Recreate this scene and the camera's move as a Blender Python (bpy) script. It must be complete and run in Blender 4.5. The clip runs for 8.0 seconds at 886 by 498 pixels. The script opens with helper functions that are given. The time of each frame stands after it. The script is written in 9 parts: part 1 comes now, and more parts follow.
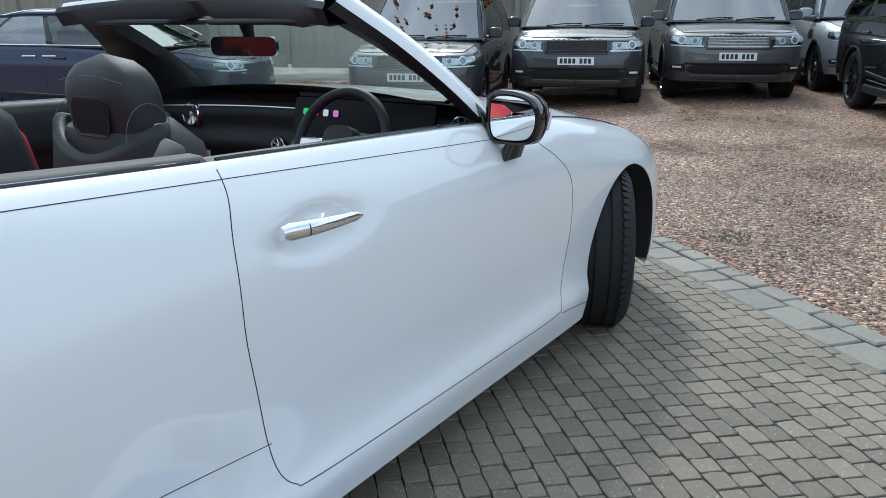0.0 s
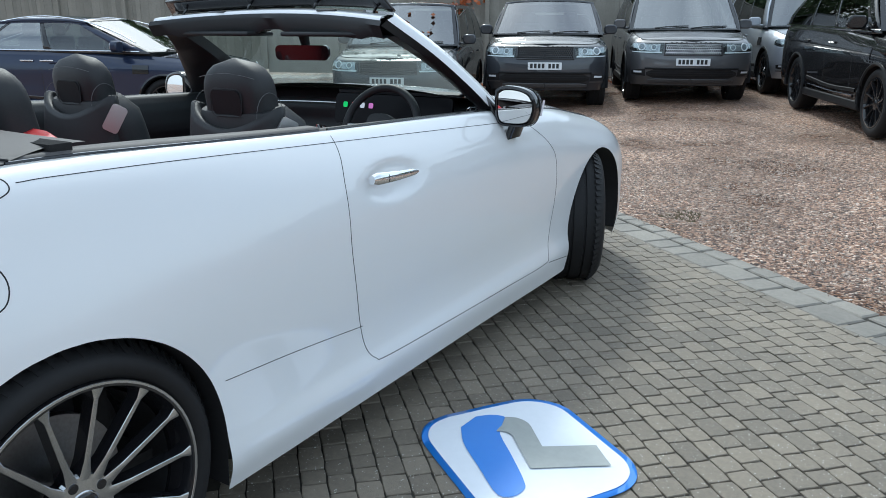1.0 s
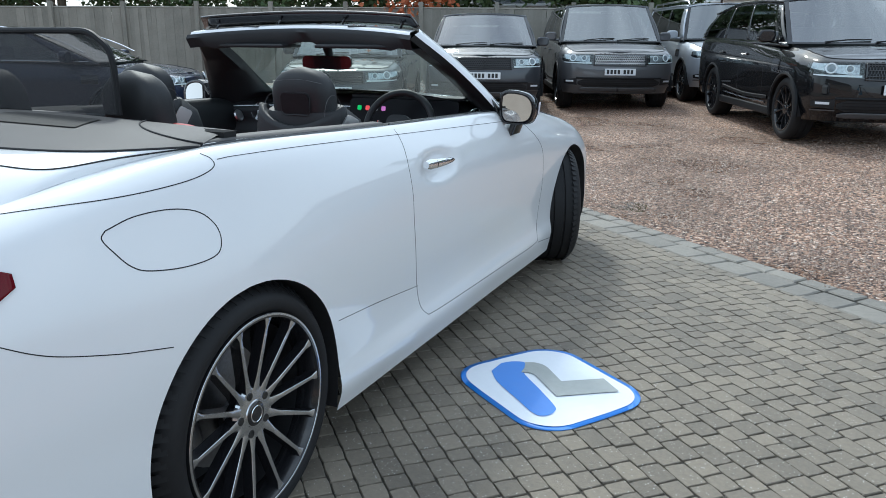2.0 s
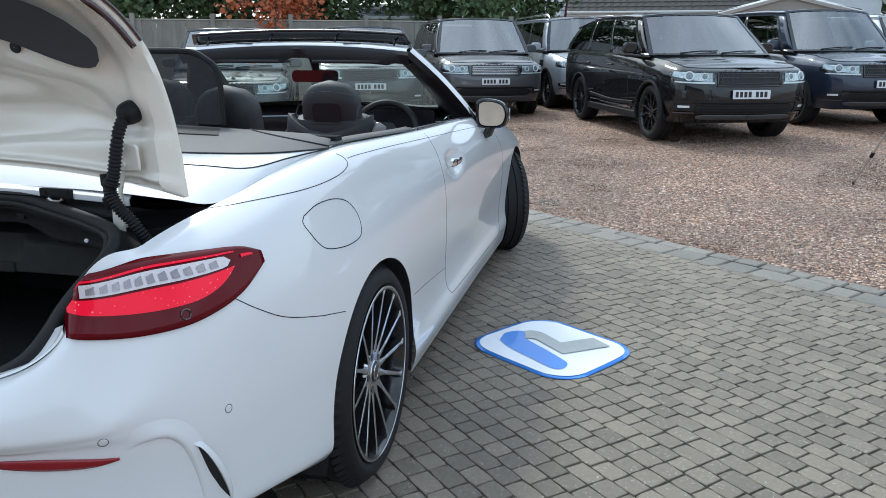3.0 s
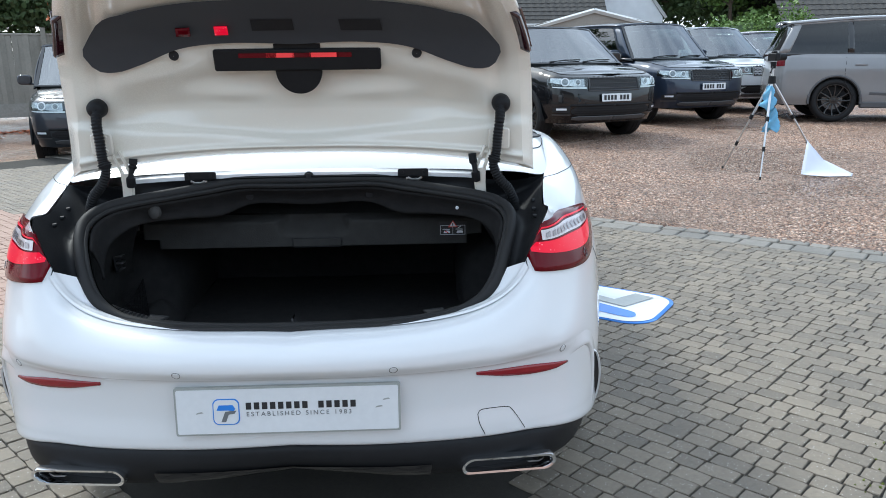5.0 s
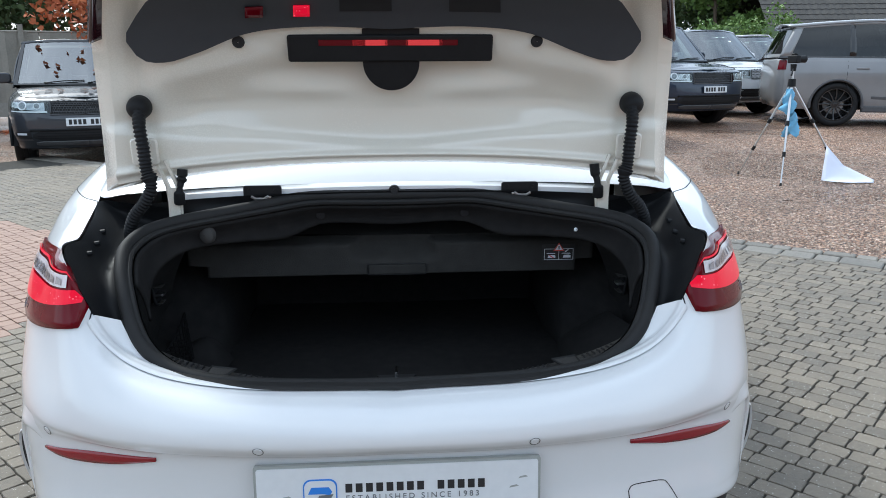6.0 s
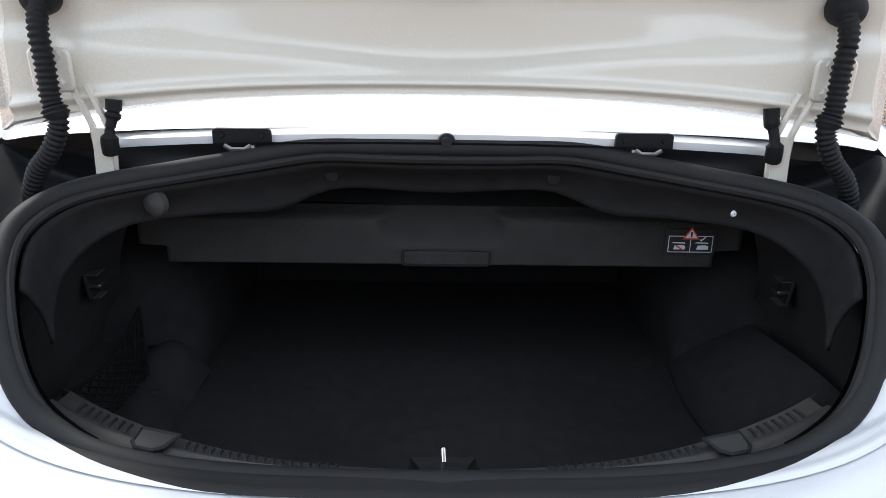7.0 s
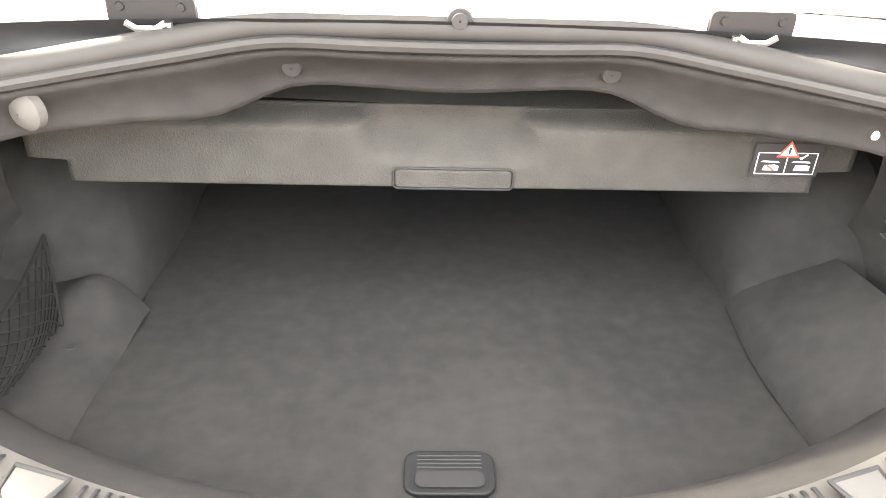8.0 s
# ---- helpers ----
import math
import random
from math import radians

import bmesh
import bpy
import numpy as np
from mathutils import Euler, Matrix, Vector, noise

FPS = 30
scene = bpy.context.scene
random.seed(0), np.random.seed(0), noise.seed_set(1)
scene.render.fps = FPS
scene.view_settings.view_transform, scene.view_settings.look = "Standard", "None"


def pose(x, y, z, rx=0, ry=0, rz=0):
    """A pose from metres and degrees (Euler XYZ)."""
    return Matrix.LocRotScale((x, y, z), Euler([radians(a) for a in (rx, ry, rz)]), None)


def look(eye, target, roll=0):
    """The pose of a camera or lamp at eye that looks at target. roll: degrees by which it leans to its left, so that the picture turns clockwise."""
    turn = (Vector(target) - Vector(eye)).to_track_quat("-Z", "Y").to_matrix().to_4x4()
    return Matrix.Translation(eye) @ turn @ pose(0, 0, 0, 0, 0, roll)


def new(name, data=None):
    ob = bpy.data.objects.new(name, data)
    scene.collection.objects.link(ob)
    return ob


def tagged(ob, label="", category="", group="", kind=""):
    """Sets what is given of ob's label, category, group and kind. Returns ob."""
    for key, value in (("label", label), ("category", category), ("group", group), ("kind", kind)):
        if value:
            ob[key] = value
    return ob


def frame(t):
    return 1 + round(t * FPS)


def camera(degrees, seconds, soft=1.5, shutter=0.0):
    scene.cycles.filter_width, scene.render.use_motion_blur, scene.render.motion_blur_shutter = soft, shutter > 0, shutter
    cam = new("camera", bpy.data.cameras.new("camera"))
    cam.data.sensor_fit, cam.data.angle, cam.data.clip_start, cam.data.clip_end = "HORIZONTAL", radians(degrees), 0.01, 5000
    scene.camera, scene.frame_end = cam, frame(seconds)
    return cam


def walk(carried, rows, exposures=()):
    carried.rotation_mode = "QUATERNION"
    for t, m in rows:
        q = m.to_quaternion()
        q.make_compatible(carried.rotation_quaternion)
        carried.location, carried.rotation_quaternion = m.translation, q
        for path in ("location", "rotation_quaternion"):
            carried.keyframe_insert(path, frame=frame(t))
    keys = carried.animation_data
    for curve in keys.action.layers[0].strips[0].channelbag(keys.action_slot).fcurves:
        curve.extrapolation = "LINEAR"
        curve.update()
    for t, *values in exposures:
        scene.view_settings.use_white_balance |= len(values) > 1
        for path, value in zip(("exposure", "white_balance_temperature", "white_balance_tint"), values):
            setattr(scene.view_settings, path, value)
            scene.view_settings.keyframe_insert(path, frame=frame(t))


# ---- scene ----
cam = camera(61.3, 8.0, 0.9)
PATH = [
    (0, (1.976, -0.018, 1.261), (0.934, 1.588, 0.683), -0.1),
    (0.5, (2.098, -0.394, 1.289), (1.091, 1.234, 0.71), 0.1),
    (1, (2.201, -0.757, 1.287), (1.233, 0.9, 0.722), 0.1),
    (1.2, (2.213, -0.884, 1.292), (1.266, 0.786, 0.73), 0.1),
    (2.3, (1.964, -1.614, 1.299), (1.278, 0.189, 0.77), 0.5),
    (2.5, (1.862, -1.739, 1.303), (1.257, 0.094, 0.779), 0.6),
    (3, (1.587, -2.065, 1.317), (1.164, -0.178, 0.806), 0.1),
    (3.5, (1.333, -2.373, 1.31), (1.071, -0.453, 0.816), -0.3),
    (4, (1.04, -2.622, 1.338), (0.922, -0.685, 0.855), -0.5),
    (4.5, (0.661, -2.787, 1.332), (0.669, -0.844, 0.856), -0.8),
    (5, (0.307, -2.714, 1.295), (0.381, -0.774, 0.814), -0.7),
    (5.2, (0.209, -2.666, 1.298), (0.302, -0.728, 0.815), -0.7),
    (6.3, (-0.017, -2.11, 1.267), (0.119, -0.172, 0.793), -0.2),
    (6.5, (0.006, -1.953, 1.269), (0.089, -0.019, 0.769), 0.1),
    (7, (-0.016, -1.682, 1.199), (0.013, 0.21, 0.551), 0.9),
    (7.5, (-0.04, -1.458, 1.191), (0.013, 0.332, 0.301), 1.5),
    (8, (-0.037, -1.328, 1.173), (0.034, 0.39, 0.153), 2.0),
]
LIGHT = [(0, 0.30, 5800, 0), (1.2, 0.30, 5800, 0), (2.5, 0.30, 5800, 1), (4.0, 0.50, 5830, 3), (5.0, 0.55, 5850, 3), (6.4, 0.42, 5950, 4), (7.0, 0.82, 6300, 8), (7.5, 3.45, 7000, 10), (8.0, 4.75, 8200, 10)]
walk(cam, [(t, look(eye, target, roll)) for t, eye, target, roll in PATH], LIGHT)

# ---- world, sun ----
SUN_AZ, SUN_EL = radians(-38), radians(46)
world = bpy.data.worlds.new("sky")
scene.world = world
world.use_nodes = True
wn = world.node_tree
sky = wn.nodes.new("ShaderNodeTexSky")
sky.sky_type = "NISHITA"
sky.sun_disc = False
sky.sun_elevation = SUN_EL
sky.sun_rotation = SUN_AZ
sky.dust_density = 3.0
sky.air_density = 1.0
# thin bright cloud over the whole sky: brokenly whitens the clear sky
tc = wn.nodes.new("ShaderNodeTexCoord")
cl = wn.nodes.new("ShaderNodeTexNoise")
cl.inputs["Scale"].default_value = 2.2
cl.inputs["Detail"].default_value = 6.0
cr = wn.nodes.new("ShaderNodeValToRGB")
cr.color_ramp.elements[0].position, cr.color_ramp.elements[1].position = 0.35, 0.68
cr.color_ramp.elements[0].color, cr.color_ramp.elements[1].color = (0.25, 0.25, 0.25, 1), (0.85, 0.85, 0.85, 1)
mx = wn.nodes.new("ShaderNodeMix")
mx.data_type = "RGBA"
mx.inputs["B"].default_value = (9.6, 10.2, 11.2, 1)
wn.links.new(tc.outputs["Generated"], cl.inputs["Vector"])
wn.links.new(cl.outputs["Fac"], cr.inputs["Fac"])
wn.links.new(cr.outputs["Color"], mx.inputs["Factor"])
wn.links.new(sky.outputs["Color"], mx.inputs["A"])
bg = wn.nodes["Background"]
wn.links.new(mx.outputs["Result"], bg.inputs["Color"])
bg.inputs["Strength"].default_value = 0.130
sun = new("sun", bpy.data.lights.new("sun", "SUN"))
sun.data.energy = 1.75
sun.data.angle = radians(9)
sun.data.color = (1.0, 0.955, 0.88)
SUN_DIR = Vector((math.sin(SUN_AZ) * math.cos(SUN_EL), math.cos(SUN_AZ) * math.cos(SUN_EL), math.sin(SUN_EL)))
sun.matrix_world = look(SUN_DIR * 50, (0, 0, 0))

# ---- small toolbox ----


def ip(x, knots):
    """Smooth value at x through (x, value) knots."""
    k = knots
    if x <= k[0][0]:
        return k[0][1]
    if x >= k[-1][0]:
        return k[-1][1]
    i = 0
    while x > k[i + 1][0]:
        i += 1
    x0, v0 = k[i]
    x1, v1 = k[i + 1]
    h = x1 - x0
    s = (v1 - v0) / h
    m0 = s if i == 0 else 0.5 * (s + (v0 - k[i - 1][1]) / (x0 - k[i - 1][0]))
    m1 = s if i + 2 >= len(k) else 0.5 * (s + (k[i + 2][1] - v1) / (k[i + 2][0] - x1))
    t = (x - x0) / h
    return v0 + (v1 - v0) * t * t * (3 - 2 * t) + h * (m0 * t * (1 - t) ** 2 - m1 * t * t * (1 - t))


def spline(points, n):
    """n points along a Catmull-Rom curve through the given points."""
    ps = [Vector(p) for p in points]
    out = []
    for j in range(n):
        u = j / (n - 1) * (len(ps) - 1)
        i = min(int(u), len(ps) - 2)
        t = u - i
        b, c = ps[i], ps[i + 1]
        a = ps[i - 1] if i > 0 else 2 * b - c
        d = ps[i + 2] if i + 2 < len(ps) else 2 * c - b
        out.append(0.5 * (2 * b + (c - a) * t + (2 * a - 5 * b + 4 * c - d) * t * t + (3 * b - a - 3 * c + d) * t ** 3))
    return out


def thing(name, label, category, m=None, group="", kind=""):
    """An empty at a thing's base, which parents its parts."""
    ob = new(name)
    ob.empty_display_size = 0.2
    if m is not None:
        ob.matrix_world = m
    return tagged(ob, label, category, group, kind)


def part(name, bm, material, parent=None, label="", smooth=True, angle=40, bevel=0.0, thick=0.0, at=None):
    """Links a bmesh as one mesh object, under a thing or a part."""
    me = bpy.data.meshes.new(name)
    bmesh.ops.remove_doubles(bm, verts=bm.verts, dist=0.00005)
    bmesh.ops.recalc_face_normals(bm, faces=bm.faces)
    bm.to_mesh(me)
    bm.free()
    ob = new(name, me)
    if parent is not None:
        ob.parent = parent
    if at is not None:
        ob.matrix_basis = at
    if material is not None:
        me.materials.append(material)
    if smooth:
        me.shade_smooth()
        me.set_sharp_from_angle(angle=radians(angle))
    if thick:
        so = ob.modifiers.new("thickness", "SOLIDIFY")
        so.thickness, so.offset = thick, -1.0
    if bevel:
        be = ob.modifiers.new("edges", "BEVEL")
        be.width, be.segments, be.limit_method, be.angle_limit = bevel, 2, "ANGLE", radians(35)
        be.harden_normals = False
    if label:
        ob["label"] = label
    return ob


def bm_new():
    return bmesh.new()


def box(bm, cx, cy, cz, sx, sy, sz, m=None):
    """Adds a box by its centre and sizes."""
    r = bmesh.ops.create_cube(bm, size=1.0)
    mat = Matrix.Translation((cx, cy, cz)) @ Matrix.Diagonal((sx, sy, sz, 1))
    bmesh.ops.transform(bm, matrix=(m @ mat) if m is not None else mat, verts=r["verts"])
    return bm


def cyl(bm, p0, p1, r0, r1=None, seg=16, caps=True):
    """Adds a tapered rod from p0 to p1."""
    p0, p1 = Vector(p0), Vector(p1)
    r1 = r0 if r1 is None else r1
    d = p1 - p0
    q = d.to_track_quat("Z", "Y").to_matrix()
    rings = []
    for p, r in ((p0, r0), (p1, r1)):
        rings.append([bm.verts.new(p + q @ Vector((r * math.cos(2 * math.pi * i / seg), r * math.sin(2 * math.pi * i / seg), 0))) for i in range(seg)])
    for i in range(seg):
        j = (i + 1) % seg
        bm.faces.new((rings[0][i], rings[0][j], rings[1][j], rings[1][i]))
    if caps:
        bm.faces.new(rings[0][::-1])
        bm.faces.new(rings[1])
    return bm


def tube(bm, points, radius, seg=8, closed=False):
    """Adds a round tube along points; radius is a number or a function of the index."""
    ps = [Vector(p) for p in points]
    n = len(ps)
    rings = []
    up = Vector((0.13, 0.21, 0.97))
    for i, p in enumerate(ps):
        a = ps[i - 1] if (i > 0 or closed) else p
        b = ps[(i + 1) % n] if (i < n - 1 or closed) else p
        d = (b - a).normalized()
        s = d.cross(up)
        if s.length < 1e-4:
            s = d.cross(Vector((1, 0, 0)))
        s.normalize()
        w = s.cross(d)
        r = radius(i) if callable(radius) else radius
        rings.append([bm.verts.new(p + r * (math.cos(2 * math.pi * k / seg) * s + math.sin(2 * math.pi * k / seg) * w)) for k in range(seg)])
    for i in range(n if closed else n - 1):
        A, B = rings[i], rings[(i + 1) % n]
        for k in range(seg):
            bm.faces.new((A[k], A[(k + 1) % seg], B[(k + 1) % seg], B[k]))
    if not closed:
        bm.faces.new(rings[0])
        bm.faces.new(rings[-1][::-1])
    return bm


def lathe(bm, profile, axis_m, seg=48, closed=False):
    """Turns (radius, height) pairs round the local z axis of axis_m."""
    rings = []
    for r, h in profile:
        rings.append([bm.verts.new(axis_m @ Vector((r * math.cos(2 * math.pi * k / seg), r * math.sin(2 * math.pi * k / seg), h))) for k in range(seg)])
    n = len(rings)
    for i in range(n if closed else n - 1):
        A, B = rings[i], rings[(i + 1) % n]
        for k in range(seg):
            bm.faces.new((A[k], A[(k + 1) % seg], B[(k + 1) % seg], B[k]))
    return bm


def sheet(bm, fn, nu, nv, u0=0.0, u1=1.0, v0=0.0, v1=1.0):
    """Adds a grid of fn(u, v) points."""
    rows = [[bm.verts.new(fn(u0 + (u1 - u0) * i / nu, v0 + (v1 - v0) * j / nv)) for j in range(nv + 1)] for i in range(nu + 1)]
    for i in range(nu):
        for j in range(nv):
            bm.faces.new((rows[i][j], rows[i + 1][j], rows[i + 1][j + 1], rows[i][j + 1]))
    return rows


def prism(bm, outline, m, depth):
    """Adds a closed outline of (x, y) pairs, pushed along the local z of m."""
    lo = [bm.verts.new(m @ Vector((x, y, 0))) for x, y in outline]
    hi = [bm.verts.new(m @ Vector((x, y, depth))) for x, y in outline]
    n = len(lo)
    bm.faces.new(lo[::-1])
    bm.faces.new(hi)
    for i in range(n):
        bm.faces.new((lo[i], lo[(i + 1) % n], hi[(i + 1) % n], hi[i]))
    return bm


def rounded(w, h, r, seg=6):
    """The outline of a rectangle with rounded corners."""
    out = []
    for cx, cy, a in ((w / 2 - r, h / 2 - r, 0), (-w / 2 + r, h / 2 - r, 90), (-w / 2 + r, -h / 2 + r, 180), (w / 2 - r, -h / 2 + r, 270)):
        for i in range(seg + 1):
            b = radians(a + 90 * i / seg)
            out.append((cx + r * math.cos(b), cy + r * math.sin(b)))
    return out


# ---- materials ----
def surf(name, c1, c2=None, rough=0.5, metal=0.0, scale=40.0, fine=0.0, bump=0.0, bump_scale=200.0, coat=0.0, coat_rough=0.03, spread=0.15, rough2=None, per=0.0, spec=0.5, big=3.0, emit=None, island=False, coat_ior=1.5):
    """A procedural surface: two tints mixed by noise at two scales, roughness that varies with it, and fine relief."""
    m = bpy.data.materials.new(name)
    m.use_nodes = True
    t = m.node_tree
    b = t.nodes["Principled BSDF"]
    b.inputs["Metallic"].default_value = metal
    b.inputs["Specular IOR Level"].default_value = spec
    if coat:
        b.inputs["Coat Weight"].default_value = coat
        b.inputs["Coat Roughness"].default_value = coat_rough
        b.inputs["Coat IOR"].default_value = coat_ior
    pos = t.nodes.new("ShaderNodeNewGeometry")
    c2 = c2 or tuple(v * (1 - spread) for v in c1)
    n1 = t.nodes.new("ShaderNodeTexNoise")
    n1.inputs["Scale"].default_value = scale
    n1.inputs["Detail"].default_value = 5.0
    n2 = t.nodes.new("ShaderNodeTexNoise")
    n2.inputs["Scale"].default_value = big
    n2.inputs["Detail"].default_value = 3.0
    for n in (n1, n2):
        t.links.new(pos.outputs["Position"], n.inputs["Vector"])
    add = t.nodes.new("ShaderNodeMath")
    add.operation = "ADD"
    t.links.new(n1.outputs["Fac"], add.inputs[0])
    t.links.new(n2.outputs["Fac"], add.inputs[1])
    last = add
    if per:
        oi = pos if island else t.nodes.new("ShaderNodeObjectInfo")
        pm = t.nodes.new("ShaderNodeMath")
        pm.operation = "MULTIPLY_ADD"
        pm.inputs[1].default_value = per
        t.links.new(oi.outputs["Random Per Island" if island else "Random"], pm.inputs[0])
        t.links.new(add.outputs[0], pm.inputs[2])
        last = pm
    mr = t.nodes.new("ShaderNodeMapRange")
    mr.inputs["From Min"].default_value, mr.inputs["From Max"].default_value = 0.65, 1.35 + per
    t.links.new(last.outputs[0], mr.inputs["Value"])
    mix = t.nodes.new("ShaderNodeMix")
    mix.data_type = "RGBA"
    mix.inputs["A"].default_value, mix.inputs["B"].default_value = (*c1, 1), (*c2, 1)
    t.links.new(mr.outputs["Result"], mix.inputs["Factor"])
    t.links.new(mix.outputs["Result"], b.inputs["Base Color"])
    rr = t.nodes.new("ShaderNodeMapRange")
    rr.inputs["To Min"].default_value = rough
    rr.inputs["To Max"].default_value = rough2 if rough2 is not None else min(1.0, rough * 1.15)
    t.links.new(mr.outputs["Result"], rr.inputs["Value"])
    t.links.new(rr.outputs["Result"], b.inputs["Roughness"])
    if bump:
        n3 = t.nodes.new("ShaderNodeTexNoise")
        n3.inputs["Scale"].default_value = bump_scale
        n3.inputs["Detail"].default_value = 4.0
        t.links.new(pos.outputs["Position"], n3.inputs["Vector"])
        bp = t.nodes.new("ShaderNodeBump")
        bp.inputs["Strength"].default_value = min(1.0, bump)
        bp.inputs["Distance"].default_value = 1.0 / bump_scale
        t.links.new(n3.outputs["Fac"], bp.inputs["Height"])
        t.links.new(bp.outputs["Normal"], b.inputs["Normal"])
    if emit:
        b.inputs["Emission Color"].default_value = (*emit[:3], 1)
        b.inputs["Emission Strength"].default_value = emit[3]
    return m


def glass(name, tint=(0.9, 0.95, 0.93), rough=0.0, base=0.04, gain=0.9):
    """Thin glass: clear with a Fresnel gloss."""
    m = bpy.data.materials.new(name)
    m.use_nodes = True
    t = m.node_tree
    t.nodes.remove(t.nodes["Principled BSDF"])
    tr = t.nodes.new("ShaderNodeBsdfTransparent")
    tr.inputs["Color"].default_value = (*tint, 1)
    gl = t.nodes.new("ShaderNodeBsdfGlossy")
    gl.inputs["Roughness"].default_value = rough
    lw = t.nodes.new("ShaderNodeLayerWeight")
    lw.inputs["Blend"].default_value = 0.5
    pw = t.nodes.new("ShaderNodeMath")
    pw.operation = "POWER"
    pw.inputs[1].default_value = 4.5
    fr = t.nodes.new("ShaderNodeMath")
    fr.operation = "MULTIPLY_ADD"
    fr.inputs[1].default_value, fr.inputs[2].default_value = gain, base
    mx = t.nodes.new("ShaderNodeMixShader")
    t.links.new(lw.outputs["Facing"], pw.inputs[0])
    t.links.new(pw.outputs[0], fr.inputs[0])
    t.links.new(fr.outputs[0], mx.inputs["Fac"])
    t.links.new(tr.outputs["BSDF"], mx.inputs[1])
    t.links.new(gl.outputs["BSDF"], mx.inputs[2])
    t.links.new(mx.outputs["Shader"], t.nodes["Material Output"].inputs["Surface"])
    return m


def add_sparkle(m):
    """Glints of prism cells, painted into a lit lens's glow as small brighter points."""
    t = m.node_tree
    b = t.nodes["Principled BSDF"]
    pos = t.nodes.new("ShaderNodeNewGeometry")
    vo = t.nodes.new("ShaderNodeTexVoronoi")
    vo.inputs["Scale"].default_value = 170.0
    t.links.new(pos.outputs["Position"], vo.inputs["Vector"])
    sp = t.nodes.new("ShaderNodeSeparateColor")
    t.links.new(vo.outputs["Color"], sp.inputs["Color"])
    g = t.nodes.new("ShaderNodeMapRange")
    g.inputs["From Min"].default_value, g.inputs["From Max"].default_value = 0.80, 0.97
    t.links.new(sp.outputs["Red"], g.inputs["Value"])
    d = t.nodes.new("ShaderNodeMapRange")
    d.inputs["From Min"].default_value, d.inputs["From Max"].default_value = 0.16, 0.34
    d.inputs["To Min"].default_value, d.inputs["To Max"].default_value = 1.0, 0.0
    t.links.new(vo.outputs["Distance"], d.inputs["Value"])
    k = t.nodes.new("ShaderNodeMath")
    k.operation = "MULTIPLY"
    t.links.new(g.outputs["Result"], k.inputs[0])
    t.links.new(d.outputs["Result"], k.inputs[1])
    mix = t.nodes.new("ShaderNodeMix")
    mix.data_type = "RGBA"
    mix.inputs["A"].default_value, mix.inputs["B"].default_value = b.inputs["Emission Color"].default_value, (1.6, 0.45, 0.55, 1)
    t.links.new(k.outputs[0], mix.inputs["Factor"])
    t.links.new(mix.outputs["Result"], b.inputs["Emission Color"])


PAINT_WHITE = surf("pearl white paint", (0.745, 0.755, 0.765), (0.725, 0.735, 0.75), rough=0.32, rough2=0.36, coat=1.0, coat_rough=0.008, scale=900.0)
PAINT_INNER = surf("white paint inside the lid", (0.81, 0.775, 0.685), (0.79, 0.755, 0.665), rough=0.25, coat=1.0, coat_rough=0.012, scale=300.0)
GAP = surf("dark panel gap", (0.012, 0.012, 0.014), rough=0.7)
BLACK_PLASTIC = surf("black grained plastic", (0.010, 0.0105, 0.012), (0.015, 0.0155, 0.017), spec=0.2, rough=0.5, bump=0.3, bump_scale=1500.0)
GLOSS_BLACK = surf("gloss black plastic", (0.008, 0.008, 0.01), rough=0.12, coat=0.6)
RUBBER = surf("tyre rubber", (0.009, 0.009, 0.010), (0.015, 0.015, 0.016), rough=0.6, spec=0.28, bump=0.2, bump_scale=600.0, scale=60.0)
CHROME = surf("chrome", (0.85, 0.86, 0.88), rough=0.05, metal=1.0, scale=30.0, spread=0.03)
SATIN = surf("satin metal", (0.62, 0.62, 0.63), rough=0.28, metal=1.0, spread=0.06)
ALLOY = surf("machined alloy", (0.62, 0.63, 0.65), (0.52, 0.53, 0.55), rough=0.22, metal=1.0, scale=160.0)
DARK_ALLOY = surf("gloss black alloy", (0.012, 0.012, 0.014), rough=0.18, coat=0.5)
STEEL = surf("brake disc steel", (0.35, 0.35, 0.36), (0.25, 0.24, 0.24), rough=0.35, metal=1.0, scale=120.0)
CARPET = surf("black boot carpet", (0.017, 0.017, 0.018), (0.031, 0.030, 0.030), rough=0.95, bump=0.7, bump_scale=950.0, scale=34.0, spec=0.15)
LINER = surf("dark grey trim felt", (0.026, 0.0255, 0.0245), (0.043, 0.042, 0.040), rough=0.8, bump=0.7, bump_scale=480.0, scale=30.0, spec=0.25)
SEAL_RUBBER = surf("soft black seal rubber", (0.014, 0.014, 0.015), (0.020, 0.020, 0.020), rough=0.6, spec=0.3)
LEATHER = surf("black leather", (0.012, 0.013, 0.015), (0.020, 0.021, 0.023), spec=0.4, rough=0.5, bump=0.35, bump_scale=900.0, scale=200.0)
TONNEAU = surf("grey-black tonneau cover", (0.060, 0.056, 0.056), (0.075, 0.070, 0.069), rough=0.6, bump=0.35, bump_scale=1100.0, scale=200.0)
RED_LEATHER = surf("red leather", (0.42, 0.015, 0.02), (0.33, 0.012, 0.015), rough=0.45, bump=0.3, bump_scale=900.0)
LAMP_RED = surf("red lamp glass", (0.135, 0.0012, 0.008), (0.095, 0.001, 0.005), rough=0.12, spec=0.12, coat=0.22, coat_rough=0.01, scale=500.0)
LAMP_CELL = surf("grey lamp cell", (0.40, 0.37, 0.38), (0.26, 0.24, 0.25), rough=0.2, metal=0.5, coat=0.5, scale=160.0)
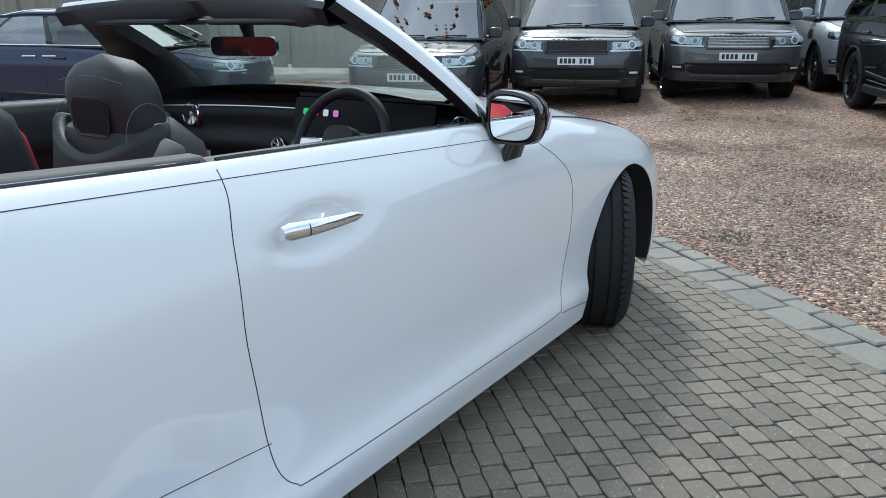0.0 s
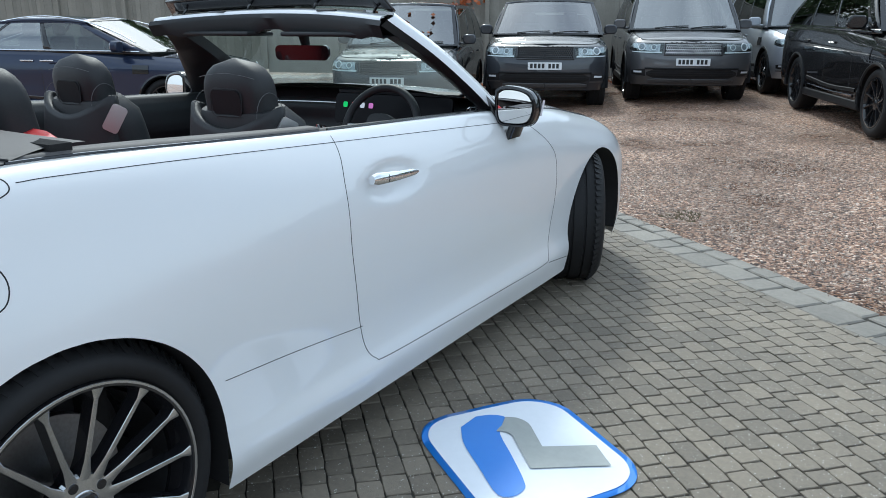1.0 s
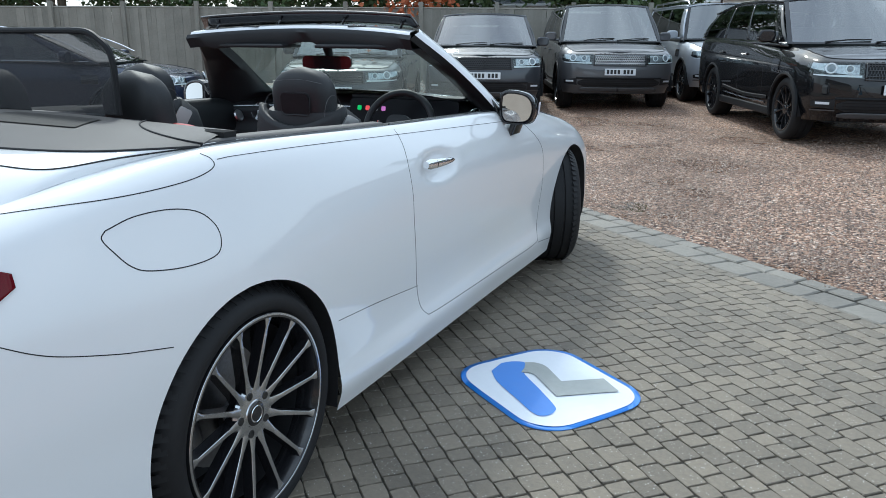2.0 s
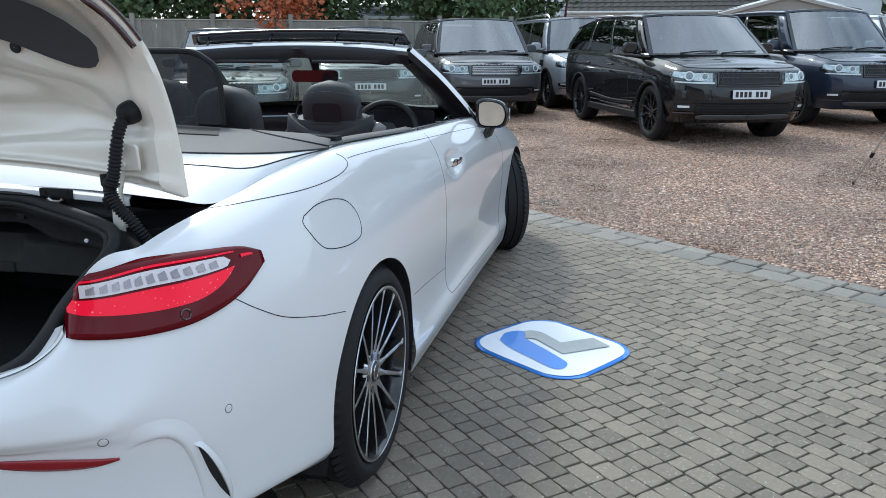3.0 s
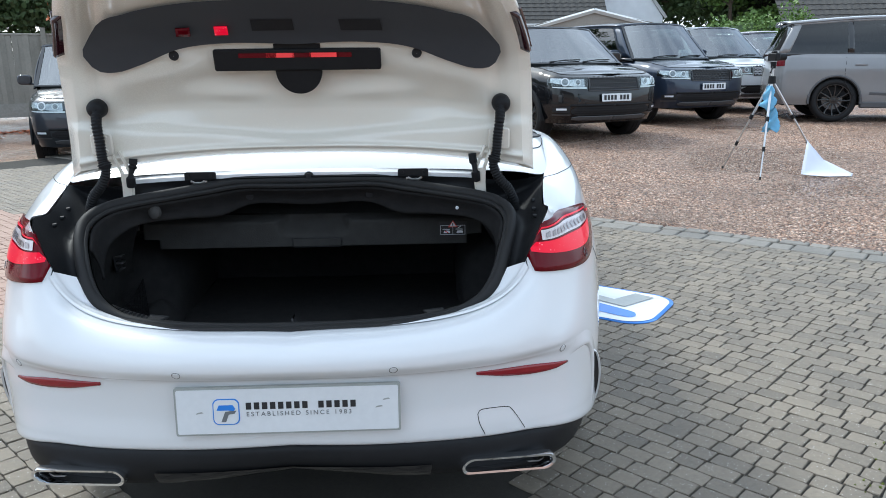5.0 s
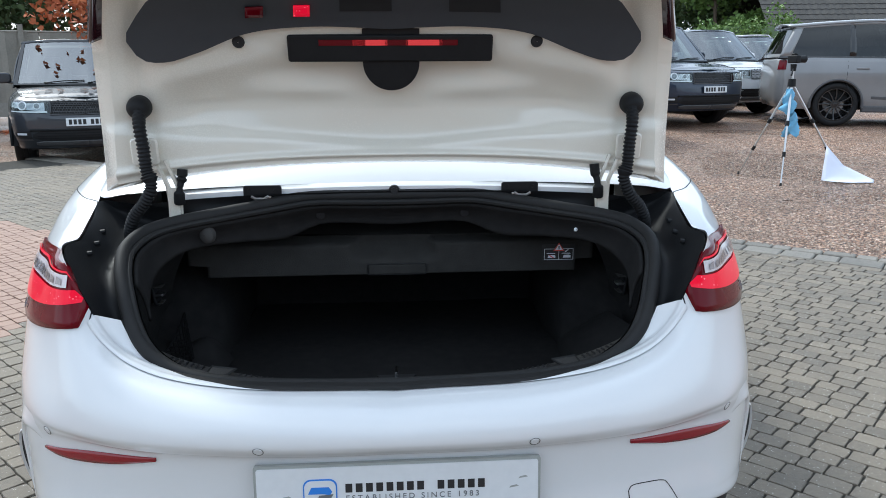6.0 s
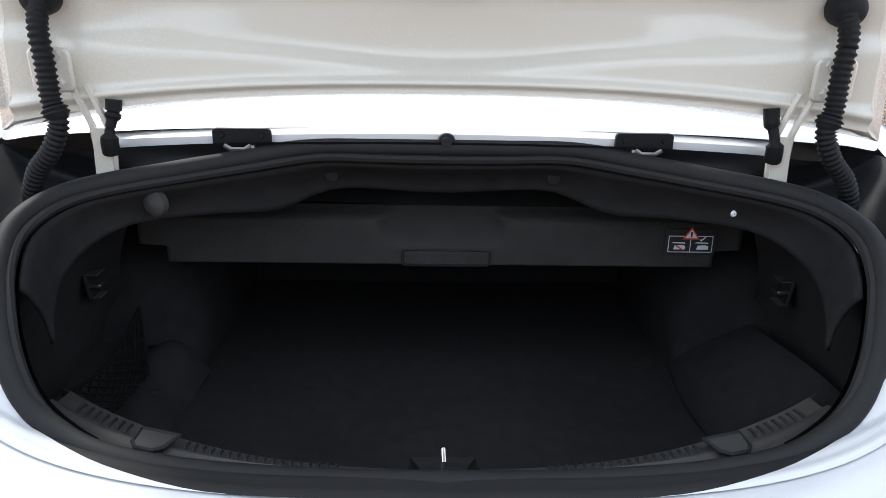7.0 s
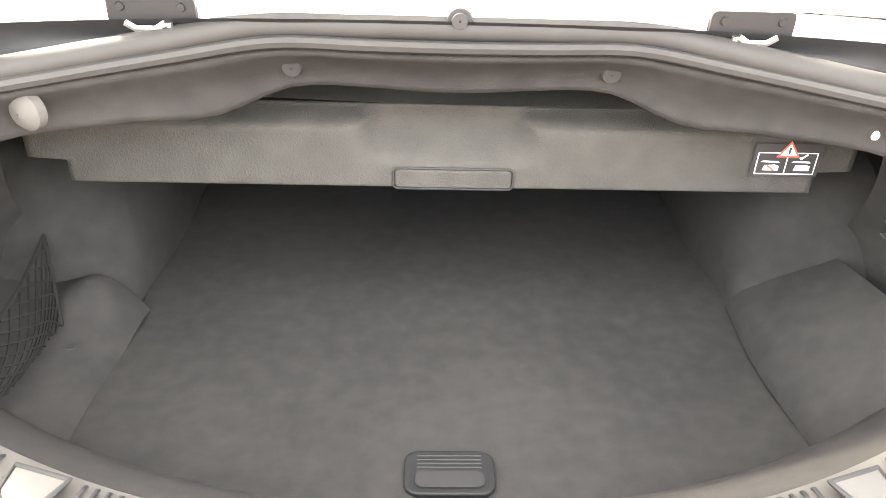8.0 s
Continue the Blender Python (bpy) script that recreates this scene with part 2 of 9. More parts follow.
LAMP_LIT = surf("lit red lamp element", (0.40, 0.003, 0.02), (0.32, 0.002, 0.015), rough=0.3, spec=0.1, coat=0.4, coat_rough=0.02, emit=(1.0, 0.001, 0.035, 0.42), scale=700.0)
add_sparkle(LAMP_LIT)
REFLEX_RED = surf("red reflector plastic", (0.26, 0.003, 0.012), (0.21, 0.002, 0.009), rough=0.2, coat=0.4, scale=300.0)
LAMP_DARK = surf("dark lamp glass", (0.035, 0.008, 0.012), rough=0.12, coat=1.0)
BRAKE_DIM = surf("dim red light", (0.7, 0.03, 0.04), rough=0.2, coat=1.0, emit=(1.0, 0.04, 0.05, 0.22), scale=700.0)
RED_VINYL = surf("red label print", (0.75, 0.08, 0.06), rough=0.4)
GREY_FELT = surf("mid grey felt plug", (0.058, 0.056, 0.054), rough=0.8)
LAMP_CLEAR = surf("clear lamp band", (0.80, 0.74, 0.76), (0.62, 0.56, 0.58), rough=0.15, coat=0.6, scale=150.0)
WHITE_PLASTIC = surf("white plate", (0.74, 0.76, 0.78), (0.68, 0.70, 0.72), rough=0.35, coat=0.3, scale=60.0)
SCREEN = surf("black display glass", (0.006, 0.006, 0.008), rough=0.3, spec=0.12)
INK = surf("black ink", (0.02, 0.02, 0.022), rough=0.5)
GREY_INK = surf("grey ink", (0.16, 0.17, 0.18), rough=0.5)
BLUE = surf("blue vinyl", (0.03, 0.20, 0.68), (0.035, 0.22, 0.70), rough=0.35, coat=0.3)
GREY_VINYL = surf("grey vinyl", (0.36, 0.38, 0.36), rough=0.35, coat=0.3)
WHITE_VINYL = surf("white vinyl", (0.80, 0.83, 0.88), (0.76, 0.79, 0.84), rough=0.35, coat=0.3)
GLASS = glass("clear glass", base=0.03, gain=0.35)
GLASS_SCREEN = glass("green-tinted windscreen glass", (0.62, 0.70, 0.67), base=0.03, gain=0.3)
LAMP_SILVER = surf("bright lamp reflector", (0.66, 0.68, 0.72), (0.20, 0.21, 0.24), rough=0.14, metal=0.6, scale=30.0, coat=0.6)
GLASS_TINT = glass("tinted car glass", (0.62, 0.73, 0.69), base=0.34)
GLASS_SIDE = glass("car side glass", (0.42, 0.48, 0.46), base=0.14)
LAMP_GUIDE = surf("white light guide", (0.80, 0.83, 0.88), (0.70, 0.73, 0.78), rough=0.15, coat=0.6, scale=80.0)
LAMP_DEEP = surf("grey projector lens", (0.26, 0.28, 0.32), (0.16, 0.18, 0.22), rough=0.08, coat=1.0)
GLASS_DARK = glass("privacy glass", (0.06, 0.065, 0.07), base=0.07)
MIRROR = surf("mirror glass", (0.9, 0.9, 0.9), rough=0.01, metal=1.0, spread=0.01)

# ---- ground, gravel, paving ----
KERB_A, KERB_D = Vector((0.70, 4.46, 0)), Vector((0.775, -0.632, 0))   # a point on the edge of the paving, and its run
KERB_N = Vector((0.632, 0.775, 0))                                     # towards the gravel


def beyond(x, y):
    """Metres past the paving's edge, towards the parked cars."""
    return (Vector((x, y, 0)) - KERB_A).dot(KERB_N)


def ground_z(x, y):
    """Height of the gravel, which rises gently from the paving's edge."""
    d = beyond(x, y)
    left = -0.11 * min(1.0, max(0.0, (-x - 2.7) / 1.4))
    if d <= 0:
        return -0.012 + left
    return -0.012 + left + 0.24 * (1 - math.exp(-(max(0.0, d - 0.4) / 5.2) ** 1.4))


def gravel_material():
    m = bpy.data.materials.new("wet brown gravel")
    m.use_nodes = True
    t = m.node_tree
    b = t.nodes["Principled BSDF"]
    pos = t.nodes.new("ShaderNodeNewGeometry")
    vo = t.nodes.new("ShaderNodeTexVoronoi")
    vo.inputs["Scale"].default_value = 58.0
    vo.inputs["Randomness"].default_value = 1.0
    t.links.new(pos.outputs["Position"], vo.inputs["Vector"])
    # each stone its own tint
    ramp = t.nodes.new("ShaderNodeValToRGB")
    e = ramp.color_ramp.elements
    e[0].position, e[0].color = 0.0, (0.022, 0.014, 0.010, 1)
    e[1].position, e[1].color = 1.0, (0.92, 0.80, 0.70, 1)
    for p, c in ((0.28, (0.125, 0.062, 0.038, 1)), (0.55, (0.34, 0.185, 0.112, 1)), (0.8, (0.55, 0.345, 0.235, 1)), (0.93, (0.66, 0.48, 0.36, 1))):
        k = e.new(p)
        k.color = c
    sep = t.nodes.new("ShaderNodeSeparateColor")
    t.links.new(vo.outputs["Color"], sep.inputs["Color"])
    t.links.new(sep.outputs["Red"], ramp.inputs["Fac"])
    # damp and worn patches
    n2 = t.nodes.new("ShaderNodeTexNoise")
    n2.inputs["Scale"].default_value = 0.55
    n2.inputs["Detail"].default_value = 5.0
    t.links.new(pos.outputs["Position"], n2.inputs["Vector"])
    mr = t.nodes.new("ShaderNodeMapRange")
    mr.inputs["From Min"].default_value, mr.inputs["From Max"].default_value = 0.3, 0.7
    mr.inputs["To Min"].default_value, mr.inputs["To Max"].default_value = 0.72, 1.18
    t.links.new(n2.outputs["Fac"], mr.inputs["Value"])
    mul = t.nodes.new("ShaderNodeMix")
    mul.data_type, mul.blend_type = "RGBA", "MULTIPLY"
    mul.inputs["Factor"].default_value = 1.0
    t.links.new(ramp.outputs["Color"], mul.inputs["A"])
    t.links.new(mr.outputs["Result"], mul.inputs["B"])
    t.links.new(mul.outputs["Result"], b.inputs["Base Color"])
    wet = t.nodes.new("ShaderNodeMapRange")
    wet.inputs["From Min"].default_value, wet.inputs["From Max"].default_value = 0.40, 0.60
    wet.inputs["To Min"].default_value, wet.inputs["To Max"].default_value = 0.24, 0.62
    t.links.new(n2.outputs["Fac"], wet.inputs["Value"])
    t.links.new(wet.outputs["Result"], b.inputs["Roughness"])
    bp = t.nodes.new("ShaderNodeBump")
    bp.inputs["Strength"].default_value = 1.0
    bp.inputs["Distance"].default_value = 0.026
    inv = t.nodes.new("ShaderNodeMath")
    inv.operation = "SUBTRACT"
    inv.inputs[0].default_value = 1.0
    t.links.new(vo.outputs["Distance"], inv.inputs[1])
    t.links.new(inv.outputs[0], bp.inputs["Height"])
    t.links.new(bp.outputs["Normal"], b.inputs["Normal"])
    return m


GRAVEL = gravel_material()
GRAVEL_WHITE = surf("pale and brown loose grit", (0.66, 0.55, 0.46), (0.15, 0.08, 0.052), rough=0.6, scale=90.0, per=1.2, island=True)
SOIL = surf("dark joint sand", (0.030, 0.027, 0.023), (0.055, 0.05, 0.04), rough=0.9, bump=0.6, bump_scale=400.0, scale=90.0)


def speckled(name, c1, c2, per, island=False):
    """Concrete block with pale aggregate specks, stains and a slightly damp sheen."""
    m = surf(name, c1, c2, rough=0.42, rough2=0.75, scale=60.0, bump=1.0, bump_scale=260.0, per=per, big=1.6, island=island, spec=0.35)
    t = m.node_tree
    b = t.nodes["Principled BSDF"]
    pos = t.nodes.new("ShaderNodeNewGeometry")
    vo = t.nodes.new("ShaderNodeTexVoronoi")
    vo.inputs["Scale"].default_value = 150.0
    t.links.new(pos.outputs["Position"], vo.inputs["Vector"])
    sp = t.nodes.new("ShaderNodeSeparateColor")
    t.links.new(vo.outputs["Color"], sp.inputs["Color"])
    a = t.nodes.new("ShaderNodeMath")
    a.operation = "GREATER_THAN"
    a.inputs[1].default_value = 0.80
    t.links.new(sp.outputs["Red"], a.inputs[0])
    c = t.nodes.new("ShaderNodeMath")
    c.operation = "LESS_THAN"
    size = t.nodes.new("ShaderNodeMath")
    size.operation = "MULTIPLY"
    size.inputs[1].default_value = 0.36
    t.links.new(sp.outputs["Green"], size.inputs[0])
    t.links.new(size.outputs[0], c.inputs[1])
    t.links.new(vo.outputs["Distance"], c.inputs[0])
    d = t.nodes.new("ShaderNodeMath")
    d.operation = "MULTIPLY"
    t.links.new(a.outputs[0], d.inputs[0])
    t.links.new(c.outputs[0], d.inputs[1])
    mix = t.nodes.new("ShaderNodeMix")
    mix.data_type = "RGBA"
    mix.inputs["B"].default_value = (0.62, 0.61, 0.57, 1)
    src = b.inputs["Base Color"].links[0].from_socket
    t.links.new(d.outputs[0], mix.inputs["Factor"])
    t.links.new(src, mix.inputs["A"])
    t.links.new(mix.outputs["Result"], b.inputs["Base Color"])
    return m


PAVER = speckled("grey concrete paver", (0.118, 0.101, 0.080), (0.300, 0.255, 0.198), 0.7)
PAVER_ISL = speckled("grey concrete pavers", (0.118, 0.101, 0.080), (0.300, 0.255, 0.198), 0.7, True)
PAVER_PALE = surf("pale border slab", (0.125, 0.114, 0.097), (0.275, 0.25, 0.212), rough=0.5, scale=40.0, bump=0.6, bump_scale=240.0, per=0.5)
PAVER_RED = surf("terracotta blocks", (0.26, 0.15, 0.11), (0.36, 0.23, 0.17), rough=0.55, scale=50.0, bump=0.5, bump_scale=240.0, per=0.5, island=True)
WATER = surf("puddle water", (0.13, 0.095, 0.065), rough=0.03, spec=0.6)

bm = bm_new()
NX = [-900, -300, -120, -60, -40] + [-30 + 1.0 * i for i in range(31)] + [0.5 + 0.5 * i for i in range(20)] + [11 + i for i in range(30)] + [60, 120, 300, 900]
NY = [-900, -300, -100, -40, -20, -12] + [-8 + i for i in range(10)] + [2 + 0.4 * i for i in range(36)] + [17 + i for i in range(24)] + [60, 120, 300, 900]
grid = [[bm.verts.new((x, y, ground_z(x, y))) for y in NY] for x in NX]
for i in range(len(NX) - 1):
    for j in range(len(NY) - 1):
        bm.faces.new((grid[i][j], grid[i + 1][j], grid[i + 1][j + 1], grid[i][j + 1]))
ground = part("ground", bm, GRAVEL, angle=80)
tagged(ground, "brown and pink damp gravel car park, rising gently", "gravel", kind="structure")

# bed of joint sand under the paving: one sheet with its edge at the border
bm = bm_new()
p0 = KERB_A - KERB_D * 7.3 - KERB_N * 0.02
p1 = KERB_A + KERB_D * 5.3 - KERB_N * 0.02
prism(bm, [(p0.x, p0.y), (p0.x - KERB_N.x * 8.8, p0.y - KERB_N.y * 8.8), (p1.x - KERB_N.x * 8.8, p1.y - KERB_N.y * 8.8), (p1.x, p1.y)], Matrix.Translation((0, 0, -0.06)), 0.053)
pavement = part("pavement", bm, SOIL, smooth=False)
tagged(pavement, "grey concrete block driveway with a pale slab border", "paving", kind="structure")

# loose grit spilled over the gravel's edge, and small stones standing proud
bm = bm_new()
r2 = random.Random(3)
for i in range(13000):
    s = r2.uniform(-3.2, 4.2)
    d = abs(r2.gauss(0, 1)) * 0.75 - 0.06
    p = KERB_A + KERB_D * s + KERB_N * d
    z = ground_z(p.x, p.y) if d > 0.13 else 0.004
    if d <= 0.13 and r2.random() > 0.25:
        continue
    a = 0.0025 + 0.0045 * r2.random() ** 2
    q = Euler((r2.random() * 6, r2.random() * 6, r2.random() * 6)).to_matrix()
    vs = [bm.verts.new(Vector((p.x, p.y, z + a * 0.55)) + q @ Vector(v) * a) for v in ((1.2, 0, 0), (-1.1, 0.1, 0), (0, 1, 0.1), (0.1, -0.9, 0), (0, 0, 0.75), (0, 0.1, -0.7))]
    for f in ((0, 2, 4), (2, 1, 4), (1, 3, 4), (3, 0, 4), (2, 0, 5), (1, 2, 5), (3, 1, 5), (0, 3, 5)):
        bm.faces.new([vs[k] for k in f])
for i in range(26000):
    s = r2.uniform(-1.6, 7.5)
    d = 0.25 + 6.0 * r2.random() ** 1.5
    p = KERB_A + KERB_D * s + KERB_N * d
    a = r2.uniform(0.005, 0.0105)
    q = Euler((r2.random() * 6, r2.random() * 6, r2.random() * 6)).to_matrix()
    vs = [bm.verts.new(Vector((p.x, p.y, ground_z(p.x, p.y) + a * 0.35)) + q @ Vector(v) * a) for v in ((1.2, 0, 0), (-1.1, 0.1, 0), (0, 1, 0.1), (0.1, -0.9, 0), (0, 0, 0.75), (0, 0.1, -0.7))]
    for f in ((0, 2, 4), (2, 1, 4), (1, 3, 4), (3, 0, 4), (2, 0, 5), (1, 2, 5), (3, 1, 5), (0, 3, 5)):
        bm.faces.new([vs[k] for k in f])
grit = part("loose_gravel", bm, GRAVEL_WHITE, smooth=False)
tagged(grit, "loose pale and brown stones along the paving's edge", "gravel", kind="stuff")

# shallow puddle at the foot of the slope
bm = bm_new()
outline = []
for i in range(36):
    a = 2 * math.pi * i / 36
    r = 0.15 * (1 + 0.28 * math.sin(3 * a + 1) + 0.16 * math.sin(5 * a))
    outline.append((r * math.cos(a) * 1.35, r * math.sin(a)))
prism(bm, outline, Matrix.Translation((1.10, 4.66, -0.014)) @ pose(0, 0, 0, 0, 0, -35), 0.004)
puddle = part("puddle", bm, WATER, smooth=False)
tagged(puddle, "small brown puddle lying in the gravel", "water", kind="structure")

# ---- shells: a plan outline pushed in by levels ----
class Shell:
    """A half body (x >= 0) wrapped round a plan outline from the rear middle to the front middle. levels: for each station a list of (inset, z) from the top edge down."""

    def __init__(self, outline, stations):
        self.out = [Vector((x, y, 0)) for x, y in outline]
        self.st = stations
        self.n = len(stations[0][1])
        self.dents = []

    def plan(self, c):
        ps = self.out
        c = max(0.0, min(len(ps) - 1.0, c))
        i = min(int(c), len(ps) - 2)
        t = c - i
        b, d = ps[i], ps[i + 1]
        mirror = Vector((-1, 1, 1))
        a = ps[i - 1] if i else ps[1] * mirror
        e = ps[i + 2] if i + 2 < len(ps) else ps[-2] * mirror
        p = 0.5 * (2 * b + (d - a) * t + (2 * a - 5 * b + 4 * d - e) * t * t + (3 * b - a - 3 * d + e) * t ** 3)
        g = 0.5 * ((d - a) + 2 * (2 * a - 5 * b + 4 * d - e) * t + 3 * (3 * b - a - 3 * d + e) * t * t)
        g.normalize()
        return p, Vector((g.y, -g.x, 0))

    def level(self, c, k):
        p, n = self.plan(c)
        ins = ip(c, [(s, v[k][0]) for s, v in self.st])
        z = ip(c, [(s, v[k][1]) for s, v in self.st])
        q = p - n * ins
        return Vector((max(0.0, q.x), q.y, z))

    def at(self, c, k):
        k = max(0.0, min(self.n - 1.0, k))
        i = min(int(k), self.n - 2)
        t = k - i
        b, d = self.level(c, i), self.level(c, i + 1)
        a = self.level(c, i - 1) if i else 2 * b - d
        e = self.level(c, i + 2) if i + 2 < self.n else 2 * d - b
        p = 0.5 * (2 * b + (d - a) * t + (2 * a - 5 * b + 4 * d - e) * t * t + (3 * b - a - 3 * d + e) * t ** 3)
        p.x = max(0.0, p.x)
        for y, z, ry, rz, d in self.dents:
            e = ((p.y - y) / ry) ** 2 + ((p.z - z) / rz) ** 2
            if e < 6 and p.x > 0.5:
                p.x -= d * math.exp(-e * e)
        return p

    def at_z(self, c, z):
        """The point of column c at height z."""
        lo, hi = 0.0, self.n - 1.0
        for _ in range(24):
            k = 0.5 * (lo + hi)
            if self.at(c, k).z > z:
                lo = k
            else:
                hi = k
        return k

    def zpatch(self, bm, c0, c1, ztop, zbot, nu=20, nv=6, lift=0.004, side=1):
        """A skin between two height curves ztop(u), zbot(u) over the columns c0..c1."""
        def fn(u, v):
            c = c0 + (c1 - c0) * u
            k = self.at_z(c, zbot(u) + (ztop(u) - zbot(u)) * v)
            p = self.at(c, k) + self.normal(c, k) * lift
            return Vector((p.x * side, p.y, p.z))
        sheet(bm, fn, nu, nv)
        return bm

    def normal(self, c, k, h=0.02):
        du = self.at(c + h, k) - self.at(c - h, k)
        dv = self.at(c, k + h) - self.at(c, k - h)
        n = dv.cross(du)
        if n.length < 1e-9:
            return Vector((0, 0, 1))
        n.normalize()
        return n if n.dot(self.plan(c)[1]) > -0.2 else -n

    def find(self, y, z, c0, c1):
        """The (c, k) on the side at which y and z are met."""
        c = 0.5 * (c0 + c1)
        k = 0.5 * (self.n - 1)
        for _ in range(14):
            lo, hi = c0, c1
            for _ in range(22):
                c = 0.5 * (lo + hi)
                if self.at(c, k).y < y:
                    lo = c
                else:
                    hi = c
            lo, hi = 0.0, self.n - 1.0
            for _ in range(22):
                k = 0.5 * (lo + hi)
                if self.at(c, k).z > z:
                    lo = k
                else:
                    hi = k
        return c, k

    def patch(self, bm, c0, c1, k0, k1, nu=10, nv=4, lift=0.006, side=1, shape=None):
        """A piece of skin lying on the shell; shape(u, v) may warp (u, v) within 0..1."""
        def fn(u, v):
            if shape:
                u, v = shape(u, v)
            c, k = c0 + (c1 - c0) * u, k0 + (k1 - k0) * v
            p = self.at(c, k) + self.normal(c, k) * lift
            return Vector((p.x * side, p.y, p.z))
        sheet(bm, fn, nu, nv)
        return bm

    def strip(self, bm, path, width, lift=0.001, side=1, n=24, c0=0, c1=99, depth=None):
        """A thin flat band along a (y, z) path on the side of the shell."""
        pts = spline([(y, z, 0) for y, z in path], n)
        rows = []
        for i, p in enumerate(pts):
            c, k = self.find(p.x, p.y, c0, min(c1, len(self.out) - 1))
            q, nn = self.at(c, k), self.normal(c, k)
            rows.append((q, nn))
        self.band(bm, rows, width, lift, side)
        return bm

    def band(self, bm, rows, width, lift, side=1):
        """A low bead along points with normals."""
        vs = []
        for i, (q, nn) in enumerate(rows):
            d = rows[min(i + 1, len(rows) - 1)][0] - rows[max(i - 1, 0)][0]
            if d.length < 1e-9:
                d = Vector((0, 1, 0))
            s = d.normalized().cross(nn)
            ring = [q - s * width / 2 - nn * 0.002, q - s * width / 3 + nn * lift, q + s * width / 3 + nn * lift, q + s * width / 2 - nn * 0.002]
            vs.append([bm.verts.new((v.x * side, v.y, v.z)) for v in ring])
        for a, b in zip(vs, vs[1:]):
            for j in range(3):
                bm.faces.new((a[j], a[j + 1], b[j + 1], b[j]))


def cut_skin(tri_v, tri_f, dist):
    """Snaps points to the line where dist changes its sign, and parts the triangles: (inside, outside)."""
    v = [p.copy() for p in tri_v]
    s = [dist(p) for p in v]
    done = {}
    edges = set()
    for a, b, c in tri_f:
        for e in ((a, b), (b, c), (c, a)):
            edges.add((min(e), max(e)))
    best = {}
    for a, b in sorted(edges):
        if s[a] * s[b] < 0:
            t = s[a] / (s[a] - s[b])
            near, f = (a, t) if t < 0.5 else (b, 1 - t)
            if near not in best or f < best[near][0]:
                best[near] = (f, v[a].lerp(v[b], t))
    for i, (f, p) in best.items():
        v[i] = p
        s[i] = 0.0
    # what still crosses is settled by the larger part
    inside, outside = [], []
    for f in tri_f:
        m = sum(s[i] for i in f)
        if m == 0:
            m = dist((v[f[0]] + v[f[1]] + v[f[2]]) / 3)
        (inside if m < 0 else outside).append(f)
    return v, inside, outside


def arch_dist(yc, zc, r, xmin=0.5):
    def d(p):
        if p.x < xmin:
            return 1.0
        if p.z < zc:
            return abs(p.y - yc) - r
        return math.hypot(p.y - yc, p.z - zc) - r
    return d


def link_skin(name, verts, tris, normals, material, parent, label=""):
    """Both halves of a skin as one mesh, with given normals."""
    used = sorted({i for f in tris for i in f})
    idx = {o: n for n, o in enumerate(used)}
    m = len(used)
    vs = [tuple(verts[i]) for i in used] + [(-verts[i].x, verts[i].y, verts[i].z) for i in used]
    fs = [tuple(idx[i] for i in f[::-1]) for f in tris] + [tuple(idx[i] + m for i in f) for f in tris]
    ns = [tuple(normals[i]) for i in used] + [(-normals[i].x, normals[i].y, normals[i].z) for i in used]
    # the halves share their points on the middle line
    share = {m + n: n for n in range(m) if abs(vs[n][0]) < 1e-6}
    fs = [tuple(share.get(i, i) for i in f) for f in fs]
    keep = [i for i in range(len(vs)) if i not in share]
    to = {o: n for n, o in enumerate(keep)}
    for n in share.values():
        ns[n] = (0.0, ns[n][1], ns[n][2])
    fs = [tuple(to[i] for i in f) for f in fs]
    return link_tri(name, [vs[i] for i in keep], fs, [ns[i] for i in keep], material, parent, label)


def link_tri(name, vs, fs, ns, material, parent, label=""):
    me = bpy.data.meshes.new(name)
    me.from_pydata(vs, [], fs)
    me.materials.append(material)
    me.shade_smooth()
    me.normals_split_custom_set_from_vertices(ns)
    ob = new(name, me)
    ob.parent = parent
    if label:
        ob["label"] = label
    return ob


def skin_grid(sh, nu, per):
    """Points, triangles and normals of a shell."""
    nv = per * (sh.n - 1)
    cmax = len(sh.out) - 1
    vs, ns = [], []
    for i in range(nu + 1):
        for j in range(nv + 1):
            c, k = cmax * i / nu, (sh.n - 1) * j / nv
            vs.append(sh.at(c, k))
            ns.append(sh.normal(min(max(c, 0.02), cmax - 0.02), min(max(k, 0.02), sh.n - 1.02)))
    fs = []
    w = nv + 1
    for i in range(nu):
        for j in range(nv):
            a, b, c, d = i * w + j, (i + 1) * w + j, (i + 1) * w + j + 1, i * w + j + 1
            fs += [(a, b, c), (a, c, d)] if (i + j) % 2 else [(a, b, d), (b, c, d)]
    return vs, fs, ns


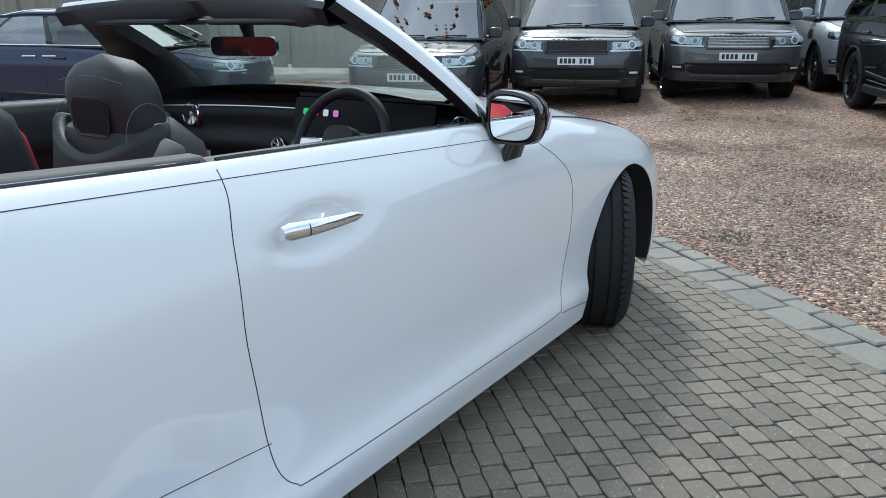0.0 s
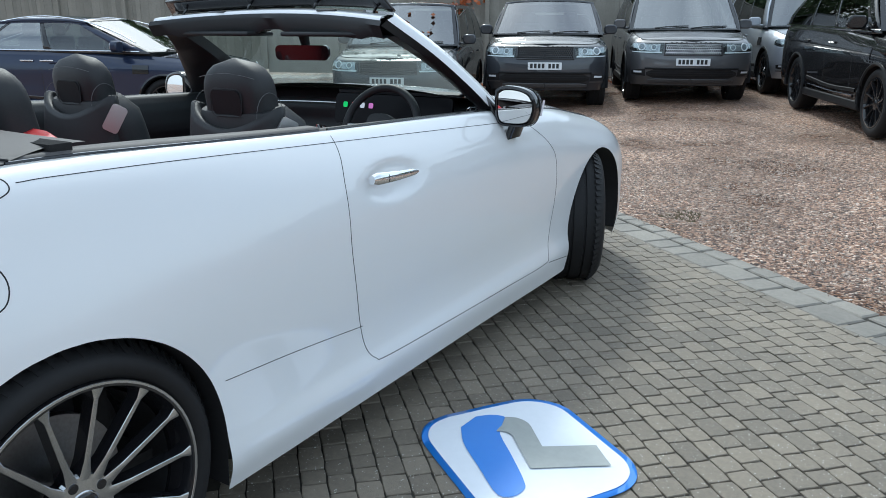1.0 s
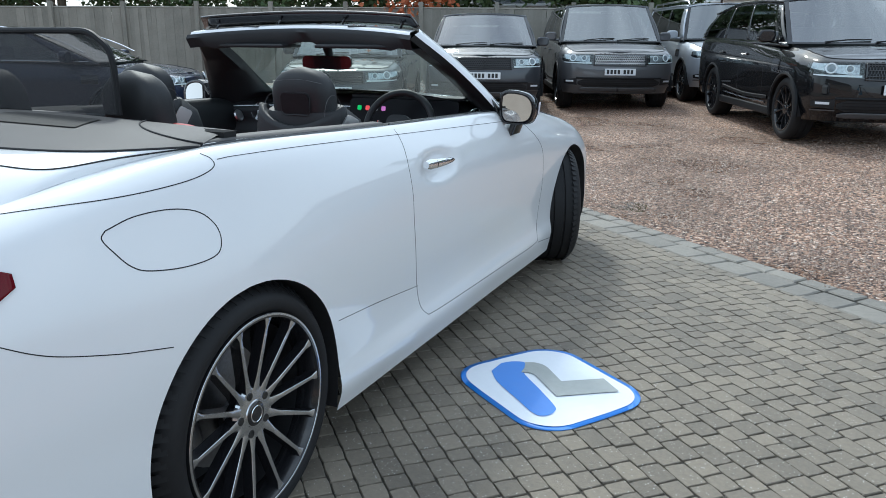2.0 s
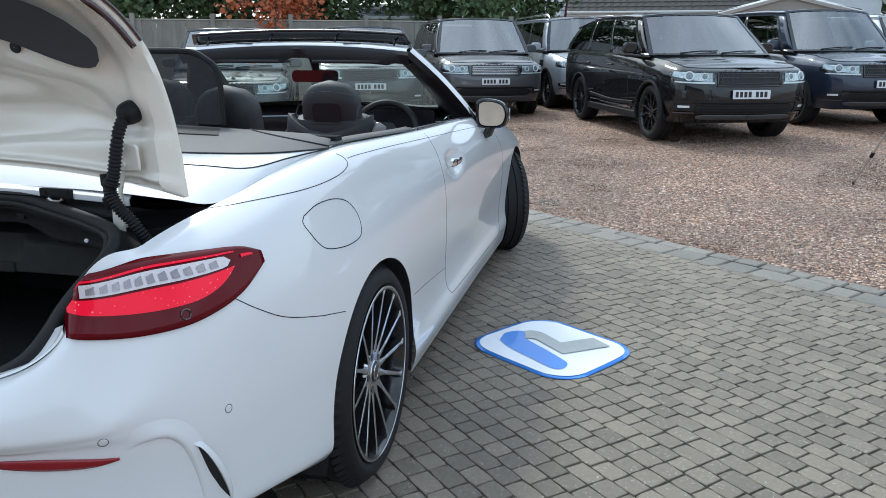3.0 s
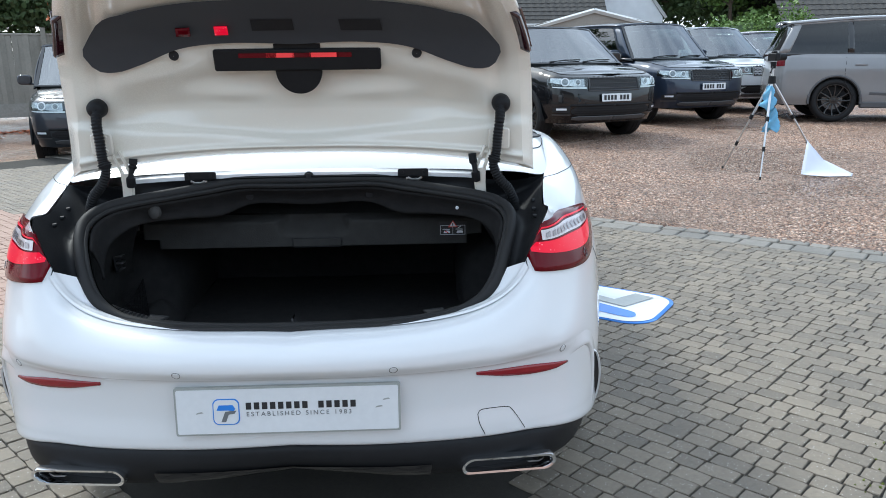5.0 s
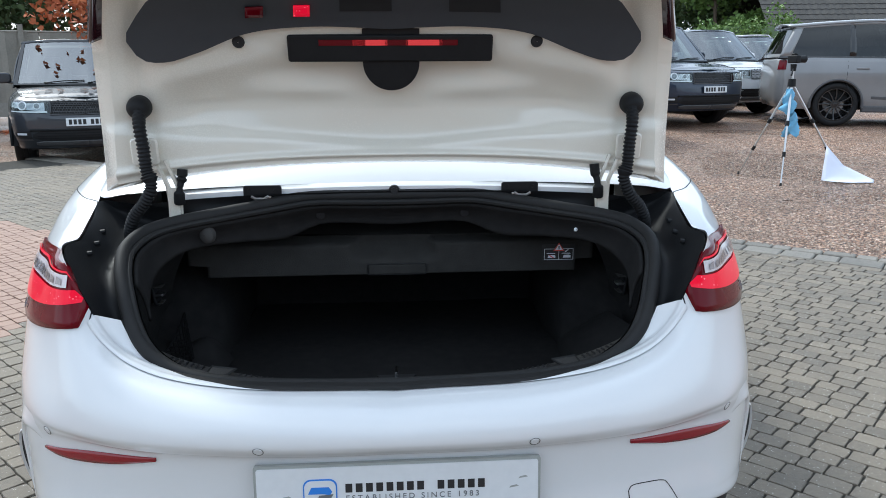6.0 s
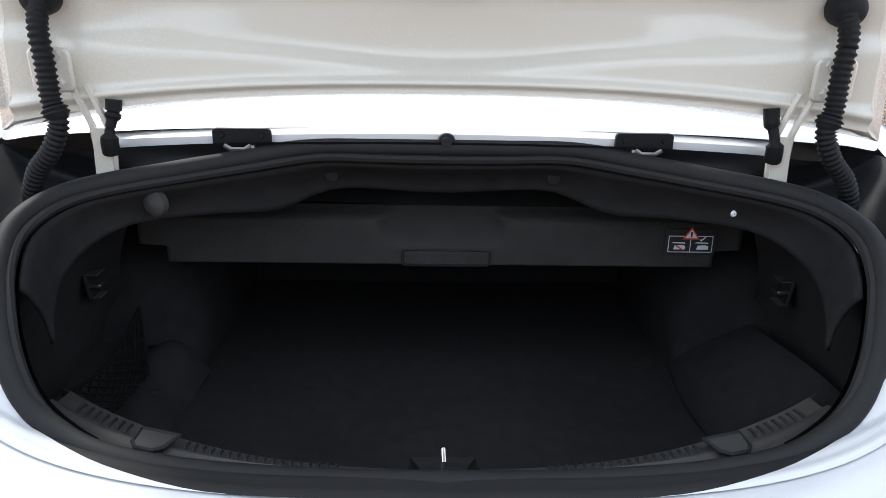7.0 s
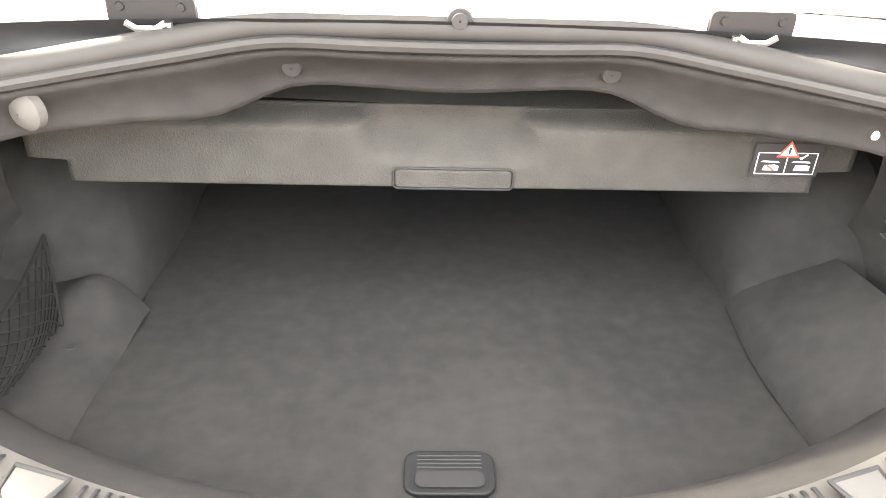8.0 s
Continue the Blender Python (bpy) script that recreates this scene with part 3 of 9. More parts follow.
# ---- wheels ----
def wheel(parent, m, r, rim, width, spokes, face, inner, twin=False, label="", detail=1.0, name="wheel"):
    """A wheel whose axle is the local x of m, outer side at +x: tyre, rim, spokes, hub cap, disc."""
    w = new(name)
    w.parent = parent
    w.matrix_basis = m
    if label:
        w["label"] = label
    ax = pose(0, 0, 0, 0, 90, 0)
    seg = int(64 * detail)
    h = width / 2
    bm = bm_new()
    lathe(bm, [(rim + 0.004, h - 0.012), (rim + 0.012, h), (0.5 * (r + rim), h + 0.006), (r - 0.022, h - 0.004), (r - 0.006, h - 0.022), (r, h - 0.045),
               (r, h * 0.30), (r - 0.007, h * 0.28), (r - 0.007, h * 0.22), (r, h * 0.20), (r, -h * 0.20), (r - 0.007, -h * 0.22), (r - 0.007, -h * 0.28), (r, -h * 0.30),
               (r, -h + 0.045), (r - 0.006, -h + 0.022), (r - 0.022, -h + 0.004), (0.5 * (r + rim), -h - 0.006), (rim + 0.004, -h + 0.012)], ax, seg)
    tyre = part("tyre", bm, RUBBER, w, angle=50)
    if detail >= 1.0:
        bm = bm_new()
        n = 66
        for i in range(n):
            a = 2 * math.pi * i / n
            for sgn in (1, -1):
                mm = pose(0, 0, 0, math.degrees(a), 0, 0) @ Matrix.Translation((sgn * (h - 0.030), 0, r - 0.002)) @ pose(0, 0, 0, 0, sgn * 38, 12 * sgn)
                box(bm, 0, 0, -0.002, 0.042, 0.021, 0.007, mm)
        tagged(part("tread", bm, RUBBER, tyre, smooth=False), kind="stuff")
    bm = bm_new()
    lathe(bm, [(rim + 0.006, h - 0.010), (rim + 0.004, h + 0.002), (rim - 0.008, h + 0.002), (rim - 0.014, h - 0.012), (rim - 0.022, h - 0.05), (rim - 0.03, -h + 0.02), (rim, -h + 0.01)], ax, seg)
    rimo = part("rim", bm, inner, w)
    bm = bm_new()
    lathe(bm, [(0.001, -0.01), (rim * 0.62, -0.01), (rim * 0.62, -0.035), (0.001, -0.035)], ax, 40)
    part("brake_disc", bm, STEEL, w)
    bm = bm_new()
    lathe(bm, [(rim - 0.028, h - 0.06), (rim - 0.028, -h + 0.03), (0.02, -h + 0.03)], ax, 40)
    part("inner_barrel", bm, GAP, w)
    for i in range(spokes):
        a = 360.0 * i / spokes
        bm = bm_new()
        pr = []
        n = 8
        for j in range(n + 1):
            t = j / n
            rad = 0.052 + (rim - 0.006 - 0.052) * t
            wd = (0.0105 if detail < 1 else 0.0080) - 0.003 * t + (0.010 if t > 0.93 else 0) + (0.007 * max(0.0, 1 - t * 4) if detail >= 1 else 0)
            tw = 0.0 if not twin else 0.010 * math.sin(math.pi * t)
            x = h - 0.028 + 0.026 * t ** 2 + 0.006 * math.sin(math.pi * t)
            pr.append((rad, wd, x, tw))
        rows = []
        for rad, wd, x, tw in pr:
            rows.append([bm.verts.new((xx, yy + tw, rad)) for xx, yy in ((x - 0.03, -wd * 1.5), (x, -wd), (x + 0.001, -wd * 0.78), (x + 0.001, wd * 0.78), (x, wd), (x - 0.03, wd * 1.5))])
        for A, B in zip(rows, rows[1:]):
            for q in range(5):
                bm.faces.new((A[q], A[q + 1], B[q + 1], B[q]))
        sp = part("spoke", bm, face, w, angle=30, at=pose(0, 0, 0, a, 0, 0))
        if face is not inner:
            sp.data.materials.append(inner)
            for p in sp.data.polygons:
                p.material_index = 0 if p.index % 5 in (1, 2, 3) else 1
    bm = bm_new()
    lathe(bm, [(0.001, h - 0.0225), (0.036, h - 0.0225), (0.038, h - 0.0250), (0.071, h - 0.0265), (0.077, h - 0.036), (0.05, h - 0.09)], ax, 40)
    part("hub", bm, face, w, angle=35)
    bm = bm_new()
    lathe(bm, [(0.001, h - 0.0185), (0.024, h - 0.0185), (0.031, h - 0.0195), (0.034, h - 0.0225)], ax, 28)
    part("centre_cap", bm, inner, w)
    if detail >= 1.0:
        bm = bm_new()
        lathe(bm, [(rim + 0.0035, h + 0.0018), (rim + 0.0025, h + 0.0034), (rim - 0.0025, h + 0.0034), (rim - 0.0035, h + 0.0018)], ax, seg)
        part("rim_edge", bm, face, w, "bright machined rim edge")
        for i in range(5):
            a = radians(72 * i + 20)
            bm = bm_new()
            cyl(bm, (h - 0.05, 0.0565 * math.cos(a), 0.0565 * math.sin(a)), (h - 0.0245, 0.0555 * math.cos(a), 0.0555 * math.sin(a)), 0.0115, 0.0110, 14)
            part("wheel_bolt", bm, GLOSS_BLACK, w)
        bm = bm_new()
        box(bm, -0.02, -rim * 0.5, 0.02, 0.06, 0.07, 0.17)
        part("brake_caliper", bm, SATIN, w, bevel=0.01)
        for r0, wd in ((0.0205, 0.0016),):
            bm = bm_new()
            lathe(bm, [(r0, h - 0.0183), (r0 + wd, h - 0.0175), (r0 + 2 * wd, h - 0.0186)], ax, 28)
            part("cap_ring", bm, CHROME, w)
    return w


# ---- parked cars ----
def number_plate(parent, m, wide=0.52, high=0.111, name="number_plate"):
    """A white front plate with plain bars in place of its characters; outward is the local -y of m."""
    bm = bm_new()
    prism(bm, rounded(wide, high, 0.008, 3), m @ pose(0, 0, 0, 90, 0, 0), 0.006)
    pl = part(name, bm, WHITE_PLASTIC, parent, smooth=False)
    xs = [-0.205, -0.145, -0.085, -0.025, 0.075, 0.135, 0.195]
    for i, x in enumerate(xs):
        bm = bm_new()
        box(bm, x, -0.0075, 0, 0.040, 0.003, 0.070, m)
        part("character_bar", bm, INK, pl, smooth=False)
    return pl


def suv(name, label, m, paint, L=4.86, W=1.98, H=1.78, wb=2.92, fo=0.90, belt=1.13, bonnet=1.02, rake=0.62, roofdrop=0.10, wheel_r=0.378, rim=0.272,
        face=None, clad=BLACK_PLASTIC, grille_bars=5, roof=None, plate=True, rear_glass=GLASS_DARK, skid=True, chrome_grille=False, spokes=10, rails=False, upright=0.0, lamp_h=1.0, zk=1.0, sill_strip=False):
    """A parked off-road estate. Local y is ahead, its origin on the ground under the middle of the front axle."""
    car = thing(name, label, "car", m, group="parked cars")
    hw = W / 2
    yf, yr = fo, fo - L
    mid = -wb / 2
    out = [(0, yr), (0.62 * hw, yr + 0.03), (0.90 * hw, yr + 0.13), (hw, yr + 0.50), (hw, mid), (hw, 0.0), (0.968 * hw, yf - 0.48), (0.87 * hw, yf - 0.21), (0.57 * hw, yf - 0.07), (0, yf)]
    bl = belt
    bn = bonnet
    st = [
        (0, [(0.10, bl + 0.05), (0.04, bl), (0.01, 0.90 * zk), (0.0, 0.70 * zk), (0.02, 0.46 * zk), (0.10, 0.33 * zk)]),
        (3, [(0.075, bl + 0.05), (0.035, bl - 0.02), (0.0, 0.92 * zk), (0.0, 0.70 * zk), (0.01, 0.45 * zk), (0.05, 0.30 * zk)]),
        (4, [(0.075, bl + 0.01), (0.04, bl - 0.06), (0.004, 0.90 * zk), (0.015, 0.68 * zk), (0.02, 0.46 * zk), (0.04, 0.27 * zk)]),
        (5, [(0.13, bn + 0.075), (0.05, bn + 0.005), (0.0, 0.90 * zk), (0.0, 0.68 * zk), (0.01, 0.46 * zk), (0.04, 0.28 * zk)]),
        (7, [(0.13, bn - 0.015), (0.04, bn - 0.065), (0.0, 0.86 * zk), (-0.015, 0.68 * zk), (0.0, 0.48 * zk), (0.08, 0.30 * zk)]),
        (9, [(0.15, bn - 0.03), (0.05, bn - 0.075), (0.03, 0.84 * zk), (-0.01, 0.68 * zk), (0.0, 0.48 * zk), (0.12, 0.30 * zk)]),
    ]
    sh = Shell(out, st)
    vs, fs, ns = skin_grid(sh, 84, 4)
    rr = wheel_r + 0.045
    v1, _, fs = cut_skin(vs, fs, arch_dist(0.0, wheel_r, rr))
    v1, _, fs = cut_skin(v1, fs, arch_dist(-wb, wheel_r, rr))
    link_skin("body", v1, fs, ns, paint, car)
    # wheel housings and arch lips
    for y0 in (0.0, -wb):
        for sd in (1, -1):
            bm = bm_new()
            pts = []
            for i in range(17):
                a = math.pi * i / 16
                pts.append((y0 + rr * math.cos(a), wheel_r + rr * math.sin(a)))
            pts = [(y0 + rr, 0.32)] + pts + [(y0 - rr, 0.32)]
            rows = []
            for y, z in pts:
                rows.append([bm.verts.new((sd * x, y, z)) for x in (hw - 0.001, hw - 0.42)])
            for A, B in zip(rows, rows[1:]):
                bm.faces.new((A[0], A[1], B[1], B[0]))
            part("wheel_housing", bm, GAP, car)
            bm = bm_new()
            tube(bm, [(sd * (hw - 0.008), y, z) for y, z in pts], 0.024, 6)
            part("arch_trim", bm, clad, car)
    # floor and sills close the underside
    bm = bm_new()
    box(bm, 0, (yf + yr) / 2, 0.33 * zk, W - 0.5, L - 0.5, 0.10)
    part("underbody", bm, GAP, car, smooth=False)
    for sd in (1, -1):
        bm = bm_new()
        box(bm, sd * (hw - 0.06), mid, 0.30 * zk, 0.10, wb - 2 * rr, 0.11)
        part("side_sill", bm, clad, car, bevel=0.02)
    # bonnet with its raised middle
    yw = -0.10 - 0.12                                                  # foot of the windscreen
    c5 = 4.92
    bm = bm_new()

    def bon(u, v):
        c = c5 + (9 - c5) * u
        e = sh.level(c, 0)
        rear_y = yw
        x = e.x * 1.0
        t = v
        yc = e.y + 0.0
        y = yc
        z = e.z + 0.035 * (1 - (1 - t) ** 2) * min(1.0, max(0.0, (yf - y) / 0.5))
        return Vector((x * (1 - t), y + (yf * 0.04) * t * (1 if y > yf - 0.4 else 0), z))

    rows = []
    for i in range(25):
        c = c5 + (9 - c5) * i / 24
        rows.append([bm.verts.new(bon((c - c5) / (9 - c5), j / 10)) for j in range(11)])
    for A, B in zip(rows, rows[1:]):
        for j in range(10):
            bm.faces.new((A[j], B[j], B[j + 1], A[j + 1]))
    geo = bm.verts[:] + bm.edges[:] + bm.faces[:]
    d = bmesh.ops.duplicate(bm, geom=geo)
    bmesh.ops.scale(bm, vec=(-1, 1, 1), verts=[g for g in d["geom"] if isinstance(g, bmesh.types.BMVert)])
    part("bonnet", bm, paint, car, angle=60)
    for sd in (1, -1):
        bm = bm_new()
        pts = [sh.level(c, 0) + Vector((0, 0, 0.002)) for c in [5.0 + 3.6 * i / 20 for i in range(21)]]
        tube(bm, [(p.x * sd, p.y, p.z) for p in pts], 0.005, 5)
        part("panel_gap", bm, GAP, car)
    # greenhouse
    zb = bl + 0.012
    zr = H
    ytop_f, ytop_r = yw - rake, yr + 0.34 - upright
    ybot_r = yr + 0.10
    xb, xt = hw - 0.075, hw - 0.235

    def roofline(y):
        f = (y - ytop_r) / (ytop_f - ytop_r)
        return zr - roofdrop * max(0.0, 0.45 - f) ** 1.5 * 2.2 - 0.045 * max(0.0, f - 0.7) ** 2 * 9

    def side_pt(f, v, lift=0.0):
        yb = yw - 0.02 + (ybot_r - yw) * f
        yt = ytop_f + (ytop_r - ytop_f) * f
        zt = roofline(yt) - 0.06
        zbb = zb + 0.05 * max(0.0, f - 0.1)
        x = xb + (xt - xb) * v + 0.03 * math.sin(math.pi * v)
        return Vector((x + lift, yb + (yt - yb) * v, zbb + (zt - zbb) * v))

    def front_pt(g, v, lift=0.0):
        w = xb + (xt - xb) * v - 0.0
        y0 = yw - 0.02 + (ytop_f - yw) * v
        z0 = zb + (roofline(ytop_f) - 0.03 - zb) * v
        if v < 0.05:
            z0 -= 0.0
        return Vector((g * w, y0 + 0.16 * (1 - g * g) + lift, z0 + 0.03 * (1 - g * g) * v + lift))

    def rear_pt(g, v, lift=0.0):
        w = xb + (xt - xb) * v
        y0 = ybot_r + (ytop_r - ybot_r) * v
        z0 = zb + 0.045 + (roofline(ytop_r) - 0.06 - zb - 0.045) * v
        return Vector((g * w, y0 - 0.07 * (1 - g * g) - lift, z0))

    bm = bm_new()
    sheet(bm, lambda u, v: front_pt(2 * u - 1, v), 10, 5)
    ws = part("windscreen", bm, GLASS_TINT, car)
    bm = bm_new()
    sheet(bm, lambda u, v: front_pt(2 * u - 1, v, 0.004), 12, 1, 0.0, 1.0, 0.0, 0.035)
    sheet(bm, lambda u, v: front_pt(2 * u - 1, v, 0.004), 12, 1, 0.0, 1.0, 0.955, 1.0)
    for u0, u1 in ((0.0, 0.03), (0.97, 1.0)):
        sheet(bm, lambda u, v: front_pt(2 * u - 1, v, 0.004), 1, 6, u0, u1, 0.035, 0.955)
    part("screen_border", bm, GLOSS_BLACK, car)
    bm = bm_new()
    sheet(bm, lambda u, v: rear_pt(2 * u - 1, v), 8, 4, 0.04, 0.96, 0.12, 0.95)
    part("rear_window", bm, rear_glass, car)
    bm = bm_new()
    sheet(bm, lambda u, v: rear_pt(2 * u - 1, v, -0.004), 8, 4)
    part("tailgate", bm, paint, car)
    cuts = [(0.085, 0.375, GLASS_SIDE), (0.405, 0.66, rear_glass), (0.69, 0.95, rear_glass)]
    for sd in (1, -1):
        for a, b, g in cuts:
            bm = bm_new()
            sheet(bm, lambda u, v: Vector((sd, 1, 1)) * side_pt(u, v), 5, 4, a, b, 0.03, 0.93)
            part("side_window", bm, g, car)
        bars = [(-0.0, 0.085), (0.375, 0.405), (0.66, 0.69), (0.95, 1.0)]
        for i, (a, b) in enumerate(bars):
            bm = bm_new()
            sheet(bm, lambda u, v: Vector((sd, 1, 1)) * side_pt(u, v, 0.003), 3, 5, a, b, -0.02, 1.0)
            part("pillar", bm, paint if i in (0, 3) else GLOSS_BLACK, car, thick=0.02)
        bm = bm_new()
        sheet(bm, lambda u, v: Vector((sd, 1, 1)) * side_pt(u, v, 0.003), 14, 1, 0.0, 1.0, 0.92, 1.03)
        part("window_rail", bm, paint, car, thick=0.02)
        bm = bm_new()
        sheet(bm, lambda u, v: Vector((sd, 1, 1)) * side_pt(u, v, 0.004), 14, 1, 0.0, 1.0, -0.06, 0.035)
        part("window_trim", bm, GLOSS_BLACK, car, thick=0.02)
        # door lines, handles, mirror, side lamp
        for f in (0.15, 0.42, 0.70):
            yb = yw + (ybot_r - yw) * f
            bm = bm_new()
            zlow = 0.36 * zk
            sh.strip(bm, [(yb, bl - 0.01), (yb, 0.75 * zk), (yb + (0.10 if f > 0.6 else 0.0), 0.55 * zk), (yb + (0.22 if f > 0.6 else 0.0), zlow)], 0.010, 0.001, sd, 12, 3, 6)
            part("panel_gap", bm, GAP, car)
        for f in (0.36, 0.635):
            yb = yw + (ybot_r - yw) * f
            c, k = sh.find(yb, 0.99 * zk, 3, 5)
            p = sh.at(c, k)
            bm = bm_new()
            box(bm, sd * (p.x + 0.012), p.y, p.z, 0.026, 0.20, 0.030)
            part("door_handle", bm, paint, car, bevel=0.010)
        bm = bm_new()
        mc = side_pt(0.09, 0.06)
        prism(bm, rounded(0.21, 0.155, 0.06, 5), Matrix.Translation((sd * (mc.x + 0.145), mc.y + 0.06, mc.z + 0.060)) @ pose(0, 0, 0, 90, 0, 0), 0.10)
        box(bm, sd * (mc.x + 0.03), mc.y + 0.01, mc.z - 0.005, 0.14, 0.06, 0.04)
        mi = part("door_mirror", bm, paint, car, bevel=0.03)
        bm = bm_new()
        prism(bm, rounded(0.17, 0.118, 0.045, 5), Matrix.Translation((sd * (mc.x + 0.145), mc.y - 0.041, mc.z + 0.060)) @ pose(0, 0, 0, 90, 0, 0), 0.004)
        part("mirror_glass", bm, MIRROR, mi)
        bm = bm_new()
        sh.patch(bm, 4.62, 4.80, 1.6, 2.35, 3, 3, 0.007, sd)
        part("side_vent", bm, GLOSS_BLACK, car)
        bm = bm_new()
        sh.strip(bm, [(-0.55, 0.47 * zk), (mid, 0.45 * zk), (-wb + 0.55, 0.50 * zk)], 0.05, 0.008, sd, 14, 3, 6)
        part("door_moulding", bm, clad if paint is not clad else SATIN, car)
        # lamps: dark housing, bright reflector, two projectors, light guides, lens
        lamp = new("headlamp")
        lamp.parent = car
        wv = lambda u, v: (u, 0.5 + (v - 0.5) * (0.42 + 0.58 * u ** 0.7) * lamp_h + 0.06 * (1 - u))
        bm = bm_new()
        sh.patch(bm, 6.30, 8.22, 0.95, 2.42, 18, 6, 0.004, sd, wv)
        part("lamp_housing", bm, GLOSS_BLACK, lamp)
        for c0, c1, k0, k1 in ((6.48, 7.24, 1.16, 1.98), (7.34, 8.12, 1.18, 2.20)):
            bm = bm_new()
            sh.patch(bm, c0, c1, k0, k1, 8, 4, 0.009, sd, lambda u, v: (u, 0.5 + (v - 0.5) * (0.72 + 0.28 * u)))
            part("reflector", bm, LAMP_SILVER, lamp)
        for cc, rad in ((7.34, 0.060), (7.90, 0.046)):
            kk = 1.68
            p, nn = sh.at(cc, kk), sh.normal(cc, kk)
            q = Matrix.Translation((sd * p.x, p.y, p.z)) @ Vector((sd * nn.x, nn.y, nn.z)).to_track_quat("Z", "Y").to_matrix().to_4x4()
            bm = bm_new()
            lathe(bm, [(rad * 0.72, 0.008), (rad * 0.80, 0.015), (rad, 0.016), (rad * 1.06, 0.006)], q, 20)
            ring = part("projector", bm, LAMP_GUIDE, lamp)
            bm = bm_new()
            lathe(bm, [(0.001, 0.016), (rad * 0.4, 0.014), (rad * 0.74, 0.008)], q, 16)
            part("projector_lens", bm, LAMP_DEEP, ring)
        bm = bm_new()
        sh.patch(bm, 6.70, 8.18, 2.20, 2.34, 14, 1, 0.012, sd, wv)
        part("running_light", bm, LAMP_GUIDE, lamp)
        bm = bm_new()
        sh.patch(bm, 6.30, 8.22, 0.95, 2.42, 18, 6, 0.019, sd, wv)
        part("lens", bm, GLASS, lamp)
        bm = bm_new()
        sh.patch(bm, 6.72, 7.62, 3.62, 4.20, 8, 4, 0.006, sd, lambda u, v: (u, 0.5 + (v - 0.5) * (0.5 + 0.5 * u)))
        part("fog_recess", bm, GAP, car)
        bm = bm_new()
        sh.patch(bm, 6.95, 7.45, 3.78, 3.92, 6, 2, 0.014, sd)
        part("fog_lamp", bm, LAMP_GUIDE, car)
        bm = bm_new()
        sh.patch(bm, 6.66, 7.64, 4.22, 4.30, 8, 1, 0.014, sd)
        part("bumper_blade", bm, SKID, car)
        bm = bm_new()
        sh.patch(bm, 1.75, 2.55, 0.9, 1.75, 6, 6, 0.008, sd)
        part("tail_lamp", bm, LAMP_RED, car)
        if sill_strip:
            bm = bm_new()
            sh.strip(bm, [(-0.62, 0.395), (mid, 0.385), (-wb + 0.60, 0.405)], 0.030, 0.012, sd, 14, 3, 6)
            part("sill_strip", bm, CHROME, car)
    # grille and bumper
    mesh_mat = SATIN if chrome_grille else GLOSS_BLACK
    for sd in (1, -1):
        if grille_bars:
            bm = bm_new()
            sh.patch(bm, 8.26, 9.0, 1.00, 2.50, 12, 5, 0.004, sd)
            part("grille_backing", bm, GAP, car)
            bm = bm_new()
            for k0, k1 in ((0.98, 1.06), (2.44, 2.54)):
                sh.patch(bm, 8.25, 9.0, k0, k1, 12, 1, 0.016, sd)
            sh.patch(bm, 8.245, 8.275, 0.98, 2.54, 1, 6, 0.016, sd)
            part("grille_frame", bm, GLOSS_BLACK, car, thick=0.008)
            for i in range(grille_bars):
                k = 1.24 + 1.02 * i / max(1, grille_bars - 1)
                bm = bm_new()
                sh.patch(bm, 8.28, 9.0, k - 0.035, k + 0.035, 12, 1, 0.013, sd)
                part("grille_bar", bm, mesh_mat, car, thick=0.006)
            bm = bm_new()
            for i in range(13):
                for j in range(grille_bars + 1):
                    cc = 8.29 + 0.055 * i + (0.027 if j % 2 else 0.0)
                    k0 = 1.08 + 1.32 * j / (grille_bars + 1)
                    sh.patch(bm, cc, cc + 0.013, k0, k0 + 1.32 / (grille_bars + 1), 1, 2, 0.010, sd)
            part("grille_mesh", bm, mesh_mat, car)
        bm = bm_new()
        sh.patch(bm, 7.66, 9.0, 3.66, 4.36, 14, 5, 0.004, sd, lambda u, v: (u, 0.5 + (v - 0.5) * min(1.0, 0.35 + u * 3)))
        part("lower_intake", bm, GAP, car)
        bm = bm_new()
        sh.patch(bm, 7.60, 9.0, 3.52, 3.66, 14, 2, 0.016, sd)
        part("intake_lip", bm, clad, car, thick=0.012)
        for i in range(3):
            k = 3.80 + 0.18 * i
            bm = bm_new()
            sh.patch(bm, 7.82, 9.0, k, k + 0.04, 10, 1, 0.009, sd)
            part("intake_slat", bm, BLACK_PLASTIC, car)
        if skid:
            bm = bm_new()
            sh.patch(bm, 7.72, 9.0, 4.40, 4.78, 14, 4, 0.014, sd, lambda u, v: (u, 0.5 + (v - 0.5) * min(1.0, 0.5 + u * 2.5)))
            part("skid_plate", bm, SKID, car, thick=0.010)
    if plate:
        p = sh.at(9, 3.06)
        number_plate(car, Matrix.Translation((0, p.y + 0.022, p.z)) @ pose(0, 0, 0, 0, 0, 180) @ pose(0, 0, 0, -3, 0, 0))
    # name letters on the bonnet's lip, too small to read: plain bars
    for i in range(10):
        if i == 5 or not plate:
            continue
        x = -0.33 + 0.66 * i / 9
        p = sh.at(9 - abs(x) * 1.35, 0.72)
        bm = bm_new()
        box(bm, x, p.y + 0.002, p.z, 0.030, 0.010, 0.016)
        part("letter_bar", bm, SKID, car, smooth=False)
    # roof
    bm = bm_new()

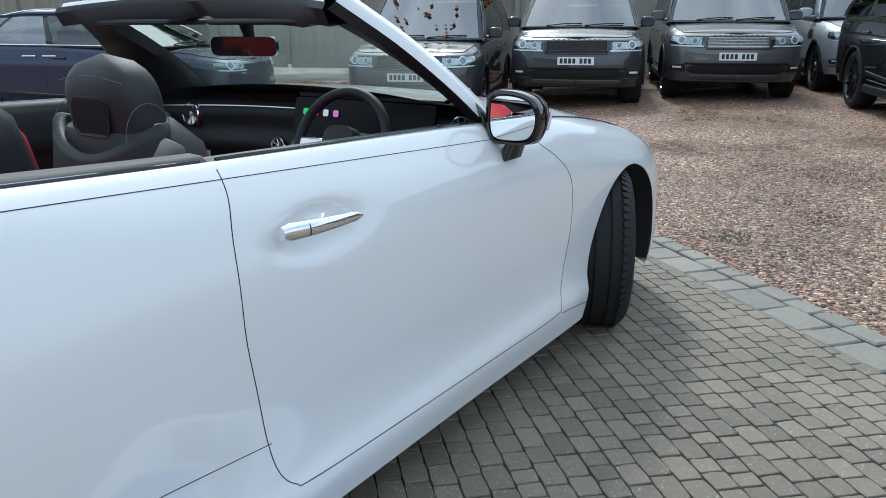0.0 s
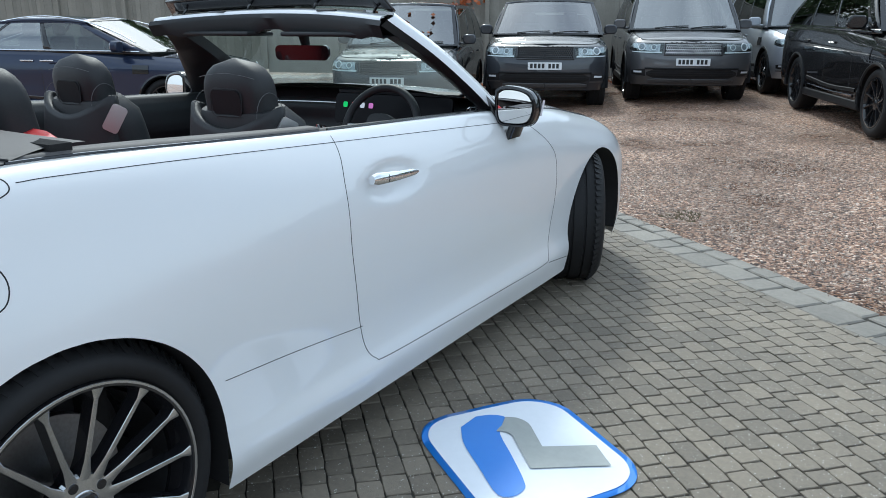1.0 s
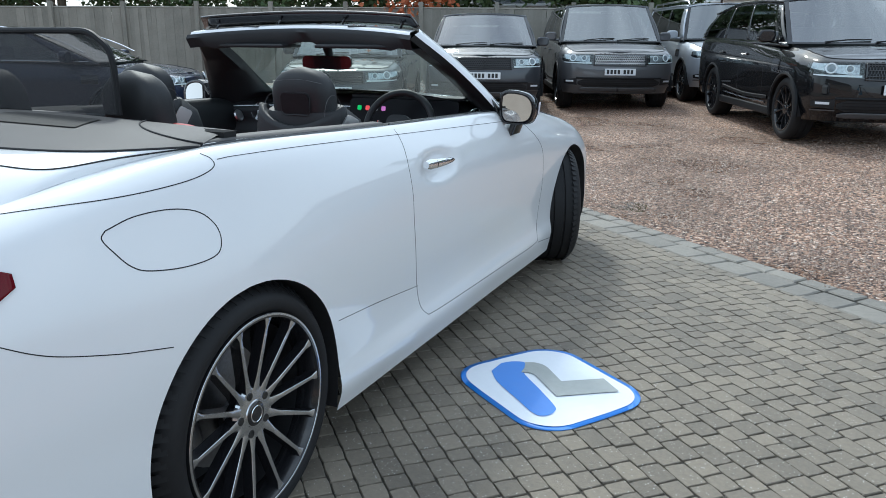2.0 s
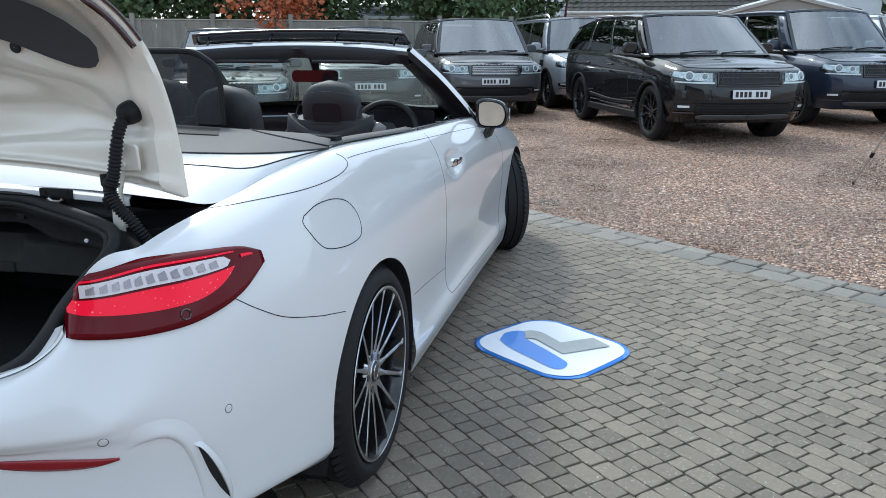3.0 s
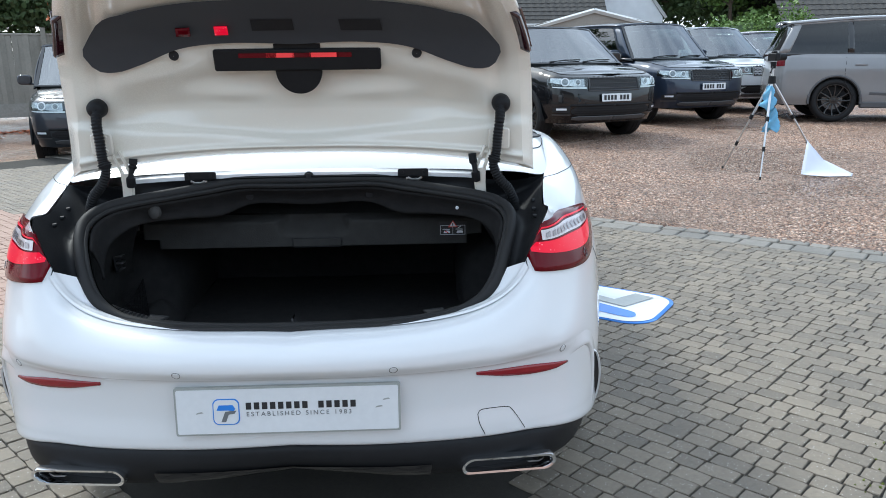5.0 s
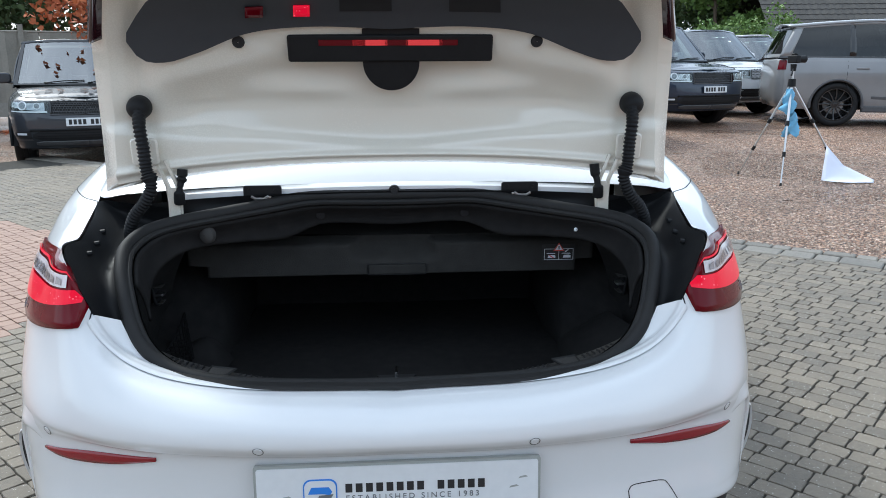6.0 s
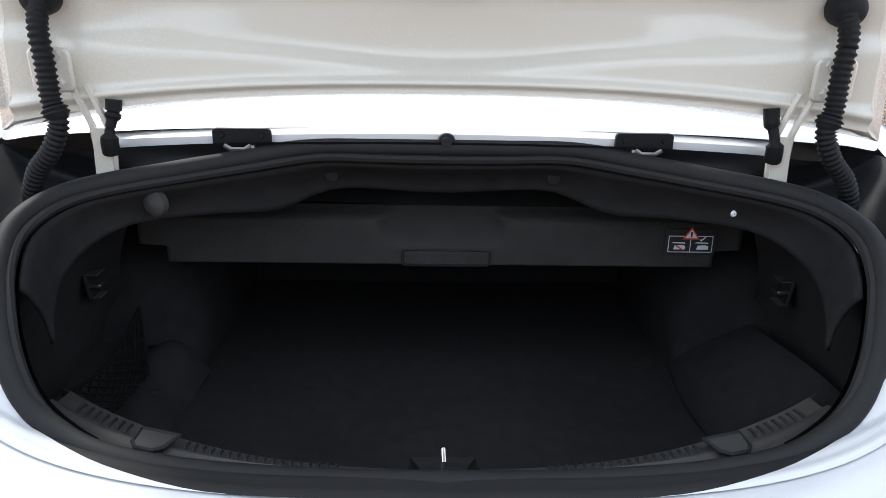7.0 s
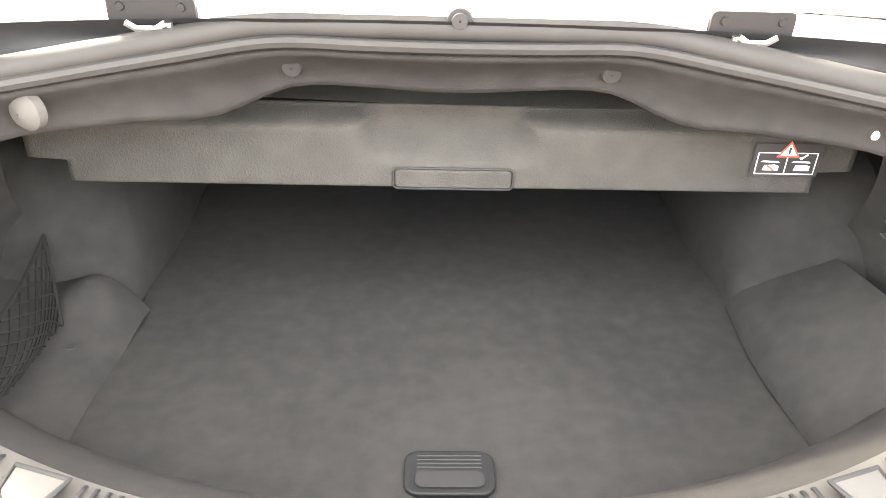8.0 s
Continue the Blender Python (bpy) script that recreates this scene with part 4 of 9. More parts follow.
    def roof_pt(u, v):
        y = ytop_f + 0.02 + (ytop_r - 0.12 - ytop_f) * v
        g = 2 * u - 1
        yy = y + (0.13 * (1 - g * g) if v < 0.12 else 0) * (1 - v / 0.12 if v < 0.12 else 0) - (0.06 * (1 - g * g) if v > 0.95 else 0)
        z = roofline(max(y, ytop_r)) - 0.05 * abs(g) ** 3.5
        return Vector((g * (xt + 0.02), yy, z))

    sheet(bm, roof_pt, 12, 16)
    part("roof", bm, roof or paint, car, thick=0.03)
    if rails:
        for sd in (1, -1):
            bm = bm_new()
            pts = [(sd * (xt - 0.03), ytop_f + (ytop_r - ytop_f) * t, roofline(ytop_f + (ytop_r - ytop_f) * t) + (0.035 if 0.03 < t < 0.97 else -0.03)) for t in (0.02, 0.05, 0.2, 0.4, 0.6, 0.8, 0.95, 0.98)]
            tube(bm, pts, 0.016, 8)
            part("roof_rail", bm, SATIN, car)
    # cabin: dashboard, seats with headrests, mirror
    bm = bm_new()
    box(bm, 0, yw - 0.22, bl - 0.06, W - 0.3, 0.45, 0.18)
    part("dashboard", bm, BLACK_PLASTIC, car, bevel=0.05)
    for x in (-0.38, 0.38):
        for y in (yw - 1.05, yw - 1.95):
            bm = bm_new()
            box(bm, x, y - 0.10, bl - 0.15, 0.50, 0.16, 0.75, pose(0, 0, 0, 0, 0, 0))
            box(bm, x, y - 0.14, bl + 0.32, 0.26, 0.10, 0.18)
            part("seat", bm, LEATHER, car, bevel=0.05)
    bm = bm_new()
    box(bm, 0, (yw + ybot_r) / 2, bl - 0.45, W - 0.25, ybot_r - yw + 0.2, 0.5)
    part("cabin_floor", bm, GAP, car, smooth=False)
    bm = bm_new()
    box(bm, 0, ytop_f - 0.02, roofline(ytop_f) - 0.16, 0.22, 0.03, 0.06)
    part("rear_view_mirror", bm, BLACK_PLASTIC, car, bevel=0.012)
    for sd in (1, -1):
        bm = bm_new()
        a = front_pt(-0.1 if sd < 0 else 0.55, 0.03, 0.012)
        b = front_pt(-0.75 if sd < 0 else -0.05, 0.08, 0.012)
        tube(bm, [a, (a + b) / 2 + Vector((0, 0.01, 0.012)), b], 0.009, 6)
        part("wiper", bm, BLACK_PLASTIC, car)
    # wheels
    for y in (0.0, -wb):
        for sd in (1, -1):
            mm = Matrix.Translation((sd * (hw - 0.155), y, wheel_r)) @ (pose(0, 0, 0) if sd > 0 else pose(0, 0, 0, 0, 0, 180))
            wheel(car, mm, wheel_r, rim, 0.265, spokes, face or DARK_ALLOY, DARK_ALLOY, twin=True, detail=0.6)
    return car


SKID = surf("satin grey skid plate", (0.10, 0.10, 0.105), rough=0.45, metal=0.3)


def car_paint(name, c, flake=1.0):
    return surf(name, c, tuple(v * 0.86 for v in c), rough=0.42, metal=0.45 * flake, coat=1.0, coat_rough=0.012, scale=1200.0, spec=0.08, coat_ior=1.52)


P_BLACK = car_paint("black car paint", (0.004, 0.0045, 0.006), 0.1)
P_GREY = car_paint("mid grey metallic car paint", (0.12, 0.122, 0.13))
P_DARK = car_paint("dark grey metallic car paint", (0.055, 0.060, 0.070))
P_BLUEGREY = car_paint("dark blue-grey metallic car paint", (0.026, 0.038, 0.064))
P_SILVER = car_paint("silver car paint", (0.52, 0.55, 0.60))
P_WHITE2 = car_paint("white car paint", (0.70, 0.73, 0.76), 0.1)
P_SIDE = car_paint("warm grey metallic car paint", (0.27, 0.27, 0.275))
P_PURPLE = car_paint("dark plum car paint", (0.10, 0.095, 0.125))
P_NAVY = car_paint("midnight blue car paint", (0.020, 0.030, 0.065))

HEAD = Vector((0.37, -0.93, 0)).normalized()


def parked(px, py, back=0.9, head=HEAD):
    """Pose of a parked car from its number plate's place and heading: the front axle lies back metres behind it."""
    o = Vector((px, py, 0)) - head * back
    yaw = math.degrees(math.atan2(-head.x, head.y))
    fz = ground_z(o.x, o.y)
    r = o - head * 2.9
    rz = ground_z(r.x, r.y)
    pitch = math.degrees(math.atan2(fz - rz, 2.9))
    return pose(o.x, o.y, fz, 0, 0, yaw) @ pose(0, 0, 0, pitch, 0, 0)

# the parked row
suv("estate_car", "black off-road estate with gloss black wheels on gravel", parked(3.30, 8.42), P_BLACK, grille_bars=3, roofdrop=0.2, H=1.76, rake=0.70, sill_strip=True)
suv("estate_car", "dark blue-grey off-road estate with a dark roof and black trim", parked(5.64, 10.65), P_BLUEGREY, L=4.97, H=1.85, upright=0.06, rake=0.6, grille_bars=4, spokes=5, face=ALLOY)
suv("estate_car", "mid grey off-road estate with a bright mesh grille", parked(-0.53, 11.72), P_GREY, L=4.97, H=1.85, upright=0.06, rake=0.6, grille_bars=4, chrome_grille=True, spokes=5)
suv("estate_car", "dark grey off-road estate parked before a wooden fence", parked(-2.45, 10.32), P_DARK, grille_bars=5, roofdrop=0.2, H=1.76, rake=0.70)
suv("estate_car", "dark off-road estate with fallen leaves on bonnet and windscreen", parked(-4.28, 8.68), P_DARK, L=5.0, H=1.84, rake=0.66, grille_bars=5, chrome_grille=False)
suv("estate_car", "silver boxy off-road estate with chrome wheels", parked(1.42, 13.55), P_SILVER, L=4.83, H=1.87, rake=0.45, upright=0.16, roofdrop=0.0, spokes=7, face=ALLOY, rails=True)
suv("estate_car", "white off-road estate with a bright mesh grille", parked(7.80, 13.0), P_WHITE2, L=5.0, H=1.84, rake=0.66, grille_bars=5, chrome_grille=True, face=ALLOY)
suv("estate_car", "dark plum off-road estate behind a white one", parked(10.3, 16.0), P_PURPLE, L=5.0, H=1.80, rake=0.66, rails=True)
suv("estate_car", "pale grey off-road estate at the far end of the row", parked(12.9, 17.5), P_SILVER, L=4.9, H=1.75, rake=0.7)
suv("estate_car", "warm grey off-road estate with black wheels seen from its side", pose(10.84, 10.52, ground_z(8.5, 11.2), 0, 0, -107.5), P_SIDE, L=4.88, H=1.84, rake=0.66, spokes=12, clad=SKID)
NAVY_HEAD = Vector((0.906, 0.423, 0))
tes = suv("crossover_car", "midnight blue tall hatchback car with chrome window surrounds", parked(-6.25, 7.86, 0.9, NAVY_HEAD), P_NAVY, L=5.04, W=1.98, H=1.58, wb=2.96, fo=0.92, belt=1.07, bonnet=0.94,
          rake=1.0, upright=-0.95, roofdrop=0.12, wheel_r=0.365, rim=0.26, clad=GLOSS_BLACK, grille_bars=0, plate=False, skid=False, zk=0.95, rear_glass=GLASS_TINT, spokes=9)
for sd in (1, -1):
    bm = bm_new()
    tube(bm, [(sd * 0.935, -0.35 - 3.0 * i / 12, 1.095 + 0.03 * i / 12) for i in range(13)], 0.010, 6)
    part("chrome_strip", bm, CHROME, tes)
    bm = bm_new()
    tube(bm, [(sd * (0.925 - 0.165 * math.sin(math.pi * min(1, i / 10) / 2)), -0.40 - 2.75 * i / 14, 1.105 + 0.47 * math.sin(math.pi * (0.04 + 0.90 * i / 14)) ** 0.7) for i in range(15)], 0.010, 6)
    part("window_surround", bm, CHROME, tes)
    for y in (-1.72, -2.02):
        bm = bm_new()
        box(bm, sd * 0.985, y, 0.965, 0.018, 0.20, 0.022)
        part("flush_handle", bm, CHROME, tes, bevel=0.006)

# fallen leaves on the leaf-strewn car
LEAF_BROWN = surf("fallen leaf", (0.30, 0.10, 0.03), (0.20, 0.06, 0.03), rough=0.7, per=0.5)
YE = parked(-4.28, 8.68)
r3 = random.Random(11)
for i in range(46):
    on_glass = i < 18
    x = r3.uniform(-0.62, 0.62)
    if on_glass:
        v = r3.uniform(0.1, 0.9)
        loc = Vector((x * 0.9, -0.20 - 0.66 * v + 0.16 * (1 - x * x), 1.155 + 0.60 * v + 0.02))
        tilt = -42
    else:
        y = r3.uniform(-0.1, 0.72)
        loc = Vector((x, y, 1.02 + 0.045 + (0.05 - 0.05 * (y + 0.1)) + 0.012))
        tilt = 0
    bm = bm_new()
    s = r3.uniform(0.03, 0.06)
    o = [(0, -0.9), (0.45, -0.3), (0.9, 0.1), (0.4, 0.35), (0.15, 1.0), (-0.3, 0.4), (-0.85, 0.2), (-0.45, -0.35)]
    vsl = [bm.verts.new(Vector((a * s, b * s, 0.012 * s * 30 * (a * a - 0.3) * 0.2))) for a, b in o]
    bm.faces.new(vsl)
    lf = part("fallen_leaf", bm, LEAF_BROWN, None, smooth=False, at=YE @ Matrix.Translation(loc) @ pose(0, 0, 0, tilt, 0, r3.uniform(0, 360)))
    tagged(lf, "small brown fallen autumn leaf lying on the car", "leaf", group="fallen leaves")

# ---- the white convertible ----
cab = thing("convertible_car", "white open-top convertible with red lamps and its boot standing open", "car")
AXF, AXR, WR = 2.94, 0.0, 0.342
C_OUT = [(0, -1.10), (0.25, -1.092), (0.50, -1.045), (0.68, -0.955), (0.79, -0.81), (0.855, -0.60), (0.905, -0.35), (0.932, 0.0), (0.938, 0.4), (0.94, 1.0),
         (0.943, 1.8), (0.952, 2.4), (0.962, 2.95), (0.956, 3.34), (0.875, 3.59), (0.66, 3.73), (0.32, 3.80), (0, 3.82)]
ST0 = (0, [(0.15, 0.665), (0.10, 0.672), (0.05, 0.668), (0.012, 0.645), (0, 0.61), (0.02, 0.585), (0.035, 0.57), (0.04, 0.49), (0.035, 0.43), (0.04, 0.405), (0.07, 0.395)])
ST2 = (2, [(0.12, 0.705), (0.085, 0.71), (0.045, 0.70), (0.012, 0.66), (0, 0.615), (0.012, 0.59), (0.025, 0.570), (0.03, 0.485), (0.025, 0.42), (0.03, 0.392), (0.06, 0.382)])
ST25 = (2.55, [(0.105, 0.765), (0.085, 0.765), (0.05, 0.745), (0.016, 0.68), (0.001, 0.62), (0.01, 0.595), (0.02, 0.570), (0.024, 0.485), (0.02, 0.415), (0.024, 0.388), (0.055, 0.378)])
ST3 = (3, [(0.085, 0.905), (0.075, 0.86), (0.058, 0.80), (0.03, 0.71), (0.003, 0.63), (0.004, 0.60), (0.012, 0.565), (0.015, 0.475), (0.01, 0.41), (0.012, 0.378), (0.05, 0.368)])
ST4 = (4, [(0.15, 0.93), (0.11, 0.915), (0.075, 0.87), (0.045, 0.80), (0.02, 0.70), (0.005, 0.62), (0, 0.545), (0.002, 0.46), (0.002, 0.395), (0.005, 0.345), (0.04, 0.33)])
ST5 = (5, [(0.175, 0.965), (0.13, 0.955), (0.08, 0.92), (0.05, 0.86), (0.022, 0.76), (0.008, 0.66), (0, 0.56), (0, 0.47), (0, 0.385), (0.003, 0.315), (0.03, 0.295)])
ST7 = (7, [(0.17, 1.035), (0.125, 1.03), (0.085, 0.985), (0.055, 0.90), (0.02, 0.78), (0.002, 0.68), (-0.003, 0.58), (0, 0.46), (0, 0.36), (0, 0.26), (0.02, 0.20)])
ST9 = (9, [(0.14, 1.0), (0.115, 0.998), (0.075, 0.955), (0.03, 0.88), (0.004, 0.78), (0, 0.66), (0.006, 0.54), (0.016, 0.42), (0.014, 0.33), (-0.004, 0.26), (0.02, 0.165)])
ST11 = (11, [(0.10, 0.945), (0.075, 0.93), (0.045, 0.89), (0.02, 0.83), (0.004, 0.75), (0, 0.64), (0.004, 0.53), (0.012, 0.42), (0.012, 0.33), (-0.002, 0.25), (0.02, 0.14)])
ST12 = (12, [(0.16, 0.875), (0.11, 0.86), (0.06, 0.82), (0.025, 0.76), (0.004, 0.70), (0, 0.62), (0, 0.52), (0, 0.42), (0, 0.33), (0, 0.25), (0.02, 0.14)])
ST14 = (14, [(0.14, 0.72), (0.10, 0.71), (0.06, 0.68), (0.03, 0.64), (0.01, 0.58), (0, 0.52), (0, 0.45), (0, 0.38), (0, 0.30), (0.01, 0.20), (0.04, 0.11)])
ST17 = (17, [(0.15, 0.70), (0.10, 0.69), (0.06, 0.66), (0.03, 0.62), (0.01, 0.57), (0, 0.52), (0, 0.45), (0, 0.38), (0.01, 0.30), (0.03, 0.20), (0.08, 0.11)])
CS = Shell(C_OUT, [ST0, ST2, ST25, ST3, ST4, ST5, ST7, ST9, ST11, ST12, ST14, ST17])

CS.dents = [(1.135, 0.842, 0.135, 0.050, 0.028)]
vs, fs, ns = skin_grid(CS, 250, 7)
vs, _, fs = cut_skin(vs, fs, arch_dist(AXF + 0.035, 0.320, 0.380))
vs, _, fs = cut_skin(vs, fs, arch_dist(AXR + 0.01, 0.336, 0.368))


def poly_dist(poly):
    """Signed distance to a closed (y, z) outline, negative inside."""
    def d(p):
        if p.x < 0.55:
            return 1.0
        y, z = p.y, p.z
        inside, best = False, 9.0
        n = len(poly)
        for i in range(n):
            (ay, az), (by, bz) = poly[i], poly[(i + 1) % n]
            if (az > z) != (bz > z) and y < (by - ay) * (z - az) / (bz - az) + ay:
                inside = not inside
            ex, ez = by - ay, bz - az
            t = max(0.0, min(1.0, ((y - ay) * ex + (z - az) * ez) / (ex * ex + ez * ez + 1e-12)))
            best = min(best, math.hypot(y - ay - t * ex, z - az - t * ez))
        return -best if inside else best
    return d


REAR_EDGE = [(0.945, 1.02), (0.93, 0.95), (0.895, 0.86), (0.885, 0.70), (0.908, 0.55), (0.935, 0.42), (0.96, 0.34)]
FRONT_EDGE = [(2.355, 0.285), (2.385, 0.42), (2.405, 0.55), (2.405, 0.66), (2.385, 0.75), (2.31, 0.82), (2.18, 0.895), (2.06, 0.97)]
BOTTOM = [(0.995, 0.298), (1.05, 0.285), (1.40, 0.272), (1.90, 0.257), (2.30, 0.25)]
door_path = [p.to_2d() for p in spline([(y, z, 0) for y, z in REAR_EDGE + BOTTOM + FRONT_EDGE], 90)]
DOOR = [(p.x, p.y) for p in door_path] + [(2.06, 1.1), (0.945, 1.1)]
vs, door_f, fs = cut_skin(vs, fs, poly_dist(DOOR))
FLAP = [(-0.345, 0.915), (-0.27, 0.930), (-0.175, 0.928), (-0.10, 0.908), (-0.062, 0.870), (-0.06, 0.83), (-0.09, 0.803), (-0.18, 0.80), (-0.275, 0.815), (-0.315, 0.835), (-0.342, 0.870), (-0.358, 0.90)]
flap_path = [p.to_2d() for p in spline([(y, z, 0) for y, z in FLAP + FLAP[:1]], 60)]
vs, flap_f, fs = cut_skin(vs, fs, poly_dist([(p.x, p.y) for p in flap_path]))


def tail(p):
    """Negative on the rear bumper."""
    if p.y > -0.03:
        return p.y + 0.03
    if p.x < 0.3:
        return -0.3
    zs = ip(p.y, [(-0.9, 0.83), (-0.66, 0.80), (-0.60, 0.755), (-0.52, 0.71), (-0.33, 0.655), (-0.03, 0.58)])
    return p.z - zs


vs, bump_f, fs = cut_skin(vs, fs, tail)
body = link_skin("body_side", vs, fs, ns, PAINT_WHITE, cab)
link_skin("rear_bumper", vs, bump_f, ns, PAINT_WHITE, cab)


def one_side(name, verts, tris, normals, side, material, parent, label=""):
    used = sorted({i for f in tris for i in f})
    idx = {o: n for n, o in enumerate(used)}
    return link_tri(name, [(verts[i].x * side, verts[i].y, verts[i].z) for i in used], [tuple(idx[i] for i in (f[::-1] if side > 0 else f)) for f in tris],
                    [(normals[i].x * side, normals[i].y, normals[i].z) for i in used], material, parent, label)


doors = {}
for sd in (1, -1):
    doors[sd] = one_side("door", vs, door_f, ns, sd, PAINT_WHITE, cab, "white car door with a chrome handle")
one_side("fuel_flap", vs, flap_f, ns, 1, PAINT_WHITE, cab)
one_side("fuel_flap_panel", vs, flap_f, ns, -1, PAINT_WHITE, cab)


def seam(path, width=0.006, c0=4, c1=13, n=60, both=True, nm="panel_gap", mat=GAP, lift=0.0006):
    for sd in ((1, -1) if both else (1,)):
        bm = bm_new()
        CS.strip(bm, path, width, lift, sd, n, c0, c1)
        part(nm, bm, mat, cab)


seam(REAR_EDGE + BOTTOM + FRONT_EDGE, 0.0032, n=90)
seam(FLAP + FLAP[:1], 0.0038, n=60, c0=5, c1=9, both=False)
seam([(-0.66, 0.80), (-0.60, 0.755), (-0.52, 0.71), (-0.40, 0.672), (-0.33, 0.655), (-0.262, 0.639)], 0.0032, c0=4, c1=8)
seam([(0.385, 0.478), (0.64, 0.455), (0.945, 0.42)], 0.0026, c0=7, c1=10)
seam([(2.36, 0.245), (2.45, 0.235), (2.60, 0.215)], 0.004, c0=10, c1=13, n=14)
seam([(0.02, 1.012), (0.10, 1.012), (0.37, 1.002), (0.95, 0.974), (1.28, 0.959), (1.9, 0.931), (2.06, 0.924)], 0.0026, c0=7, c1=11)

# bonnet and scuttle
bm = bm_new()


def bonnet_pt(u, v):
    c = 10.4 + (17 - 10.4) * u
    e = CS.level(c, 0)
    t = 1 - (1 - v) ** 1.0
    y = e.y + (0.02 if u > 0.6 else 0) * t
    zc = e.z + 0.075 * (1 - (1 - v) ** 2.2) * min(1.0, max(0.0, (3.7 - e.y) / 0.9)) + 0.006 * math.sin(3.14 * min(1, v * 3))
    return Vector((e.x * (1 - v), y, zc))


for sd in (1, -1):
    sheet(bm, lambda u, v: Vector((sd, 1, 1)) * bonnet_pt(u, v), 50, 14)
part("bonnet", bm, PAINT_WHITE, cab, angle=70)
for sd in (1, -1):
    bm = bm_new()
    tube(bm, [(CS.level(c, 0).x * sd, CS.level(c, 0).y, CS.level(c, 0).z + 0.001) for c in [10.6 + 4.4 * i / 40 for i in range(41)]], 0.003, 6)
    part("panel_gap", bm, GAP, cab)

# wheel housings and wheels
for y0, zc, rr in ((AXF + 0.035, 0.320, 0.380), (AXR + 0.01, 0.336, 0.368)):
    for sd in (1, -1):
        bm = bm_new()
        pts = [(y0 + rr, 0.19)] + [(y0 + rr * math.cos(math.pi * i / 28), zc + rr * math.sin(math.pi * i / 28)) for i in range(29)] + [(y0 - rr, 0.19)]
        rows = []
        for y, z in pts:
            c, k = CS.find(y, max(z, 0.15), 5, 14)
            xo = CS.at(c, k).x
            rows.append([bm.verts.new((sd * x, y, z)) for x in (xo - 0.0015, xo - 0.012, xo - 0.40)])
        for A, B in zip(rows, rows[1:]):
            for j in range(2):
                bm.faces.new((A[j], A[j + 1], B[j + 1], B[j]))
        bm.faces.new([r[2] for r in rows])
        part("wheel_housing", bm, GAP, cab)
wheel_d = dict(label="black twin-spoke alloy wheel with machined edges")
for sd in (1, -1):
    turn = pose(0, 0, 0) if sd > 0 else pose(0, 0, 0, 0, 0, 180)
    wheel(cab, Matrix.Translation((sd * 0.796, AXR + 0.012, WR)) @ turn @ pose(0, 0, 0, 14, 0, 0), WR, 0.270, 0.258, 14, ALLOY, DARK_ALLOY, **wheel_d)
    wheel(cab, Matrix.Translation((sd * 0.835, AXF, WR)) @ pose(0, 0, 0, 0, 0, 27) @ turn, WR, 0.262, 0.25, 14, ALLOY, DARK_ALLOY, **wheel_d)
bm = bm_new()
box(bm, 0, 1.40, 0.21, 1.10, 3.8, 0.12)
part("underbody", bm, GAP, cab, smooth=False)

# ---- convertible: rear lamps, bumper, plate ----
def both_sides(fn):
    for sd in (1, -1):
        fn(sd)


